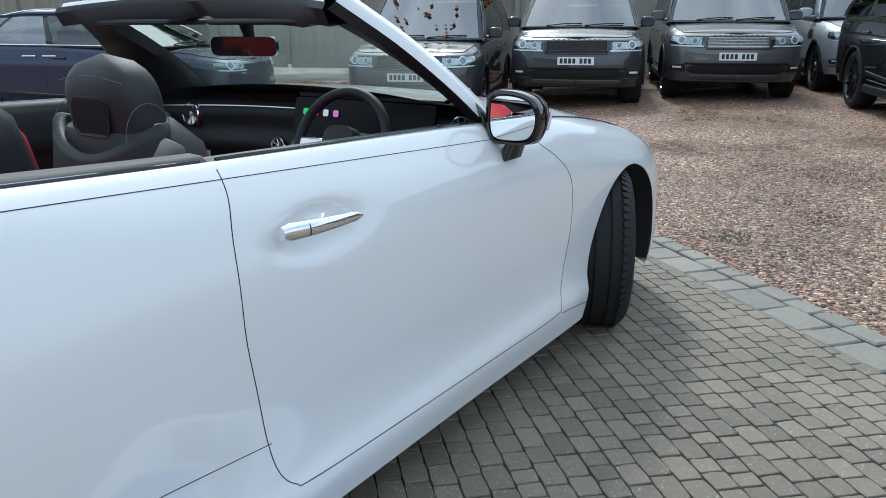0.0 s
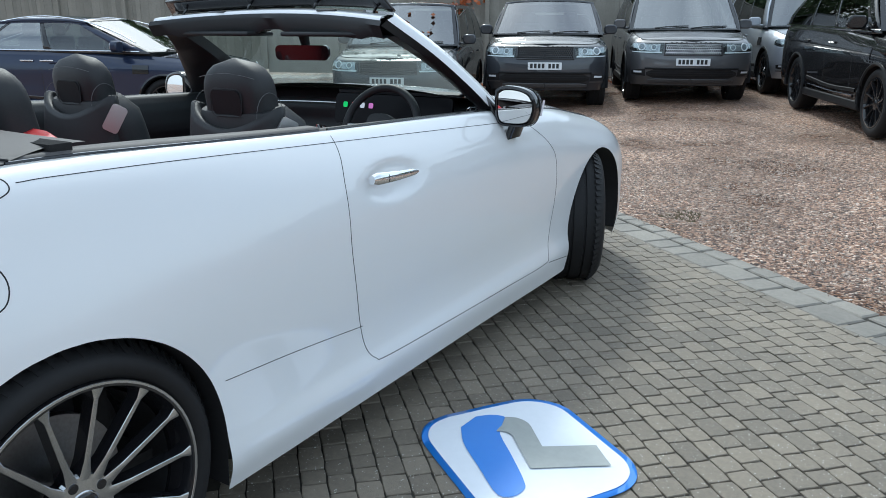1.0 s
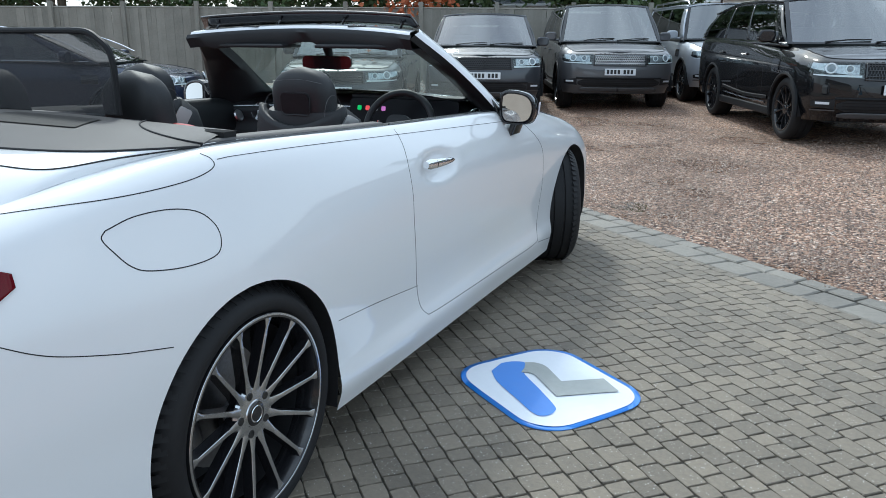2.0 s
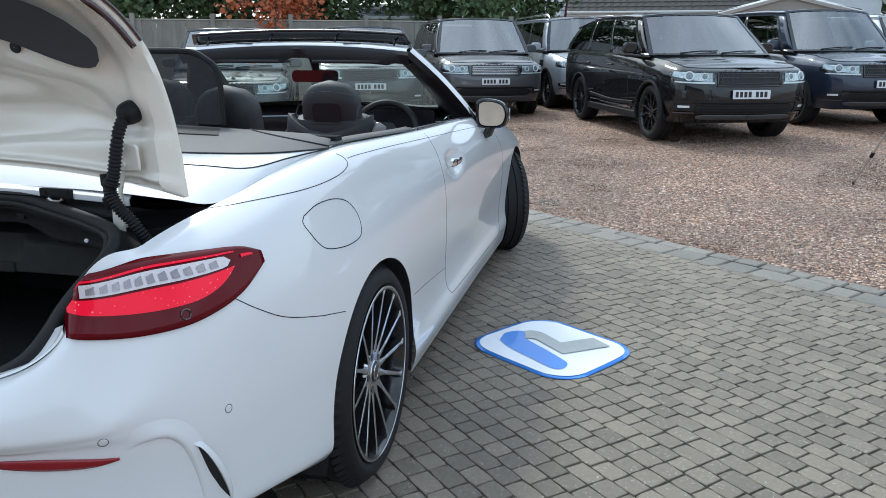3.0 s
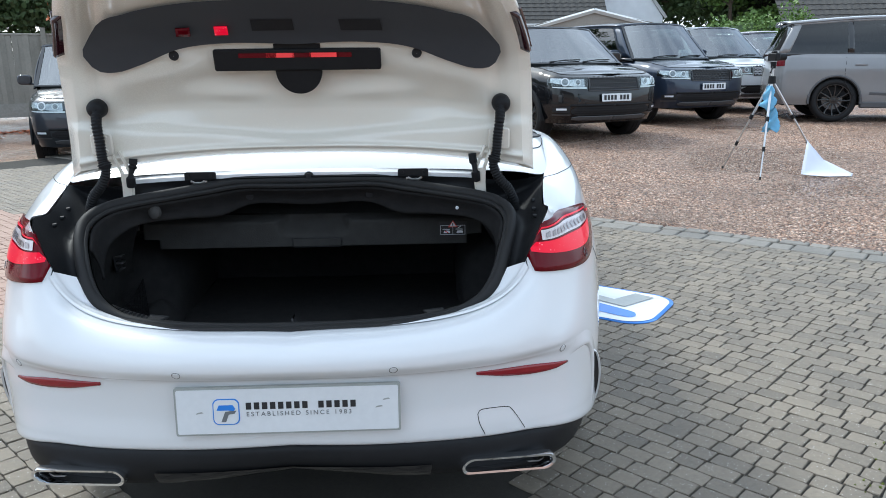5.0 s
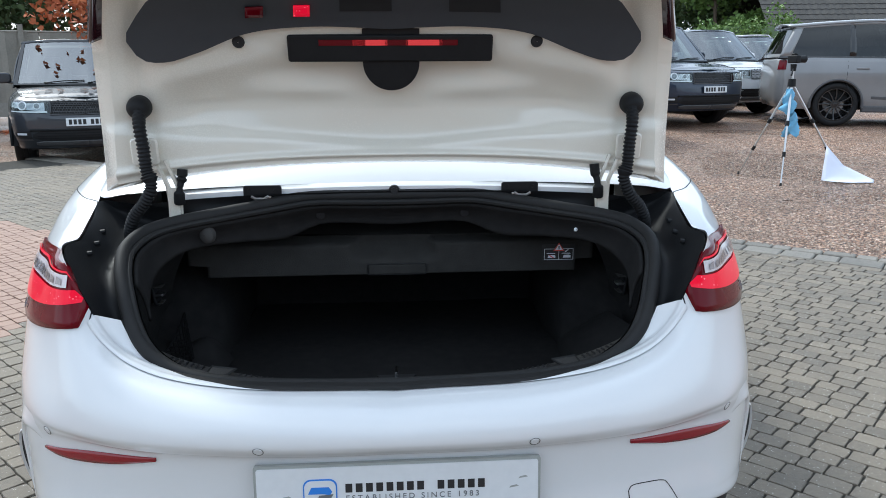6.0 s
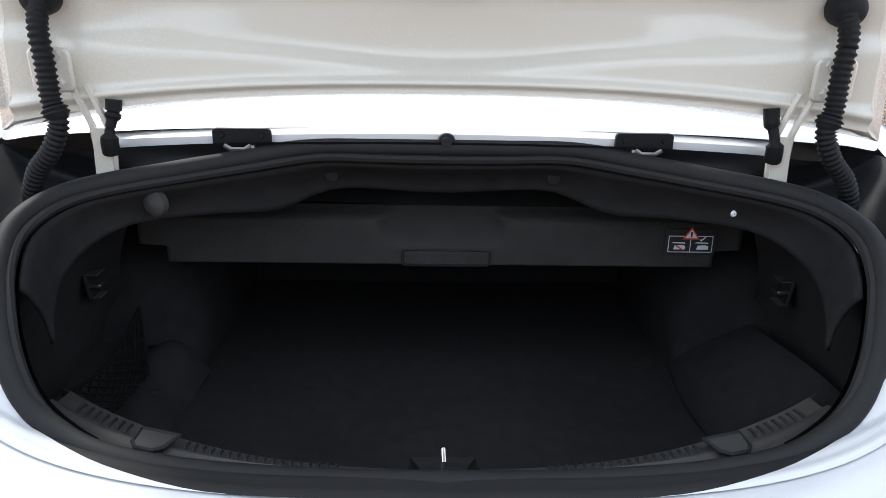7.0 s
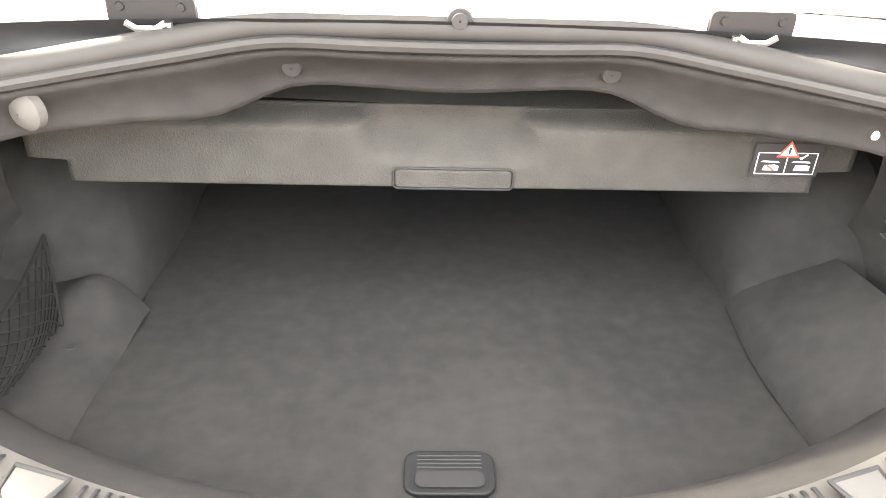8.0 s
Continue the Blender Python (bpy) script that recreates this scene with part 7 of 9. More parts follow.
def lid_sheet(name, mat, g0, g1, s_lo, s_hi, off, nu=40, nv=8, label="", thick=0.0, parent=None):
    bm = bm_new()
    sheet(bm, lambda u, v: lid_pt(g0 + (g1 - g0) * u, s_lo(g0 + (g1 - g0) * u) + (s_hi(g0 + (g1 - g0) * u) - s_lo(g0 + (g1 - g0) * u)) * v, off), nu, nv)
    return part(name, bm, mat, parent or lid, label, thick=thick)


TRIM = surf("slate grey lid trim", (0.040, 0.044, 0.052), (0.050, 0.054, 0.062), rough=0.6, bump=0.3, bump_scale=1500.0)
band = lid_sheet("lid_trim", TRIM, -0.875, 0.875,
                 lambda g: ip(abs(g), [(0, 0.675), (0.30, 0.685), (0.50, 0.66), (0.66, 0.585), (0.76, 0.555), (0.84, 0.585), (0.875, 0.66)]),
                 lambda g: ip(abs(g), [(0, 0.90), (0.5, 0.89), (0.70, 0.865), (0.82, 0.82), (0.875, 0.70)]), -0.020, 60, 10, "dark grey moulded trim")
for g0, mat, w in ((-0.46, LAMP_RED, 0.030), (-0.30, LAMP_LIT, 0.028)):
    lid_sheet("lid_light", mat, g0 - w, g0 + w, lambda g: 0.735, lambda g: 0.775, -0.024, 4, 3, thick=0.004, parent=band)
for g0 in (-0.08, 0.30):
    lid_sheet("grip_recess", GAP, g0 - 0.09, g0 + 0.09, lambda g: 0.745, lambda g: 0.80, -0.022, 4, 3, parent=band)
bm = bm_new()
prism(bm, rounded(0.445, 0.058, 0.006, 3), Matrix.Translation((0.003, -0.612, 1.316)) @ pose(0, 0, 0, 104, 0, 0), 0.026)
hl = part("brake_light_housing", bm, BLACK_PLASTIC, lid, bevel=0.004)
for x, w, mat in ((-0.105, 0.10, LAMP_RED), (-0.045, 0.075, LAMP_LIT), (0.012, 0.05, LAMP_RED), (0.072, 0.08, LAMP_LIT), (0.125, 0.04, LAMP_RED)):
    bm = bm_new()
    prism(bm, [(x - w / 2, -0.006), (x + w / 2, -0.006), (x + w / 2, 0.006), (x - w / 2, 0.006)], Matrix.Translation((0.003, -0.6395, 1.3225)) @ pose(0, 0, 0, 104, 0, 0), 0.0025)
    part("brake_light", bm, BRAKE_DIM if mat is LAMP_LIT else LAMP_RED, hl, smooth=False)
bm = bm_new()
disc = [(0.062 * math.cos(math.pi + math.pi * i / 24), 0.062 * math.sin(math.pi + math.pi * i / 24)) for i in range(25)] + [(0.062, 0.08), (-0.062, 0.08)]
prism(bm, disc, Matrix.Translation((0.003, -0.611, 1.283)) @ pose(0, 0, 0, 104, 0, 0), 0.012)
part("wiring_cover", bm, BLACK_PLASTIC, lid, smooth=False)
for sd in (1, -1):
    p = lid_pt(sd * 0.515, 0.625, -0.014)
    bm = bm_new()
    lathe(bm, [(0.001, 0.004), (0.011, 0.004), (0.0135, 0.0)], Matrix.Translation(p) @ pose(0, 0, 0, 104, 0, 0), 20)
    part("rubber_plug", bm, GAP, lid)
    # outer lamp in the lid's corner, seen edge-on
    bm = bm_new()
    sheet(bm, lambda u, v: lid_pt(sd * (0.93 + 0.075 * v), 0.66 + 0.22 * u, 0.034 - 0.03 * v + 0.0), 14, 4)
    part("lid_lamp", bm, LAMP_DARK, lid, "dark red lamp at the lid's edge", thick=0.012)
    bm = bm_new()
    tube(bm, [lid_pt(sd * 1.004, 0.66 + 0.22 * i / 14, 0.024) for i in range(15)], 0.0045, 6)
    part("lid_lamp_edge", bm, LAMP_DARK, lid)
    # gas strut hose, corrugated
    pts = spline([(sd * 0.552, -0.605, 1.188), (sd * 0.548, -0.632, 1.150), (sd * 0.541, -0.642, 1.10), (sd * 0.536, -0.650, 1.055), (sd * 0.528, -0.655, 1.022), (sd * 0.544, -0.655, 0.985), (sd * 0.570, -0.650, 0.955), (sd * 0.588, -0.640, 0.918), (sd * 0.592, -0.625, 0.89)], 181)
    bm = bm_new()
    tube(bm, pts, lambda i: 0.0130 + (0.0013 if i % 4 < 2 else -0.0013) + (0.004 if 74 < i < 84 else 0), 10)
    hose = part("corrugated_hose", bm, BLACK_PLASTIC, lid, "black corrugated hose", angle=80)
    bm = bm_new()
    lathe(bm, [(0.0005, 0.026), (0.010, 0.025), (0.018, 0.021), (0.024, 0.012), (0.026, 0.0), (0.026, -0.012)], Matrix.Translation((sd * 0.555, -0.600, 1.186)) @ pose(0, 0, 0, 100, 0, 0), 24)
    part("hose_boot", bm, BLACK_PLASTIC, hose)
    # white hinge bracket on the lid
    bm = bm_new()
    prism(bm, rounded(0.060, 0.062, 0.010, 4), Matrix.Translation((sd * 0.548, -0.608, 1.090)) @ pose(0, 0, 0, 95, 0, 0), 0.008)
    br = part("hinge_bracket", bm, PAINT_INNER, lid, bevel=0.004)
    for dx, dz in ((-0.015, 0.02), (-0.015, -0.018)):
        bm = bm_new()
        cyl(bm, (sd * (0.553 + dx), -0.614, 1.090 + dz), (sd * (0.553 + dx), -0.622, 1.090 + dz), 0.0085, 0.0075, 6)
        part("bracket_bolt", bm, PAINT_INNER, br, smooth=False)
    # hinge arm and its black pin
    bm = bm_new()
    for dx in (-0.011, 0.011):
        tube(bm, [(sd * 0.500 + dx, -0.585, 0.925), (sd * 0.496 + dx, -0.592, 0.965), (sd * 0.498 + dx, -0.596, 1.01), (sd * 0.520 + dx, -0.600, 1.07)], 0.0055, 6)
    prism(bm, [(-0.014, -0.05), (0.014, -0.05), (0.012, 0.03), (0.007, 0.045), (-0.007, 0.045), (-0.012, 0.03)], Matrix.Translation((sd * 0.498, -0.594, 0.962)) @ pose(0, 0, 0, 90, 0, 0), 0.006)
    part("hinge_arm", bm, PAINT_INNER, lid)
    bm = bm_new()
    tube(bm, spline([(sd * 0.485, -0.600, 0.972), (sd * 0.483, -0.606, 0.990), (sd * 0.480, -0.604, 1.010), (sd * 0.476, -0.598, 1.028), (sd * 0.474, -0.596, 1.048)], 17), lambda i: 0.0125 if i < 6 else (0.0075 if i < 11 else 0.0115), 12)
    part("hinge_pin", bm, BLACK_PLASTIC, lid)

# ---- boot opening ----
SEAL = [(0, -0.545, 0.973), (0.10, -0.545, 0.973), (0.20, -0.546, 0.972), (0.30, -0.566, 0.958), (0.40, -0.593, 0.944), (0.497, -0.634, 0.932), (0.545, -0.680, 0.921), (0.567, -0.738, 0.900), (0.560, -0.796, 0.868),
        (0.542, -0.842, 0.826), (0.524, -0.873, 0.782), (0.498, -0.898, 0.741), (0.46, -0.916, 0.711), (0.402, -0.934, 0.688), (0.30, -0.948, 0.675), (0.15, -0.957, 0.669), (0, -0.958, 0.667)]
seal = spline(SEAL, 92)
ring_pts = [Vector((p.x, p.y, p.z)) for p in seal] + [Vector((-p.x, p.y, p.z)) for p in seal[-2:0:-1]]
bm = bm_new()
tube(bm, ring_pts, 0.0145, 12, True)
sl = part("boot_seal", bm, SEAL_RUBBER, cab, "soft black rubber seal")
bm = bm_new()
cen = Vector((0, -0.75, 0.80))
tube(bm, [p + (cen - p).normalized() * 0.016 + Vector((0, -0.006, -0.004)) for p in ring_pts], 0.007, 8, True)
part("seal_lip", bm, SEAL_RUBBER, sl)
# black gutter between the seal and the body
gut_q = [Vector(p) for p in ((0, -0.560, 0.985), (0.15, -0.560, 0.984), (0.30, -0.565, 0.982), (0.46, -0.570, 0.975), (0.58, -0.570, 0.965))] + [CS.level(c, 0) + Vector((-0.004, 0, -0.004)) for c in (5.15, 4.7, 4.3, 3.9, 3.45, 3.05, 2.75, 2.5, 2.2, 1.7, 1.2, 0.7, 0.3, 0.0)]
gq = spline([tuple(p) for p in gut_q], 92)
split = max(i for i, q in enumerate(seal) if q.z > 0.775)
GUT_C = [9, 9, 9, 9, 9, 5.15, 4.7, 4.3, 3.9, 3.45, 3.05, 2.75, 2.5, 2.2, 1.7, 1.2, 0.7, 0.3, 0.0]
lip = {}
for i in range(split, 92):
    f = i / 91 * (len(GUT_C) - 1)
    k = min(len(GUT_C) - 2, int(f))
    c = GUT_C[k] + (GUT_C[k + 1] - GUT_C[k]) * (f - k)
    gq[i] = CS.at(c, 1.0) + Vector((0, 0, 0.0025))
    lip[i] = CS.level(c, 0) - CS.plan(c)[1] * 0.004 + Vector((0, 0, 0.004))


def rubber_reach(i):
    """How far over the edge the seal's rubber skirt reaches: little at the corners, all along the sill."""
    f = max(0.0, min(1.0, (i - split - 4) / (78.0 - split - 4)))
    return 0.12 + 0.88 * f * f * (3 - 2 * f)


def edge_return(nm, mt, i_lo, i_hi, sd, deep, part_of=lambda i: (0.0, 1.0)):
    """The strip between the seal and the body's edge, over the seal points i_lo to i_hi; part_of gives its share of the width."""
    bm = bm_new()
    rows = []
    for i in range(i_lo, i_hi + 1):
        row = []
        for j in range(11):
            t0, t1 = part_of(i)
            t = t0 + (t1 - t0) * j / 10
            p = seal[i].lerp(gq[i], t)
            dip = (deep if i > 22 else 0.011) * math.sin(math.pi * t)
            if i_lo:
                s = max(0.0, (t - 0.4) / 0.6)
                p = seal[i].lerp(lip[i], min(1.0, t / 0.4)).lerp(gq[i], s)
                dip = -0.003 * math.sin(math.pi * s) - 0.003 * abs(math.sin(2 * math.pi * s))
            row.append(bm.verts.new((p.x * sd, p.y + dip * 0.6, p.z - dip)))
        rows.append(row)
    for A, B in zip(rows, rows[1:]):
        for j in range(10):
            bm.faces.new((A[j], A[j + 1], B[j + 1], B[j]))
    part(nm, bm, mt, cab, angle=60)


for sd in (1, -1):
    edge_return("boot_gutter", BLACK_PLASTIC, 0, split, sd, 0.045)
    edge_return("seal_skirt", SEAL_RUBBER, split, 91, sd, 0.0, lambda i: (0.0, rubber_reach(i)))
    edge_return("boot_edge_return", PAINT_WHITE, split, 78, sd, 0.0, lambda i: (min(0.995, rubber_reach(i)), 1.0))
# white flange of the deck over the seal, with its fittings
bm = bm_new()
sheet(bm, lambda u, v: Vector(((2 * u - 1) * 0.50, -0.533 - 0.012 * (2 * u - 1) ** 2 - 0.014 * min(1.0, v * 4), 1.0035 - 0.012 * (2 * u - 1) ** 2 - 0.034 * v)), 30, 4)
part("deck_flange", bm, PAINT_WHITE, cab, thick=0.006)
bm = bm_new()
lathe(bm, [(0.001, 0.010), (0.008, 0.010), (0.009, 0.006), (0.0125, 0.006), (0.0135, 0.0)], Matrix.Translation((0.004, -0.550, 0.985)) @ pose(0, 0, 0, 90, 0, 0), 20)
part("rubber_stop", bm, GAP, cab)
for sd in (1, -1):
    bm = bm_new()
    prism(bm, rounded(0.088, 0.034, 0.006, 3), Matrix.Translation((sd * 0.305, -0.551, 0.985)) @ pose(0, 0, 0, 92, 0, 0), 0.007)
    bx = part("latch_plate", bm, BLACK_PLASTIC, cab, smooth=False)
    bm = bm_new()
    tube(bm, [(sd * (0.290 + 0.010 * i), -0.566, 0.972 + (0.006 if i in (0, 4) else 0)) for i in range(5)], 0.0035, 6)
    cyl(bm, (sd * 0.288, -0.563, 0.978), (sd * 0.288, -0.563, 0.966), 0.004, None, 8)
    part("latch_link", bm, SATIN, bx)
    for dx in (-0.03, 0.03):
        bm = bm_new()
        cyl(bm, (sd * 0.305 + dx, -0.558, 0.992), (sd * 0.305 + dx, -0.5605, 0.992), 0.005, 0.004, 8)
        part("screw", bm, BLACK_PLASTIC, bx)
    for c in (4.55, 4.2, 3.8):
        p = CS.level(c, 0)
        bm = bm_new()
        cyl(bm, (sd * (p.x - 0.022), p.y, p.z - 0.030), (sd * (p.x - 0.032), p.y, p.z - 0.028), 0.006, 0.005, 8)
        part("gutter_clip", bm, BLACK_PLASTIC, cab)

# ---- boot interior ----
boot = new("boot_lining")
boot.parent = cab
boot["label"] = "dark carpeted boot interior"
FLOOR_Z = 0.50
inner = [p + (cen - p).normalized() * 0.022 + Vector((0, 0.004, -0.004)) for p in seal]


for sd in (1, -1):
    # side wall from the seal outwards, down to the ledge
    def side_wall(u, v):
        k = 26 + u * 46
        i = min(90, int(k))
        a = inner[i].lerp(inner[i + 1], k - i)
        b = Vector((0.615, -0.28 - 0.46 * u, 0.535))
        p = a.lerp(b, v)
        p.x += 0.036 * math.sin(math.pi * v) + 0.010 * math.sin(math.pi * min(1, v * 2.2)) * math.sin(5 * u)
        return Vector((sd * p.x, p.y, p.z))
    bm = bm_new()
    sheet(bm, side_wall, 34, 16)
    part("side_lining", bm, CARPET, boot, angle=70)
for sd in (1, -1):
    bm = bm_new()

    def wheel_box(u, v):
        """Bulge over the rear wheel."""
        y = -0.50 + 0.62 * u
        prof = [(0.455, 0.500), (0.452, 0.60), (0.470, 0.68), (0.53, 0.735), (0.62, 0.75)]
        i = v * 4
        k = min(3, int(i))
        f = i - k
        x = prof[k][0] + (prof[k + 1][0] - prof[k][0]) * f
        z = prof[k][1] + (prof[k + 1][1] - prof[k][1]) * f
        s = 1 / (1 + math.exp(-(u - 0.16) * 34))
        return Vector((sd * (x + (1 - s) * (0.62 - x) * min(1, v * 4 + 0.1) + 0.012 * math.sin(9 * u) * 0.4), y, FLOOR_Z + (z - FLOOR_Z) * (0.25 + 0.75 * s)))

    sheet(bm, wheel_box, 44, 20)
    part("wheel_box", bm, CARPET, boot, angle=70)
    bm = bm_new()
    if sd > 0:
        ledge = lambda u, v: Vector((0.448 + 0.13 * u ** 1.5 + 0.006 * math.sin(7 * v), -0.80 + 0.43 * v, FLOOR_Z + 0.004 + 0.15 * u ** 0.9 * (1 - 0.3 * v ** 3)))
    else:
        ledge = lambda u, v: Vector((-0.442 - 0.18 * u - 0.010 * math.sin(4 * v), -0.80 + 0.40 * v, FLOOR_Z + 0.002 + 0.030 * (1 - math.exp(-u * 9)) + 0.055 * u ** 2 + 0.045 * math.exp(-((v - 0.93) / 0.13) ** 2) * math.exp(-((u - 0.32) / 0.25) ** 2)))
    sheet(bm, ledge, 24, 24)
    part("side_ledge", bm, CARPET, boot, angle=80)
    bm = bm_new()
    lathe(bm, [(0.001, 0.003), (0.010, 0.003), (0.012, 0.0)], Matrix.Translation((sd * 0.500, -0.520, 0.534 if sd < 0 else 0.560)) @ pose(0, 0, 0, 0, -50 if sd > 0 else 12, 0), 14)
    part("carpet_clip", bm, GAP, boot)
    bm = bm_new()
    soft_block(bm, Matrix.Translation((sd * 0.590, -0.500, 0.725)) @ pose(0, 0, 0, 0, 8 * sd, 0), 0.010, 0.045, 0.055, 0.01)
    hk = part("bag_hook", bm, BLACK_PLASTIC, boot)
    bm = bm_new()
    box(bm, sd * 0.579, -0.504, 0.728, 0.022, 0.030, 0.007)
    part("hook_tab", bm, SATIN, hk, bevel=0.002)
    for dz in (-0.021, 0.020):
        bm = bm_new()
        box(bm, sd * 0.583, -0.504, 0.728 + dz, 0.024, 0.032, 0.0018)
        part("hook_edge", bm, GREY_FELT, hk)
bm = bm_new()
sheet(bm, lambda u, v: Vector(((2 * u - 1) * (0.458 + 0.0 * v), -0.78 + 0.90 * v, FLOOR_Z + 0.004 * noise.noise(Vector((u * 5, v * 5, 0))))), 30, 30)
part("boot_floor", bm, CARPET, boot, "flat black carpet floor")
bm = bm_new()
sheet(bm, lambda u, v: Vector(((2 * u - 1) * 0.64, 0.10, FLOOR_Z - 0.02 + 0.52 * v)), 4, 4)
part("boot_front_wall", bm, CARPET, boot)
RIB = surf("ribbed sill plastic", (0.033, 0.032, 0.031), (0.045, 0.044, 0.042), rough=0.5, bump=0.3, bump_scale=1500.0)


def sill_pt(x, v):
    """The sill trim at x: v = 0 at the seal, 1 at its inner edge."""
    a = abs(x)
    i = 91.0
    lo, hi = 46.0, 91.0
    for _ in range(18):
        i = 0.5 * (lo + hi)
        q = seal[int(i)].lerp(seal[min(91, int(i) + 1)], i - int(i))
        if q.x > a:
            lo = i
        else:
            hi = i
    ys, zs = q.y + 0.012, q.z - 0.006
    yi = ip(a, [(0, -0.917), (0.12, -0.910), (0.22, -0.895), (0.32, -0.868), (0.40, -0.838), (0.48, -0.802), (0.53, -0.775)])
    zi = ip(a, [(0, 0.648), (0.3, 0.655), (0.45, 0.672), (0.53, 0.690)])
    t = v
    rise = 0.006 * (1 - abs(2 * t - 1)) + 0.006 * (1 / (1 + math.exp(-(t - 0.45) * 30)))
    return Vector((x, ys + (yi - ys) * t, zs + (zi - zs) * min(1.0, t * 1.6) + rise))


for sd in (1, -1):
    bm = bm_new()
    sheet(bm, lambda u, v: sill_pt(sd * 0.497 * u, v), 60, 20)
    st = part("sill_trim", bm, RIB, boot, "grey plastic sill trim with slots")
    for x0, x1, n in ((0.128, 0.316, 18), (0.396, 0.466, 7)):
        for i in range(n):
            x = x0 + (x1 - x0) * i / (n - 1)
            a, b = sill_pt(sd * x, 0.60), sill_pt(sd * x, 0.90)
            bm = bm_new()
            tube(bm, [a + (b - a) * t + Vector((0, 0, 0.0022 - 0.0030 * (t in (0, 1)))) for t in (0, 0.15, 0.5, 0.85, 1)], 0.0021, 6)
            part("sill_slot", bm, GAP, st)
    p = sill_pt(sd * 0.355, 0.56)
    pm = Matrix.Translation(p + Vector((0, 0, 0.001))) @ pose(0, 0, 0, 4, 0, 18 * sd)
    pad = [(-0.027, 0.016), (0.027, 0.016), (0.022, -0.010), (0.012, -0.019), (-0.012, -0.019), (-0.022, -0.010)]
    bm = bm_new()
    prism(bm, pad, pm, 0.0045)
    pd = part("step_pad", bm, RIB, boot, bevel=0.002)
    bm = bm_new()
    tube(bm, [pm @ Vector((x, y, 0.004)) for x, y in pad], 0.0028, 6, True)
    part("pad_rim", bm, SEAL_RUBBER, pd)
bm = bm_new()


def rear_wall(u, v):
    g = 2 * u - 1
    a = sill_pt(g * 0.52, 0.97) + Vector((0, 0, -0.002))
    b = Vector((a.x * 0.97, a.y + 0.125, FLOOR_Z))
    p = a.lerp(b, v)
    p.y += 0.03 * math.sin(math.pi * v)
    return p


sheet(bm, rear_wall, 40, 10)
part("boot_rear_wall", bm, CARPET, boot, angle=70)
bm = bm_new()
prism(bm, [(-0.040, 0.018), (0.040, 0.018), (0.030, 0.0), (0.022, -0.03), (-0.022, -0.03), (-0.030, 0.0)], Matrix.Translation((0, -0.922, 0.655)), 0.010)
lk = part("lock_plate", bm, BLACK_PLASTIC, boot, smooth=False)
bm = bm_new()
tube(bm, [(0, -0.946, 0.660), (0, -0.944, 0.686), (0, -0.924, 0.688), (0, -0.914, 0.662)], 0.0036, 8)
part("striker", bm, CHROME, lk, "bright metal striker")
# floor handle
bm = bm_new()
prism(bm, rounded(0.106, 0.066, 0.018, 5), Matrix.Translation((0.005, -0.714, FLOOR_Z + 0.001)), 0.007)
fh = part("floor_handle", bm, BLACK_PLASTIC, boot, bevel=0.002)
bm = bm_new()
prism(bm, rounded(0.080, 0.024, 0.010, 5), Matrix.Translation((0.005, -0.728, FLOOR_Z + 0.0085)), 0.003)
part("handle_recess", bm, GAP, fh, smooth=False)
for i in range(4):
    bm = bm_new()
    tube(bm, [(-0.033, -0.690 - 0.006 * i, FLOOR_Z + 0.0085), (0.043, -0.690 - 0.006 * i, FLOOR_Z + 0.0085)], 0.0012, 5)
    part("handle_rib", bm, GAP, fh)
# divider that hangs across the boot
divider = new("roof_box_divider")
divider.parent = cab
divider["label"] = "dark grey folding divider with a warning label"


def div_pt(x, z):
    a = abs(x)
    st = lambda q, w: 1 / (1 + math.exp(-q / w))
    panel = st(a - 0.098 + 0.12 * max(0.0, z - 0.825), 0.006)
    edge_z = st(z - 0.842, 0.003)
    slope = max(0.0, min(1.0, (z - 0.782) / 0.055))
    return Vector((x, -0.474 + 0.042 * slope * slope * (3 - 2 * slope) * (1 - panel) + 0.05 * edge_z * panel, z - 0.002 * edge_z))


bm = bm_new()
sheet(bm, lambda u, v: div_pt((2 * u - 1) * (0.467 + (0.046 if v > 0.32 else 0.0)), 0.757 + 0.095 * v), 120, 36)
part("divider_face", bm, LINER, divider, angle=60, thick=0.008)
bm = bm_new()
sheet(bm, lambda u, v: Vector(((2 * u - 1) * 0.50, -0.43 + 0.30 * v, 0.852 + 0.03 * v + 0.004 * math.sin(8 * u))), 20, 6)
part("divider_top", bm, LINER, divider)
bm = bm_new()
prism(bm, rounded(0.146, 0.024, 0.005, 4), Matrix.Translation((0.008, -0.4745, 0.770)) @ pose(0, 0, 0, 90, 0, 0), 0.005)
hd = part("divider_handle", bm, LINER, divider, bevel=0.002)
bm = bm_new()
tube(bm, [Vector((0.008 + x, -0.4765, 0.770 + z)) for x, z in rounded(0.150, 0.028, 0.006, 4)], 0.0014, 5, True)
part("handle_gap", bm, GAP, hd)
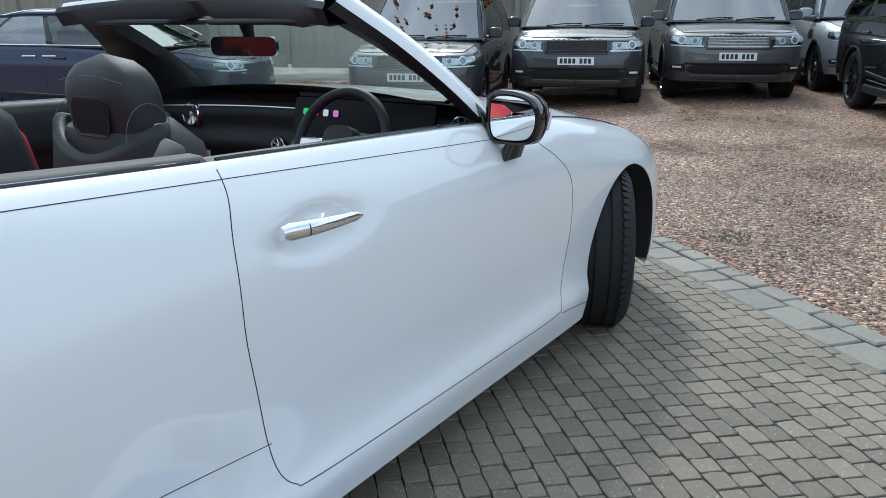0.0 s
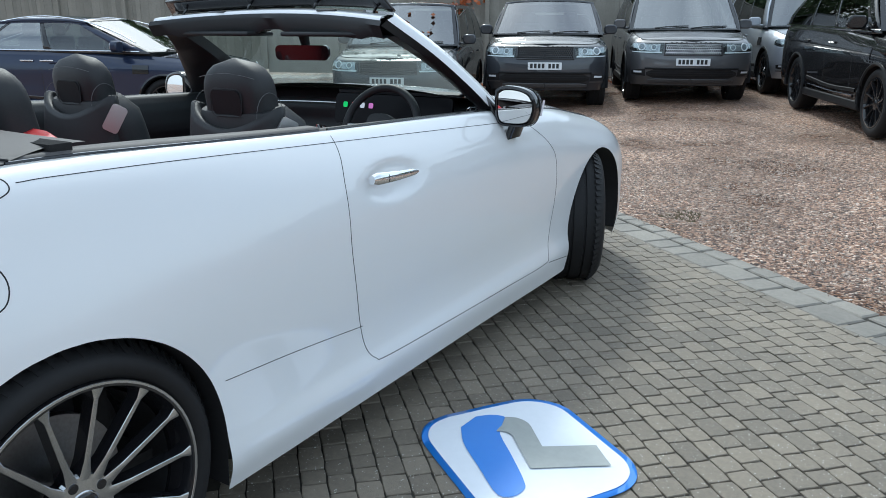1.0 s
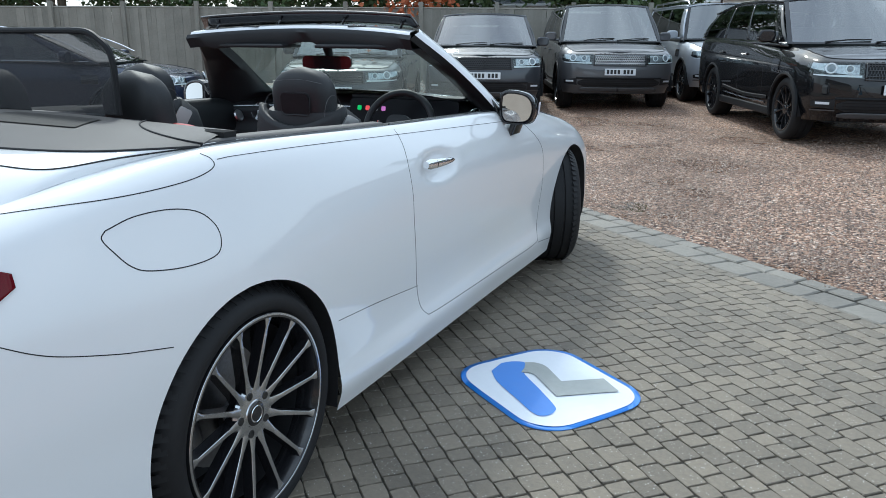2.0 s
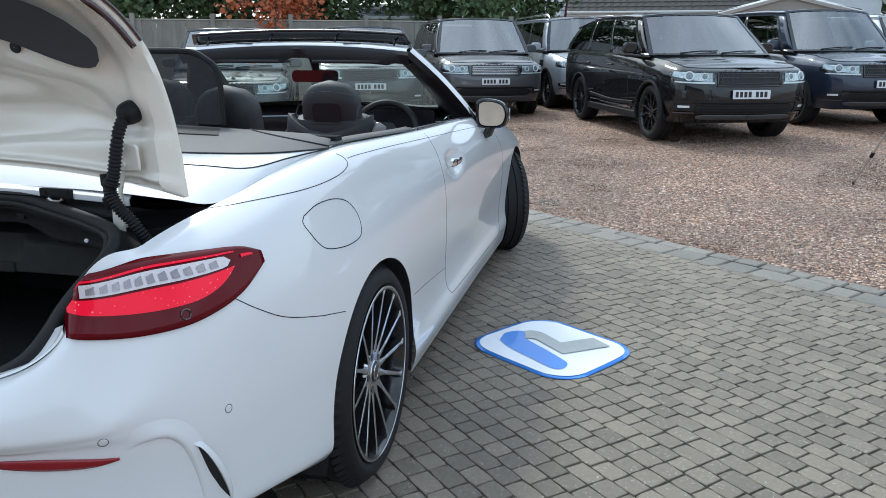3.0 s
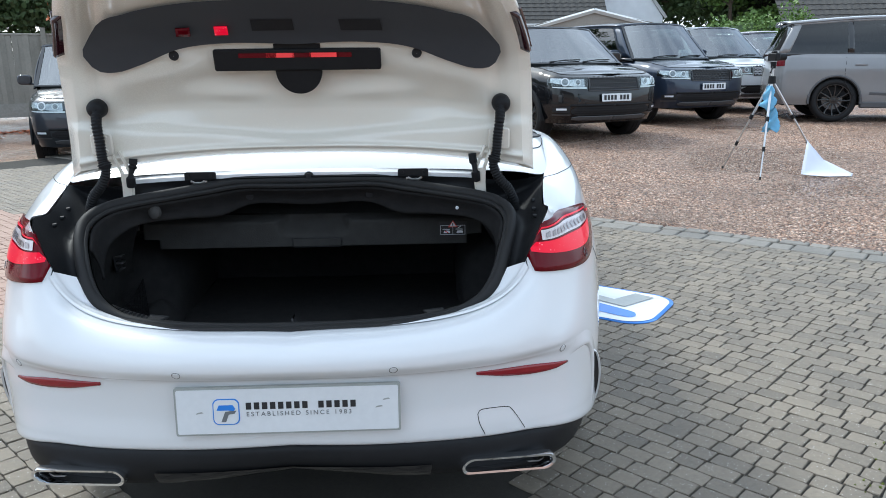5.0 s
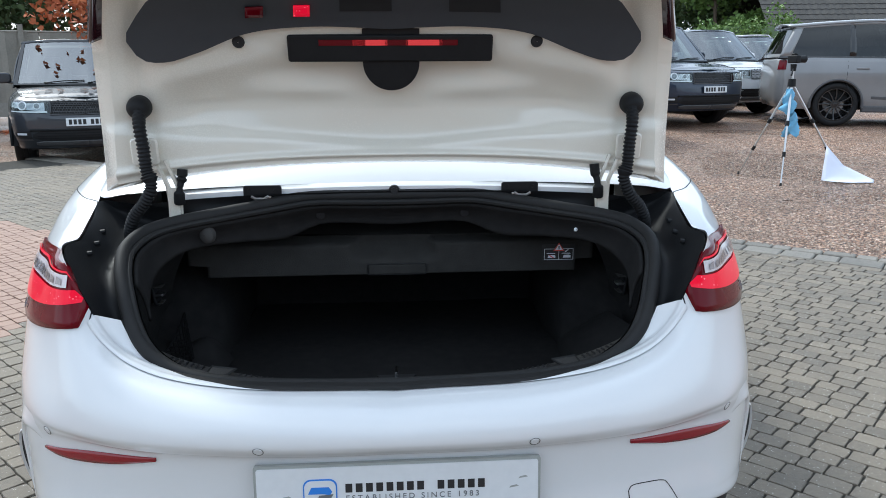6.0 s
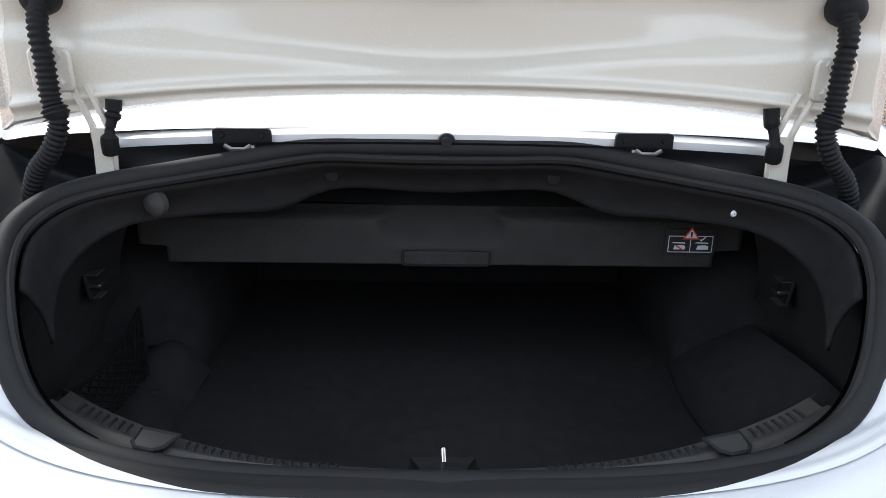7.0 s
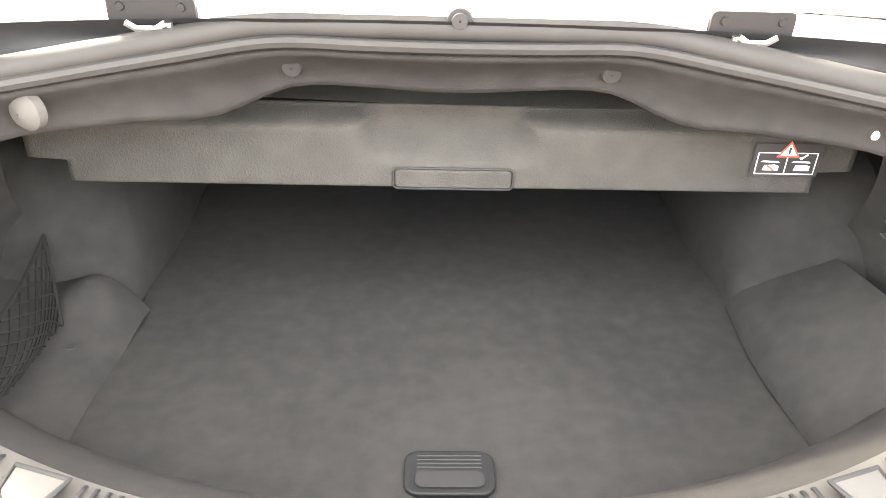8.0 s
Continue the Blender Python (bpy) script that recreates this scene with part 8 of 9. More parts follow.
# warning label: two white-edged squares and a red triangle
LM = Matrix.Translation((0.423, -0.4795, 0.801)) @ Matrix.Diagonal((0.86, 1, 0.86, 1))
flat("label_ground", [(-0.050, -0.020), (0.050, -0.020), (0.050, 0.030), (-0.050, 0.030)], INK, LM, divider, 0.0008)
LM2 = LM @ Matrix.Translation((0, -0.001, 0))
for x0, x1, z0, z1 in ((-0.044, 0.044, 0.0158, 0.017), (-0.044, 0.044, -0.017, -0.0158), (-0.044, -0.0428, -0.017, 0.017), (0.0428, 0.044, -0.017, 0.017), (-0.0006, 0.0006, -0.017, 0.017)):
    flat("label_line", [(x0, z0), (x1, z0), (x1, z1), (x0, z1)], WHITE_VINYL, LM2, divider, 0.0006)
flat("warning_triangle", [(-0.017, 0.0100), (0.017, 0.0100), (0.0, 0.0350)], RED_VINYL, LM2 @ Matrix.Translation((0, -0.0004, 0)), divider, 0.0006)
flat("triangle_ground", [(-0.0120, 0.0130), (0.0120, 0.0130), (0.0, 0.0305)], WHITE_VINYL, LM2 @ Matrix.Translation((0, -0.0009, 0)), divider, 0.0005)
flat("exclamation", [(-0.0012, 0.0150), (0.0012, 0.0150), (0.0020, 0.0255), (-0.0020, 0.0255)], INK, LM2 @ Matrix.Translation((0, -0.0015, 0)), divider, 0.0004)
for dx, mat in ((-0.022, WHITE_VINYL), (0.024, WHITE_VINYL)):
    flat("label_picture", [(dx - 0.011, -0.011), (dx + 0.012, -0.011), (dx + 0.012, -0.004), (dx + 0.006, -0.002), (dx - 0.009, -0.003)], mat, LM2, divider, 0.0005)
    flat("label_lid", [(dx - 0.016, 0.002), (dx + 0.012, 0.001), (dx + 0.010, 0.0035), (dx - 0.012, 0.004)], mat, LM2, divider, 0.0005)
flat("label_cross", [(-0.029, -0.004), (-0.017, -0.012), (-0.015, -0.010), (-0.027, -0.002)], RED_VINYL, LM2 @ Matrix.Translation((0, -0.0007, 0)), divider, 0.0005)
flat("label_tick", [(0.018, 0.008), (0.021, 0.006), (0.030, 0.014), (0.028, 0.015), (0.021, 0.0095), (0.0195, 0.0105)], WHITE_VINYL, LM2, divider, 0.0005)
# felt brow under the top of the seal, dipping at both sides
bm = bm_new()


def brow(u, v):
    g = 2 * u - 1
    k = min(48.0, abs(g) * 48)
    i = int(k)
    a = inner[i].lerp(inner[i + 1], k - i)
    drop = ip(abs(g), [(0, 0.054), (0.24, 0.054), (0.29, 0.066), (0.34, 0.074), (0.44, 0.064), (0.58, 0.055), (0.70, 0.062), (1.0, 0.09)])
    x = a.x * (1 if g > 0 else -1)
    return Vector((x * (1 - 0.02 * v), a.y + 0.012 * math.sin(math.pi * v) + 0.045 * v * (1 - 0.3 * abs(g)), a.z - drop * v - 0.004))


sheet(bm, brow, 60, 8)
part("felt_brow", bm, CARPET, boot, angle=70, thick=0.006)
for sd in (1, -1):
    bm = bm_new()
    lathe(bm, [(0.001, 0.004), (0.010, 0.004), (0.012, 0.0)], Matrix.Translation(brow(0.5 + sd * 0.112, 0.5) + Vector((0, -0.006, -0.002))) @ pose(0, 0, 0, 105, 0, 0), 16)
    part("felt_clip", bm, GAP, boot)
# round grey felt plug on the left, not a light
bm = bm_new()
lathe(bm, [(0.001, 0.008), (0.014, 0.006), (0.020, 0.0), (0.020, -0.01)], Matrix.Translation((-0.430, -0.607, 0.897)) @ pose(0, 0, 0, 90, 0, -25), 24)
part("boot_lamp", bm, GREY_FELT, boot, "round grey plug")
bm = bm_new()
lathe(bm, [(0.001, 0.003), (0.004, 0.0025), (0.005, 0.0)], Matrix.Translation((0.428, -0.625, 0.897)) @ pose(0, 0, 0, 90, 0, 20), 16)
part("white_pin", bm, WHITE_VINYL, boot)
# luggage net on the side
NET_CORD = surf("black elastic cord", (0.006, 0.006, 0.0065), (0.010, 0.010, 0.011), rough=0.8, spec=0.15)
net = new("luggage_net")
net.parent = cab
net["label"] = "black elastic luggage net on the boot's side"
A, B, C, D = Vector((-0.548, -0.425, 0.650)), Vector((-0.512, -0.505, 0.556)), Vector((-0.515, -0.735, 0.570)), Vector((-0.548, -0.720, 0.640))
bm = bm_new()
sag = lambda u, v: Vector((0.020 * math.sin(math.pi * u) * math.sin(math.pi * v), 0, -0.03 * math.sin(math.pi * u) * v))
npt = lambda u, v: (B.lerp(C, u)).lerp(A.lerp(D, u), v) + sag(u, v)
for k in range(-9, 15):
    for sgn in (1, -1):
        pts = []
        for i in range(25):
            u = i / 24
            v = (k / 6 + sgn * u * 1.6) if sgn > 0 else (k / 6 - u * 1.6 + 0.8)
            if 0 <= v <= 1:
                pts.append(npt(u, v))
        if len(pts) > 2:
            tube(bm, pts, 0.0016, 4)
tagged(part("net_cord", bm, NET_CORD, net), kind="stuff")
bm = bm_new()
tube(bm, [npt(u, 1.0) for u in [i / 20 for i in range(21)]], 0.003, 6)
tube(bm, [npt(0.0, v) for v in [i / 10 for i in range(11)]], 0.003, 6)
part("net_border", bm, NET_CORD, net)

# ---- things on the drive ----
# round-cornered vinyl mat with an emblem in plain shapes
MC = Matrix.Translation((1.380, 1.215, 0.004)) @ pose(0, 0, 0, 0, 0, -35.5) @ Matrix.Diagonal((0.96, 0.955, 1, 1))
mat_thing = thing("floor_sign", "round-cornered white and blue vinyl sign lying on the paving", "sign", MC)


def wavy(bm, outline, z, parent, name, material, thick=0.0):
    """A flat piece cut into strips, lying a little uneven."""
    vsl = [bm.verts.new((x, y, z)) for x, y in outline]
    f = bm.faces.new(vsl)
    bmesh.ops.triangulate(bm, faces=bm.faces[:])
    bmesh.ops.subdivide_edges(bm, edges=bm.edges[:], cuts=3, use_grid_fill=True)
    for v in bm.verts:
        r = math.hypot(v.co.x, v.co.y)
        v.co.z += 0.006 * max(0.0, noise.noise(Vector((v.co.x * 5, v.co.y * 5, 2.0)))) * (r / 0.3) ** 2
    return part(name, bm, material, parent, thick=thick)


SHIFT = lambda pts: [(x + 0.012, y - 0.035) for x, y in pts]
wavy(bm_new(), SHIFT(rounded(0.650, 0.580, 0.165, 12)), 0.0, mat_thing, "border", BLUE, thick=0.003)
wavy(bm_new(), SHIFT(rounded(0.605, 0.535, 0.145, 12)), 0.0028, mat_thing, "ground_colour", WHITE_VINYL)
bend = lambda pts, n: [(p.x, p.y) for p in spline([(x, y, 0) for x, y in pts], n)]
wavy(bm_new(), bend([(-0.250, -0.085), (-0.240, -0.03), (-0.203, 0.010), (-0.150, -0.035), (-0.104, -0.064), (0.03, -0.093), (0.165, -0.127), (0.205, -0.150), (0.222, -0.200), (0.190, -0.237), (0.05, -0.222), (-0.106, -0.203), (-0.205, -0.165)], 40), 0.0050, mat_thing, "blue_bend", BLUE)
wavy(bm_new(), bend([(-0.203, 0.010), (-0.180, 0.045), (-0.130, 0.063), (-0.06, 0.048)], 10) + [(0.021, 0.027), (0.087, 0.197), (0.209, 0.168), (0.116, -0.075)] + bend([(-0.04, -0.040), (-0.087, -0.029), (-0.118, -0.045), (-0.127, -0.067), (-0.155, -0.03)], 10), 0.0066, mat_thing, "grey_bend", GREY_VINYL)

# camera tripod with cloths hung on it
TB = Vector((4.22, 5.46, 0))
gz = lambda x, y: ground_z(x, y)
tripod = thing("camera_tripod", "silver camera tripod with two blue cloths tied to it", "tripod", Matrix.Translation((TB.x, TB.y, gz(TB.x, TB.y))))
TZ = gz(TB.x, TB.y)
head = Vector((0, 0, 1.02))
for fx, fy in ((4.00, 5.07), (3.91, 5.84), (4.93, 5.54)):
    foot = Vector((fx - TB.x, fy - TB.y, gz(fx, fy) - TZ + 0.005))
    bm = bm_new()
    a, b, c = head + (foot - head) * 0.02, head + (foot - head) * 0.40, head + (foot - head) * 0.70
    cyl(bm, a, b, 0.0135, None, 10)
    leg = part("tripod_leg", bm, SATIN, tripod)
    bm = bm_new()
    cyl(bm, b, c, 0.0105, None, 10)
    part("middle_section", bm, SATIN, leg)
    bm = bm_new()
    cyl(bm, c, foot, 0.0075, None, 8)
    part("lower_section", bm, SATIN, leg)
    for p, r in ((b, 0.020), (c, 0.017)):
        bm = bm_new()
        d = (foot - head).normalized() * 0.025
        cyl(bm, p - d, p + d, r, None, 10)
        part("leg_clamp", bm, BLACK_PLASTIC, leg)
    bm = bm_new()
    cyl(bm, foot + Vector((0, 0, 0.03)), foot, 0.010, 0.014, 10)
    part("rubber_foot", bm, RUBBER, leg)
    bm = bm_new()
    cyl(bm, Vector((0, 0, 0.62)), head + (foot - head) * 0.36, 0.005, None, 6)
    part("brace", bm, BLACK_PLASTIC, leg)
bm = bm_new()
cyl(bm, (0, 0, 0.58), (0, 0, 1.20), 0.013, None, 10)
part("centre_column", bm, SATIN, tripod)
bm = bm_new()
cyl(bm, (0, 0, 0.98), (0, 0, 1.06), 0.042, 0.036, 14)
part("tripod_collar", bm, BLACK_PLASTIC, tripod)
bm = bm_new()
cyl(bm, (0, 0, 1.14), (0, 0, 1.21), 0.026, 0.032, 12)
part("tripod_head", bm, BLACK_PLASTIC, tripod)
bm = bm_new()
cyl(bm, (0, 0, 1.17), (-0.10, -0.16, 1.10), 0.007, 0.010, 8)
part("pan_handle", bm, BLACK_PLASTIC, tripod)
CLOTH = surf("blue cloth", (0.22, 0.50, 0.72), (0.16, 0.42, 0.66), rough=0.8, bump=0.4, bump_scale=300.0, scale=30.0)
for z0, dx in ((0.96, -0.03), (0.72, 0.03)):
    bm = bm_new()
    rc = random.Random(int(z0 * 100))
    rows = []
    for i in range(13):
        t = i / 12
        rows.append([bm.verts.new((dx + 0.05 * math.cos(a) * (1 + 0.5 * math.sin(3 * a + i)) * (0.45 + 1.1 * t), -0.03 + 0.04 * math.sin(a) * (1 + 0.4 * math.cos(4 * a + i)), z0 - 0.24 * t + 0.03 * math.sin(2 * a + z0 * 9) * t)) for a in [2 * math.pi * j / 16 for j in range(16)]])
    for A2, B2 in zip(rows, rows[1:]):
        for j in range(16):
            bm.faces.new((A2[j], A2[(j + 1) % 16], B2[(j + 1) % 16], B2[j]))
    part("blue_cloth", bm, CLOTH, tripod, "crumpled light blue cloth", angle=70)
# the camera on top
vcam = thing("photo_camera", "small black camera standing on the tripod's head", "camera", Matrix.Translation((TB.x, TB.y, TZ + 1.215)) @ pose(0, 0, 0, 0, 0, -75))
bm = bm_new()
box(bm, 0, 0, 0.045, 0.13, 0.06, 0.08)
box(bm, 0, 0.0, 0.095, 0.05, 0.05, 0.025)
part("camera_body", bm, BLACK_PLASTIC, vcam, bevel=0.010)
bm = bm_new()
cyl(bm, (0, 0.03, 0.045), (0, 0.14, 0.045), 0.034, 0.037, 20)
part("lens_barrel", bm, BLACK_PLASTIC, vcam)
bm = bm_new()
cyl(bm, (0, 0.139, 0.045), (0, 0.1415, 0.045), 0.029, None, 20)
part("front_element", bm, GLOSS_BLACK, vcam)

# white sheet of paper folded against the tripod's leg
PW = surf("white paper sheet", (0.74, 0.76, 0.86), (0.70, 0.72, 0.82), rough=0.7, scale=12.0)
bm = bm_new()
pz = gz(4.80, 5.25)
P = {"a": (4.53, 5.24, pz + 0.004), "b": (4.68, 5.46, pz + 0.35), "c": (4.82, 5.34, pz + 0.15), "d": (4.86, 5.18, pz + 0.02), "e": (5.09, 5.20, pz + 0.006), "f": (4.68, 5.07, pz + 0.003), "g": (4.99, 5.05, pz + 0.003)}
V = {k: bm.verts.new(v) for k, v in P.items()}
for f in ("abc", "acd", "adf", "dce", "dgf", "deg"):
    bm.faces.new([V[k] for k in f])
bmesh.ops.subdivide_edges(bm, edges=bm.edges[:], cuts=3, use_grid_fill=True)
for v in bm.verts:
    v.co += Vector((0, 0, 1)) * 0.008 * max(0, noise.noise(v.co * 9))
sheet_ob = part("paper_sheet", bm, PW, None, "", angle=50, thick=0.0015)
tagged(sheet_ob, "crumpled white paper sheet leaning on the tripod's leg", "paper")

# ---- fence, sheds, houses ----
FD = Vector((0.93, 0.37, 0)).normalized()
FN = Vector((-FD.y, FD.x, 0))
F0 = Vector((-2.6, 17.1, 0))
FENCE_WOOD = surf("weathered fence board", (0.20, 0.188, 0.160), (0.335, 0.312, 0.268), rough=0.85, scale=30.0, bump=0.6, bump_scale=120.0, per=0.7)
CONC = surf("concrete gravel board", (0.34, 0.33, 0.30), (0.24, 0.23, 0.20), rough=0.9, scale=25.0, bump=0.4, bump_scale=150.0)
fence = thing("fence", "weathered vertical board fence on a concrete base", "fence", Matrix.Translation(F0))
FZ = 0.32
bmesh_board = bm_new()
box(bmesh_board, 0, 0, 0.92, 0.118, 0.018, 1.56)
first = part("board", bmesh_board, FENCE_WOOD, fence, smooth=False)
first.matrix_basis = Matrix.Translation(FD * -24 + Vector((0, 0, FZ))) @ pose(0, 0, 0, 0, 0, math.degrees(math.atan2(FD.y, FD.x)))
rb = random.Random(5)
for i in range(1, 280):
    s = -24 + 0.11 * i
    o = new("board", first.data)
    o.parent = fence
    o.matrix_basis = Matrix.Translation(FD * s - FN * (0.008 if i % 2 else 0.0) + Vector((0, 0, FZ + rb.uniform(-0.006, 0.006)))) @ pose(0, 0, 0, 0, rb.uniform(-0.4, 0.4), math.degrees(math.atan2(FD.y, FD.x)) + rb.uniform(-2, 2))
for i in range(18):
    s = -24 + 1.83 * i
    bm = bm_new()
    box(bm, 0, 0, 0.93, 0.10, 0.10, 1.86, Matrix.Translation(FD * s - FN * 0.05 + Vector((0, 0, FZ))) @ pose(0, 0, 0, 0, 0, math.degrees(math.atan2(FD.y, FD.x))))
    part("fence_post", bm, FENCE_WOOD, fence, smooth=False)
    bm = bm_new()
    box(bm, 0.915, 0, 0.07, 1.73, 0.04, 0.30, Matrix.Translation(FD * s - FN * 0.03 + Vector((0, 0, FZ))) @ pose(0, 0, 0, 0, 0, math.degrees(math.atan2(FD.y, FD.x))))
    part("gravel_board", bm, CONC, fence, smooth=False)
bm = bm_new()
tube(bm, [FD * -24 + Vector((0, 0, FZ + 1.71)), FD * 7 + Vector((0, 0, FZ + 1.71))], 0.028, 4)
part("capping_rail", bm, FENCE_WOOD, fence, smooth=False)

BRICK = bpy.data.materials.new("red brick wall")
BRICK.use_nodes = True
bt = BRICK.node_tree
bk = bt.nodes.new("ShaderNodeTexBrick")
bk.inputs["Scale"].default_value = 1.0
bk.inputs["Brick Width"].default_value, bk.inputs["Row Height"].default_value, bk.inputs["Mortar Size"].default_value = 0.225, 0.075, 0.006
bk.inputs["Color1"].default_value, bk.inputs["Color2"].default_value, bk.inputs["Mortar"].default_value = (0.32, 0.11, 0.06, 1), (0.42, 0.17, 0.10, 1), (0.40, 0.36, 0.31, 1)
bo = bt.nodes.new("ShaderNodeTexCoord")
bmap = bt.nodes.new("ShaderNodeMapping")
bmap.inputs["Rotation"].default_value = (radians(-90), 0, 0)
bt.links.new(bo.outputs["Object"], bmap.inputs["Vector"])
bt.links.new(bmap.outputs["Vector"], bk.inputs["Vector"])
bt.links.new(bk.outputs["Color"], bt.nodes["Principled BSDF"].inputs["Base Color"])
bt.nodes["Principled BSDF"].inputs["Roughness"].default_value = 0.85
TILE_DARK = surf("dark concrete roof tile", (0.050, 0.047, 0.044), (0.095, 0.088, 0.080), rough=0.8, scale=9.0, bump=0.4, bump_scale=60.0, per=0.3)
TILE_BROWN = surf("weathered brown roofing", (0.12, 0.095, 0.075), (0.19, 0.16, 0.13), rough=0.8, scale=6.0, bump=0.4, bump_scale=60.0)
SLATE = surf("blue-grey slate", (0.20, 0.22, 0.25), (0.28, 0.30, 0.33), rough=0.6, scale=12.0)
RENDER_W = surf("white rendered wall", (0.84, 0.86, 0.89), (0.78, 0.80, 0.83), rough=0.8, scale=3.0)
RENDER_G = surf("pebble-dash wall", (0.28, 0.25, 0.22), (0.36, 0.33, 0.29), rough=0.9, scale=40.0)
FASCIA = surf("white painted timber", (0.66, 0.67, 0.66), (0.56, 0.57, 0.56), rough=0.6)


def tiled_roof(parent, p0, p1, rise, run, rows, material, name="roof"):
    """A roof slope over the eave p0-p1, as overlapping courses of tile with raised joints."""
    p0, p1 = Vector(p0), Vector(p1)
    along = (p1 - p0)
    ln = along.length
    a = along.normalized()
    up = (Vector((-a.y, a.x, 0)) * run + Vector((0, 0, rise)))
    n = a.cross(up.normalized())
    if n.z < 0:
        n = -n
    bm = bm_new()
    cols = max(1, int(ln / 0.30))
    for r in range(rows):
        q0 = p0 + up * (r / rows)
        q1 = p0 + up * ((r + 1.12) / rows)
        for c in range(cols):
            x0, x1 = ln * c / cols, ln * (c + 1) / cols
            h = 0.030
            vs2 = [q0 + a * x0 + n * h, q0 + a * (x0 + 0.5 * (x1 - x0)) + n * (h + 0.022), q0 + a * x1 + n * h, q1 + a * x1 + n * 0.004, q1 + a * (x0 + 0.5 * (x1 - x0)) + n * 0.026, q1 + a * x0 + n * 0.004, q0 + a * x0, q0 + a * x1]
            v = [bm.verts.new(p) for p in vs2]
            bm.faces.new((v[0], v[1], v[4], v[5]))
            bm.faces.new((v[1], v[2], v[3], v[4]))
            bm.faces.new((v[6], v[7], v[2], v[1], v[0]))
    return tagged(part(name, bm, material, parent, smooth=False), kind="stuff")


def block_house(name, label, x0, x1, y, zg, eave, depth, rise, wall, roofmat, rows=16, gable=False, skew=0.0):
    """A plain single-storey house facing -y: walls, two slopes or a gable front, fascia, a window."""
    h = thing(name, label, "house", Matrix.Translation(((x0 + x1) / 2, y, zg)) @ pose(0, 0, 0, 0, 0, skew))
    w = x1 - x0
    bm = bm_new()
    box(bm, 0, depth / 2, (eave - 0.3) / 2 - 0.15, w, depth, eave + 0.0)
    part("wall", bm, wall, h, smooth=False)
    if gable:
        bm = bm_new()
        prism(bm, [(-w / 2, 0), (w / 2, 0), (0, rise)], Matrix.Translation((0, 0.12, eave - 0.3)) @ pose(0, 0, 0, 90, 0, 0), 0.12)
        part("gable_wall", bm, wall, h, smooth=False)
        for sd in (1, -1):
            bm = bm_new()
            tube(bm, [(sd * (w / 2 + 0.15), -0.05, eave - 0.3 - 0.05), (0, -0.05, eave - 0.3 + rise + 0.04)], 0.085, 4)
            part("bargeboard", bm, FASCIA, h, smooth=False)
            bm = bm_new()
            sheet(bm, lambda u, v: Vector((sd * (w / 2 + 0.15) * (1 - u), -0.08 + (depth + 0.1) * v, eave - 0.30 + rise * u + 0.04)), 10, 6)
            part("roof_slope", bm, roofmat, h, thick=0.06)
    else:
        tiled_roof(h, (w / 2 + 0.25, -0.35, eave - 0.25), (-w / 2 - 0.25, -0.35, eave - 0.25), rise, -(depth / 2 + 0.35), rows, roofmat)
        bm = bm_new()
        sheet(bm, lambda u, v: Vector(((2 * u - 1) * (w / 2 + 0.25), depth + 0.3 - (depth / 2 + 0.3) * v, eave - 0.25 + rise * v)), 2, 2)
        part("rear_roof", bm, roofmat, h, thick=0.05)
        bm = bm_new()
        box(bm, 0, -0.34, eave - 0.34, w + 0.5, 0.06, 0.17)
        part("fascia", bm, FASCIA, h, smooth=False)
        bm = bm_new()
        tube(bm, [(-w / 2 - 0.25, -0.42, eave - 0.28), (w / 2 + 0.25, -0.42, eave - 0.28)], 0.055, 8)
        part("gutter", bm, FASCIA, h)
    return h


block_house("house", "brick bungalow with a dark tiled roof", -0.2, 8.4, 30.0, 0.2, 2.9, 9.0, 4.6, BRICK, TILE_DARK, 26)
block_house("house", "brick house with a slate roof beyond the fence", -6.2, -0.9, 31.5, 0.2, 2.85, 7.0, 2.6, BRICK, SLATE, 14)
block_house("house", "white-gabled house behind the garages", 8.9, 12.3, 34.0, 0.2, 3.45, 8.0, 2.3, RENDER_W, TILE_DARK, 14, gable=True)
block_house("garage", "low garage with white bargeboards and a brown roof", 5.0, 9.0, 25.5, 0.2, 2.7, 7.0, 0.47, RENDER_G, TILE_BROWN, 14, gable=True, skew=-8)
block_house("house", "bungalow with a dark tiled roof behind a hedge", 15.7, 25.5, 28.0, 0.2, 2.64, 9.0, 4.0, RENDER_G, TILE_DARK, 18, skew=-8)
block_house("shed", "low shed with a corrugated roof behind the fence", -8.5, -3.8, 20.5, 0.2, 2.35, 3.0, 0.45, RENDER_G, SLATE, 4)
# added building, out of view behind the camera; its dull wall tones the reflections
block_house("house", "plain pebble-dashed building added unseen behind the drive", -9.0, 12.0, -16.0, 0.0, 3.0, 6.0, 2.6, RENDER_G, TILE_DARK, 6, skew=180)

# ---- trees, hedge, shrubs ----
BARK = surf("tree bark", (0.10, 0.075, 0.055), (0.16, 0.13, 0.10), rough=0.9, scale=20.0, bump=0.9, bump_scale=40.0)
LEAF_G = surf("dark green leaves", (0.050, 0.090, 0.030), (0.105, 0.150, 0.055), rough=0.55, scale=2.0, per=0.8, island=True)
LEAF_L = surf("bright hedge leaves", (0.09, 0.17, 0.035), (0.15, 0.24, 0.05), rough=0.5, scale=2.0, per=0.8, island=True)
LEAF_R = surf("red autumn leaves", (0.36, 0.075, 0.03), (0.52, 0.16, 0.05), rough=0.55, scale=2.0, per=0.8, island=True)


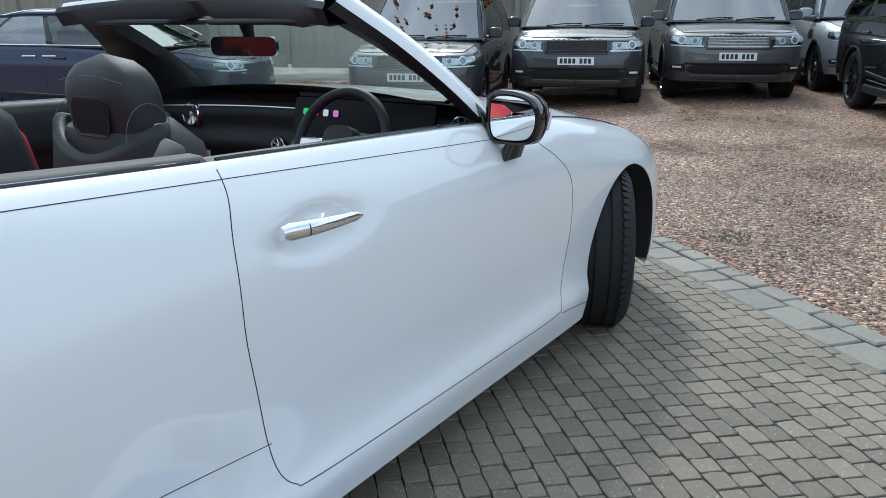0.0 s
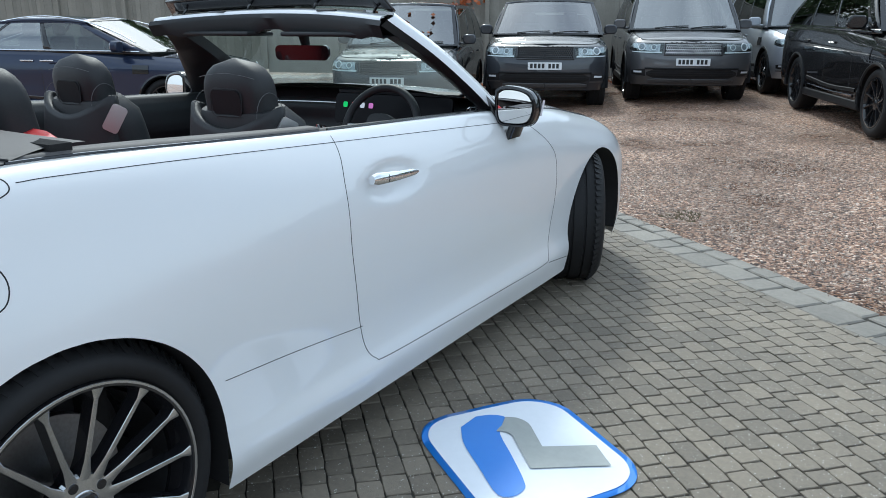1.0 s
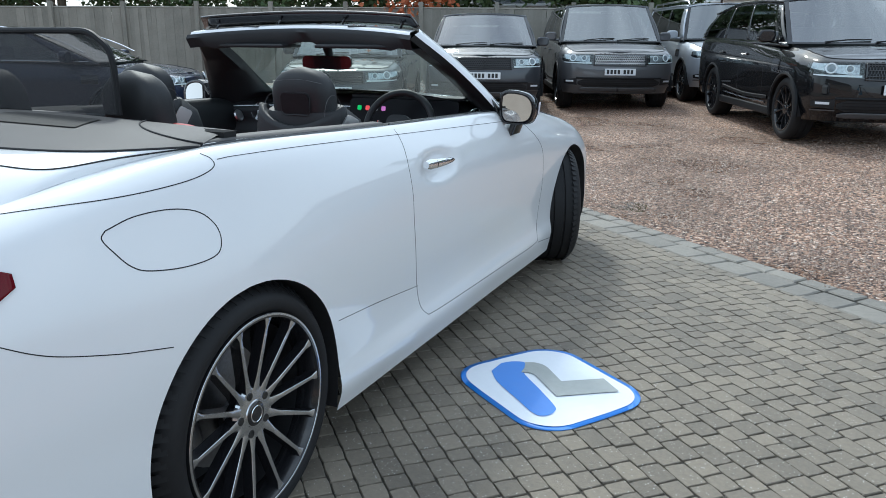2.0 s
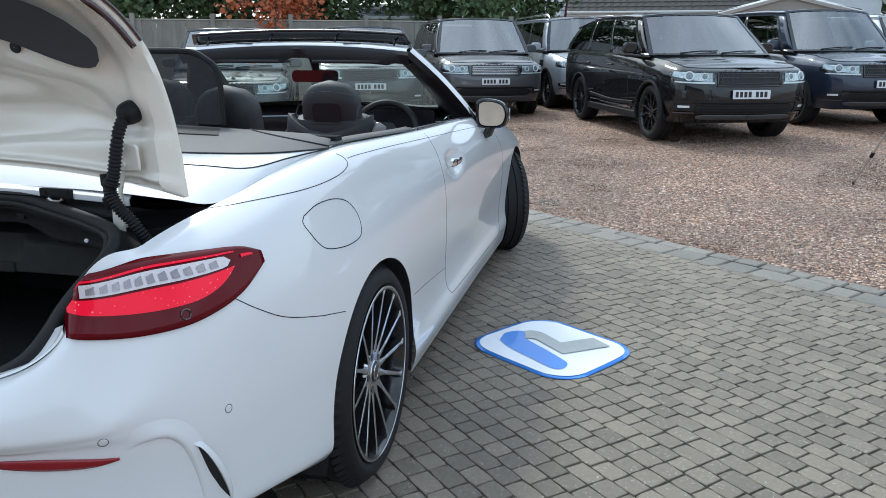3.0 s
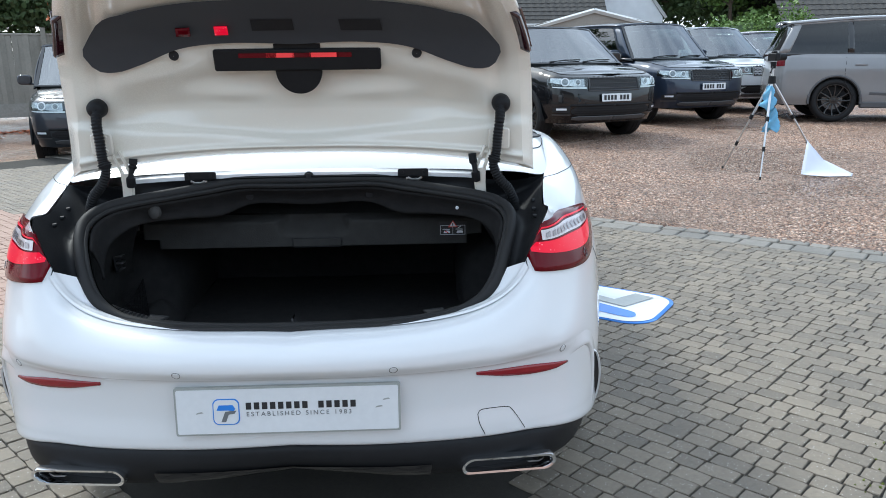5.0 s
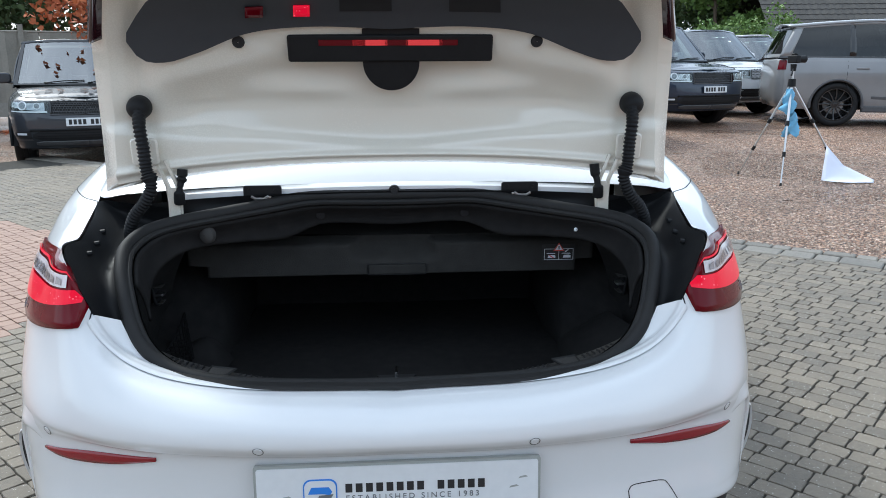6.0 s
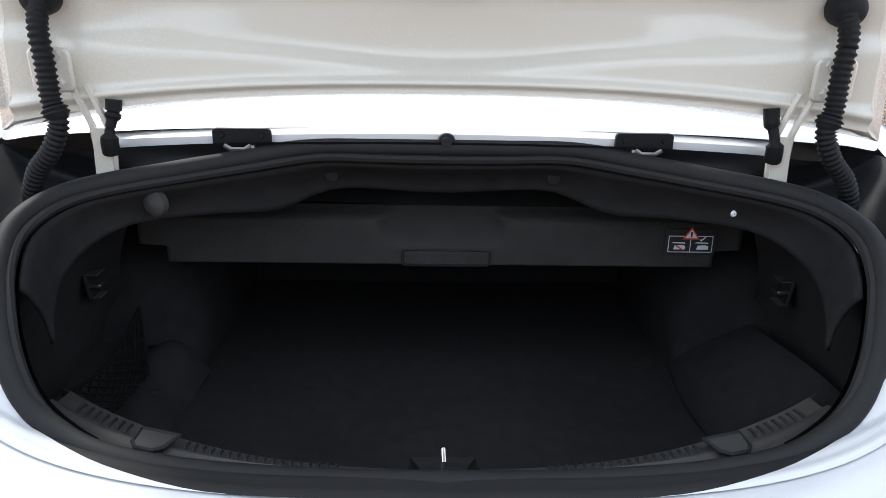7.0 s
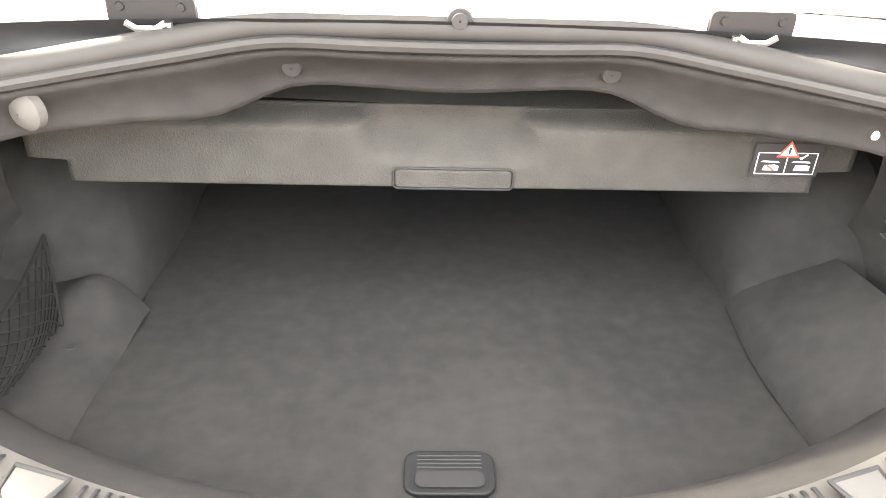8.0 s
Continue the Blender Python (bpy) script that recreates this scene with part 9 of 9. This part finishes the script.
def leaf_cloud(bm, centres, count, size, rnd):
    for _ in range(count):
        c, r = centres[rnd.randrange(len(centres))]
        d = Vector((rnd.gauss(0, 1), rnd.gauss(0, 1), rnd.gauss(0, 0.8)))
        d.normalize()
        p = Vector(c) + d * r * rnd.random() ** 0.4
        q = Euler((rnd.random() * 6.3, rnd.random() * 6.3, rnd.random() * 6.3)).to_matrix()
        s = size * rnd.uniform(0.6, 1.3)
        v = [bm.verts.new(p + q @ Vector(k) * s) for k in ((-0.5, -0.9, 0), (0.5, -0.3, 0.1), (0.45, 0.5, -0.05), (-0.1, 1.0, 0.1), (-0.55, 0.3, 0))]
        bm.faces.new(v)


def tree(name, label, x, y, h, spread, leaf, count, seed, zg=0.2, bare=0.0, size=0.09):
    rnd = random.Random(seed)
    t = thing(name, label, "tree", Matrix.Translation((x, y, zg)))
    bm = bm_new()
    top = Vector((rnd.uniform(-0.3, 0.3), rnd.uniform(-0.3, 0.3), h * 0.85))
    trunk = spline([(0, 0, -0.1), (rnd.uniform(-0.15, 0.15), rnd.uniform(-0.1, 0.1), h * 0.3), (rnd.uniform(-0.3, 0.3), rnd.uniform(-0.3, 0.3), h * 0.6), tuple(top)], 16)
    tube(bm, trunk, lambda i: 0.035 * h * (1 - 0.9 * i / 15) * 0.6 + 0.01, 9)
    tips = []
    for k in range(14):
        b = trunk[4 + rnd.randrange(11)]
        a = rnd.uniform(0, 6.28)
        ln = spread * rnd.uniform(0.5, 1.0)
        e = b + Vector((math.cos(a) * ln, math.sin(a) * ln, rnd.uniform(0.1, 0.6) * ln))
        m = (b + e) / 2 + Vector((0, 0, 0.12 * ln))
        tube(bm, spline([tuple(b), tuple(m), tuple(e)], 7), lambda i: 0.035 * (1 - i / 7.5) * h / 6 + 0.006, 6)
        tips += [(tuple(e), spread * 0.36), (tuple(m), spread * 0.28)]
        for _ in range(3):
            e2 = e + Vector((rnd.uniform(-1, 1), rnd.uniform(-1, 1), rnd.uniform(-0.3, 0.8))) * spread * 0.35
            tube(bm, [e, (e + e2) / 2 + Vector((0, 0, 0.05)), e2], 0.008, 4)
            tips.append((tuple(e2), spread * 0.25))
    part("trunk", bm, BARK, t)
    if count:
        bm = bm_new()
        leaf_cloud(bm, tips, count, size, rnd)
        part("crown", bm, leaf, t, smooth=False)
    return t


tree("tree", "dark green garden tree behind the fence", -3.4, 20.5, 6.5, 2.0, LEAF_G, 9000, 1)
tree("tree", "dark green garden tree behind the fence", -2.5, 20.0, 5.0, 1.7, LEAF_G, 8500, 2)
tree("tree", "bushy green tree beside a brick house", -1.8, 22.5, 6.0, 1.9, LEAF_G, 8500, 3)
tree("tree", "tall green tree beyond the garages", 13.5, 40.0, 11.0, 3.6, LEAF_G, 13000, 4, size=0.15)
tree("tree", "dark green tree between the houses", 15.8, 37.0, 9.0, 3.0, LEAF_G, 11000, 14, size=0.14)
tree("tree", "dark green tree behind the white gable", 11.8, 46.0, 11.5, 3.8, LEAF_G, 11000, 15, size=0.16)
tree("tree", "tall dark tree behind the white house", 18.5, 42.0, 12.0, 4.2, LEAF_G, 13000, 5, size=0.15)
tree("tree", "half-bare tree behind the wooden fence", -9.0, 19.2, 6.5, 2.4, LEAF_G, 8500, 6)
tree("tree", "leafy dark tree behind the wooden fence", -6.2, 20.4, 5.5, 2.2, LEAF_G, 8000, 16)
tree("tree", "leafy dark tree behind the wooden fence", -11.6, 17.6, 5.6, 2.3, LEAF_G, 8000, 17)
tree("tree", "leafy dark tree behind the wooden fence", -15.0, 16.6, 5.8, 2.4, LEAF_G, 8000, 18)
tree("tree", "leafy dark tree behind the wooden fence", -18.5, 15.4, 6.0, 2.5, LEAF_G, 8000, 19)
tree("tree", "half-bare tree behind the wooden fence", -13.2, 18.2, 7.0, 2.4, LEAF_G, 7000, 7)
tree("tree", "red-leaved shrub hanging over the fence", -6.8, 16.5, 3.4, 1.2, LEAF_R, 1500, 8, size=0.08)
tree("tree", "leafy green tree at the end of the drive", -17.5, 15.0, 7.5, 2.6, LEAF_G, 6000, 10)
tree("tree", "leafy green tree at the end of the drive", -21.0, 9.0, 8.5, 3.0, LEAF_G, 4200, 12)
tree("tree", "pale yellow-green tree behind the hedge", 15.2, 33.0, 6.5, 1.8, LEAF_L, 4200, 13, size=0.12)
hedge = thing("hedge", "clipped bright green hedge beside a bungalow", "hedge", Matrix.Translation((14.2, 27.5, 0.2)))
bm = bm_new()
rh = random.Random(21)
cent = [((rh.uniform(-1.9, 1.7), rh.uniform(-0.7, 0.7), rh.uniform(0.3, 2.5)), 0.5) for _ in range(70)] + [((1.1, 0, 2.9), 0.6), ((1.6, 0.2, 2.7), 0.5)]
leaf_cloud(bm, cent, 9000, 0.07, rh)
part("foliage", bm, LEAF_L, hedge, smooth=False)
bm = bm_new()
soft_block(bm, Matrix.Translation((-0.1, 0.1, 1.3)), 3.7, 1.3, 2.4, 0.3)
part("branch_mass", bm, LEAF_G, hedge)

# red leaf litter blown against the fence's foot
rl = random.Random(33)
bm = bm_new()
for _ in range(1500):
    p = F0 + FD * rl.uniform(-9.0, 2.5) - FN * (0.12 + abs(rl.gauss(0, 0.45)))
    q = Euler((rl.uniform(-0.5, 0.5), rl.uniform(-0.5, 0.5), rl.random() * 6.3)).to_matrix()
    k = rl.uniform(0.03, 0.055)
    z = ground_z(p.x, p.y) + rl.uniform(0.010, 0.045)
    bm.faces.new([bm.verts.new(Vector((p.x, p.y, z)) + q @ Vector(v) * k) for v in ((-0.5, -0.9, 0), (0.5, -0.3, 0.1), (0.45, 0.5, -0.05), (-0.1, 1.0, 0.1), (-0.55, 0.3, 0))])
litter = part("leaf_litter", bm, LEAF_R, None, smooth=False)
tagged(litter, "red autumn leaves lying along the fence's foot", "leaves", kind="stuff")

# ---- paving blocks, last ----
RD = Vector((math.cos(radians(-46)), math.sin(radians(-46)), 0))
RN = Vector((-RD.y, RD.x, 0))


def block_mesh(l, w, h, ch, rnd):
    """A tumbled block: a chamfered top with ragged edges."""
    j = lambda a: rnd.uniform(-a, a)
    ring = [(-1, -1), (-0.3, -1), (0.35, -1), (1, -1), (1, 0.1), (1, 1), (0.3, 1), (-0.35, 1), (-1, 1), (-1, -0.1)]
    n = len(ring)
    rim2, top, base = [], [], []
    for x, y in ring:
        corner = abs(x) == 1 and abs(y) == 1
        a, b = x * l / 2 + j(0.0020) - (x * 0.002 if corner else 0), y * w / 2 + j(0.0020) - (y * 0.002 if corner else 0)
        base.append(Vector((x * l / 2, y * w / 2, -h)))
        rim2.append(Vector((a, b, -ch - abs(j(0.0015)))))
        top.append(Vector((a - ch * 1.3 * (1 if x > 0.9 else -1 if x < -0.9 else 0), b - ch * 1.3 * (1 if y > 0.9 else -1 if y < -0.9 else 0), j(0.0006))))
    faces = [tuple(range(2 * n, 3 * n))]
    for i in range(n):
        k = (i + 1) % n
        faces += [(i, k, n + k, n + i), (n + i, n + k, 2 * n + k, 2 * n + i)]
    return base + rim2 + top, faces


rp = random.Random(17)
variants = []
for l in (0.064, 0.070, 0.082, 0.082, 0.090, 0.098, 0.098, 0.112, 0.120):
    v, f = block_mesh(l, 0.0752, 0.045, 0.0014, rp)
    me = bpy.data.meshes.new("paving_block")
    me.from_pydata([tuple(p) for p in v], [], f)
    me.materials.append(PAVER)
    variants.append((l, v, f, me))
loose = {"grey": ([], []), "red": ([], [])}
count = 0
ROW = 0.0780
EDGE_P, EDGE_D = Vector((2.50, 0.10, 0)), Vector((math.cos(radians(46.6)), math.sin(radians(46.6)), 0))
EDGE_N = Vector((EDGE_D.y, -EDGE_D.x, 0))


def put_block(bucket, m, v, f):
    vs3, fs3 = loose[bucket]
    b = len(vs3)
    vs3 += [tuple(m @ p) for p in v]
    fs3 += [tuple(b + i for i in q) for q in f]


for r in range(-132, 132):
    o = RN * (r * ROW)
    s = -9.0 + rp.uniform(0, 0.15)
    while s < 9.0:
        l, v, f, me = variants[rp.randrange(len(variants))]
        p = o + RD * (s + l / 2) + Vector((1.3, 1.2, 0))
        s += l + 0.0045
        d = beyond(p.x, p.y)
        if d > -0.285 or d < -8.9 or not -7.4 < (p - KERB_A).dot(KERB_D) < 5.4:
            continue
        if abs(p.x) < 0.62 and -0.8 < p.y < 3.4:
            continue
        # blocks are cut at the edge slabs
        room = l / 2 - (p - EDGE_P).dot(EDGE_N)
        if room < 0.02:
            continue
        cutx = min(1.0, room / l)
        p = p - RD * (l - l * cutx) / 2
        m = Matrix.Translation((p.x, p.y, rp.uniform(-0.0014, 0.0010))) @ pose(0, 0, 0, rp.uniform(-0.5, 0.5), rp.uniform(-0.5, 0.5), -46 + rp.uniform(-0.8, 0.8)) @ Matrix.Diagonal((cutx, 1, 1, 1))
        red = p.x < -1.9 and d < -2.75
        if 1.05 < p.x < 2.35 and 0.3 < p.y < 2.4 and count < 300 and not red:
            ob = new("paving_block", me)
            ob.parent = pavement
            ob.matrix_basis = m
            count += 1
        else:
            put_block("red" if red else "grey", m, v, f)
# pale border slabs and the row of setts against the gravel
for lo, hi, lens, mat_s in ((-0.325, -0.135, (0.16, 0.20, 0.25), "slab"), (-0.125, -0.005, (0.13, 0.17, 0.20), "sett")):
    s = -7.5
    while s < 5.5:
        l = lens[rp.randrange(3)] * rp.uniform(0.92, 1.06)
        v, f = block_mesh(l - 0.008, hi - lo - 0.006, 0.05, 0.006, rp)
        me = bpy.data.meshes.new("border_" + mat_s)
        me.from_pydata([tuple(q) for q in v], [], f)
        me.materials.append(PAVER_PALE)
        p = KERB_A + KERB_D * (s + l / 2) + KERB_N * ((lo + hi) / 2 + (rp.uniform(-0.012, 0.012) if mat_s == "sett" else 0))
        ob = new("border_" + mat_s, me)
        ob.parent = pavement
        ob.matrix_basis = Matrix.Translation((p.x, p.y, 0.005 + rp.uniform(-0.002, 0.003))) @ pose(0, 0, 0, rp.uniform(-0.8, 0.8), rp.uniform(-0.8, 0.8), math.degrees(math.atan2(KERB_D.y, KERB_D.x)) + rp.uniform(-1.5, 1.5))
        s += l
# edge slabs on the other side, then terracotta blocks
for s0 in range(-24, 10):
    l = 0.30
    p = EDGE_P + EDGE_D * (s0 * l + 0.1) + EDGE_N * 0.10
    v, f = block_mesh(l - 0.008, 0.19, 0.05, 0.006, rp)
    me = bpy.data.meshes.new("border_slab")
    me.from_pydata([tuple(q) for q in v], [], f)
    me.materials.append(PAVER_PALE)
    if not -8.8 < beyond(p.x, p.y) < -0.4:
        continue
    ob = new("border_slab", me)
    ob.parent = pavement
    ob.matrix_basis = Matrix.Translation((p.x, p.y, 0.002)) @ pose(0, 0, 0, rp.uniform(-0.6, 0.6), rp.uniform(-0.6, 0.6), 46.6)
for r in range(74):
    s = -9.0
    while s < 3.0:
        l, v, f, me = variants[rp.randrange(len(variants))]
        p = EDGE_P + EDGE_D * (s + l / 2) + EDGE_N * (0.20 + 0.068 + r * ROW)
        s += l + 0.006
        if not -8.9 < beyond(p.x, p.y) < -0.38 or not -7.4 < (p - KERB_A).dot(KERB_D) < 5.4:
            continue
        put_block("red", Matrix.Translation((p.x, p.y, rp.uniform(-0.002, 0.001))) @ pose(0, 0, 0, 0, 0, 46.6), v, f)
bm = bm_new()
for _ in range(420):
    p = EDGE_P + EDGE_D * (-6.0 + 7.0 * rp.random() ** 0.8) - EDGE_N * (0.004 + abs(rp.gauss(0, 1)) * 0.05 * rp.random())
    k = rp.uniform(0.003, 0.008)
    q = Euler((rp.random() * 6, rp.random() * 6, rp.random() * 6)).to_matrix()
    vs = [bm.verts.new(Vector((p.x, p.y, 0.001)) + q @ Vector(v) * k) for v in ((1.2, 0, 0), (-1.1, 0.1, 0), (0, 1, 0.1), (0.1, -0.9, 0), (0, 0, 0.8))]
    for f in ((0, 2, 4), (2, 1, 4), (1, 3, 4), (3, 0, 4)):
        bm.faces.new([vs[i] for i in f])
MOSS = surf("yellow-green moss", (0.14, 0.17, 0.03), (0.07, 0.09, 0.02), rough=0.9, scale=200.0, per=0.5, island=True)
tagged(part("moss", bm, MOSS, pavement, smooth=False), kind="stuff")
for key, mat_b, nm in (("grey", PAVER_ISL, "paving_blocks"), ("red", PAVER_RED, "terracotta_blocks")):
    me = bpy.data.meshes.new(nm)
    me.from_pydata(loose[key][0], [], loose[key][1])
    me.materials.append(mat_b)
    ob = new(nm, me)
    ob.parent = pavement
    tagged(ob, kind="stuff")
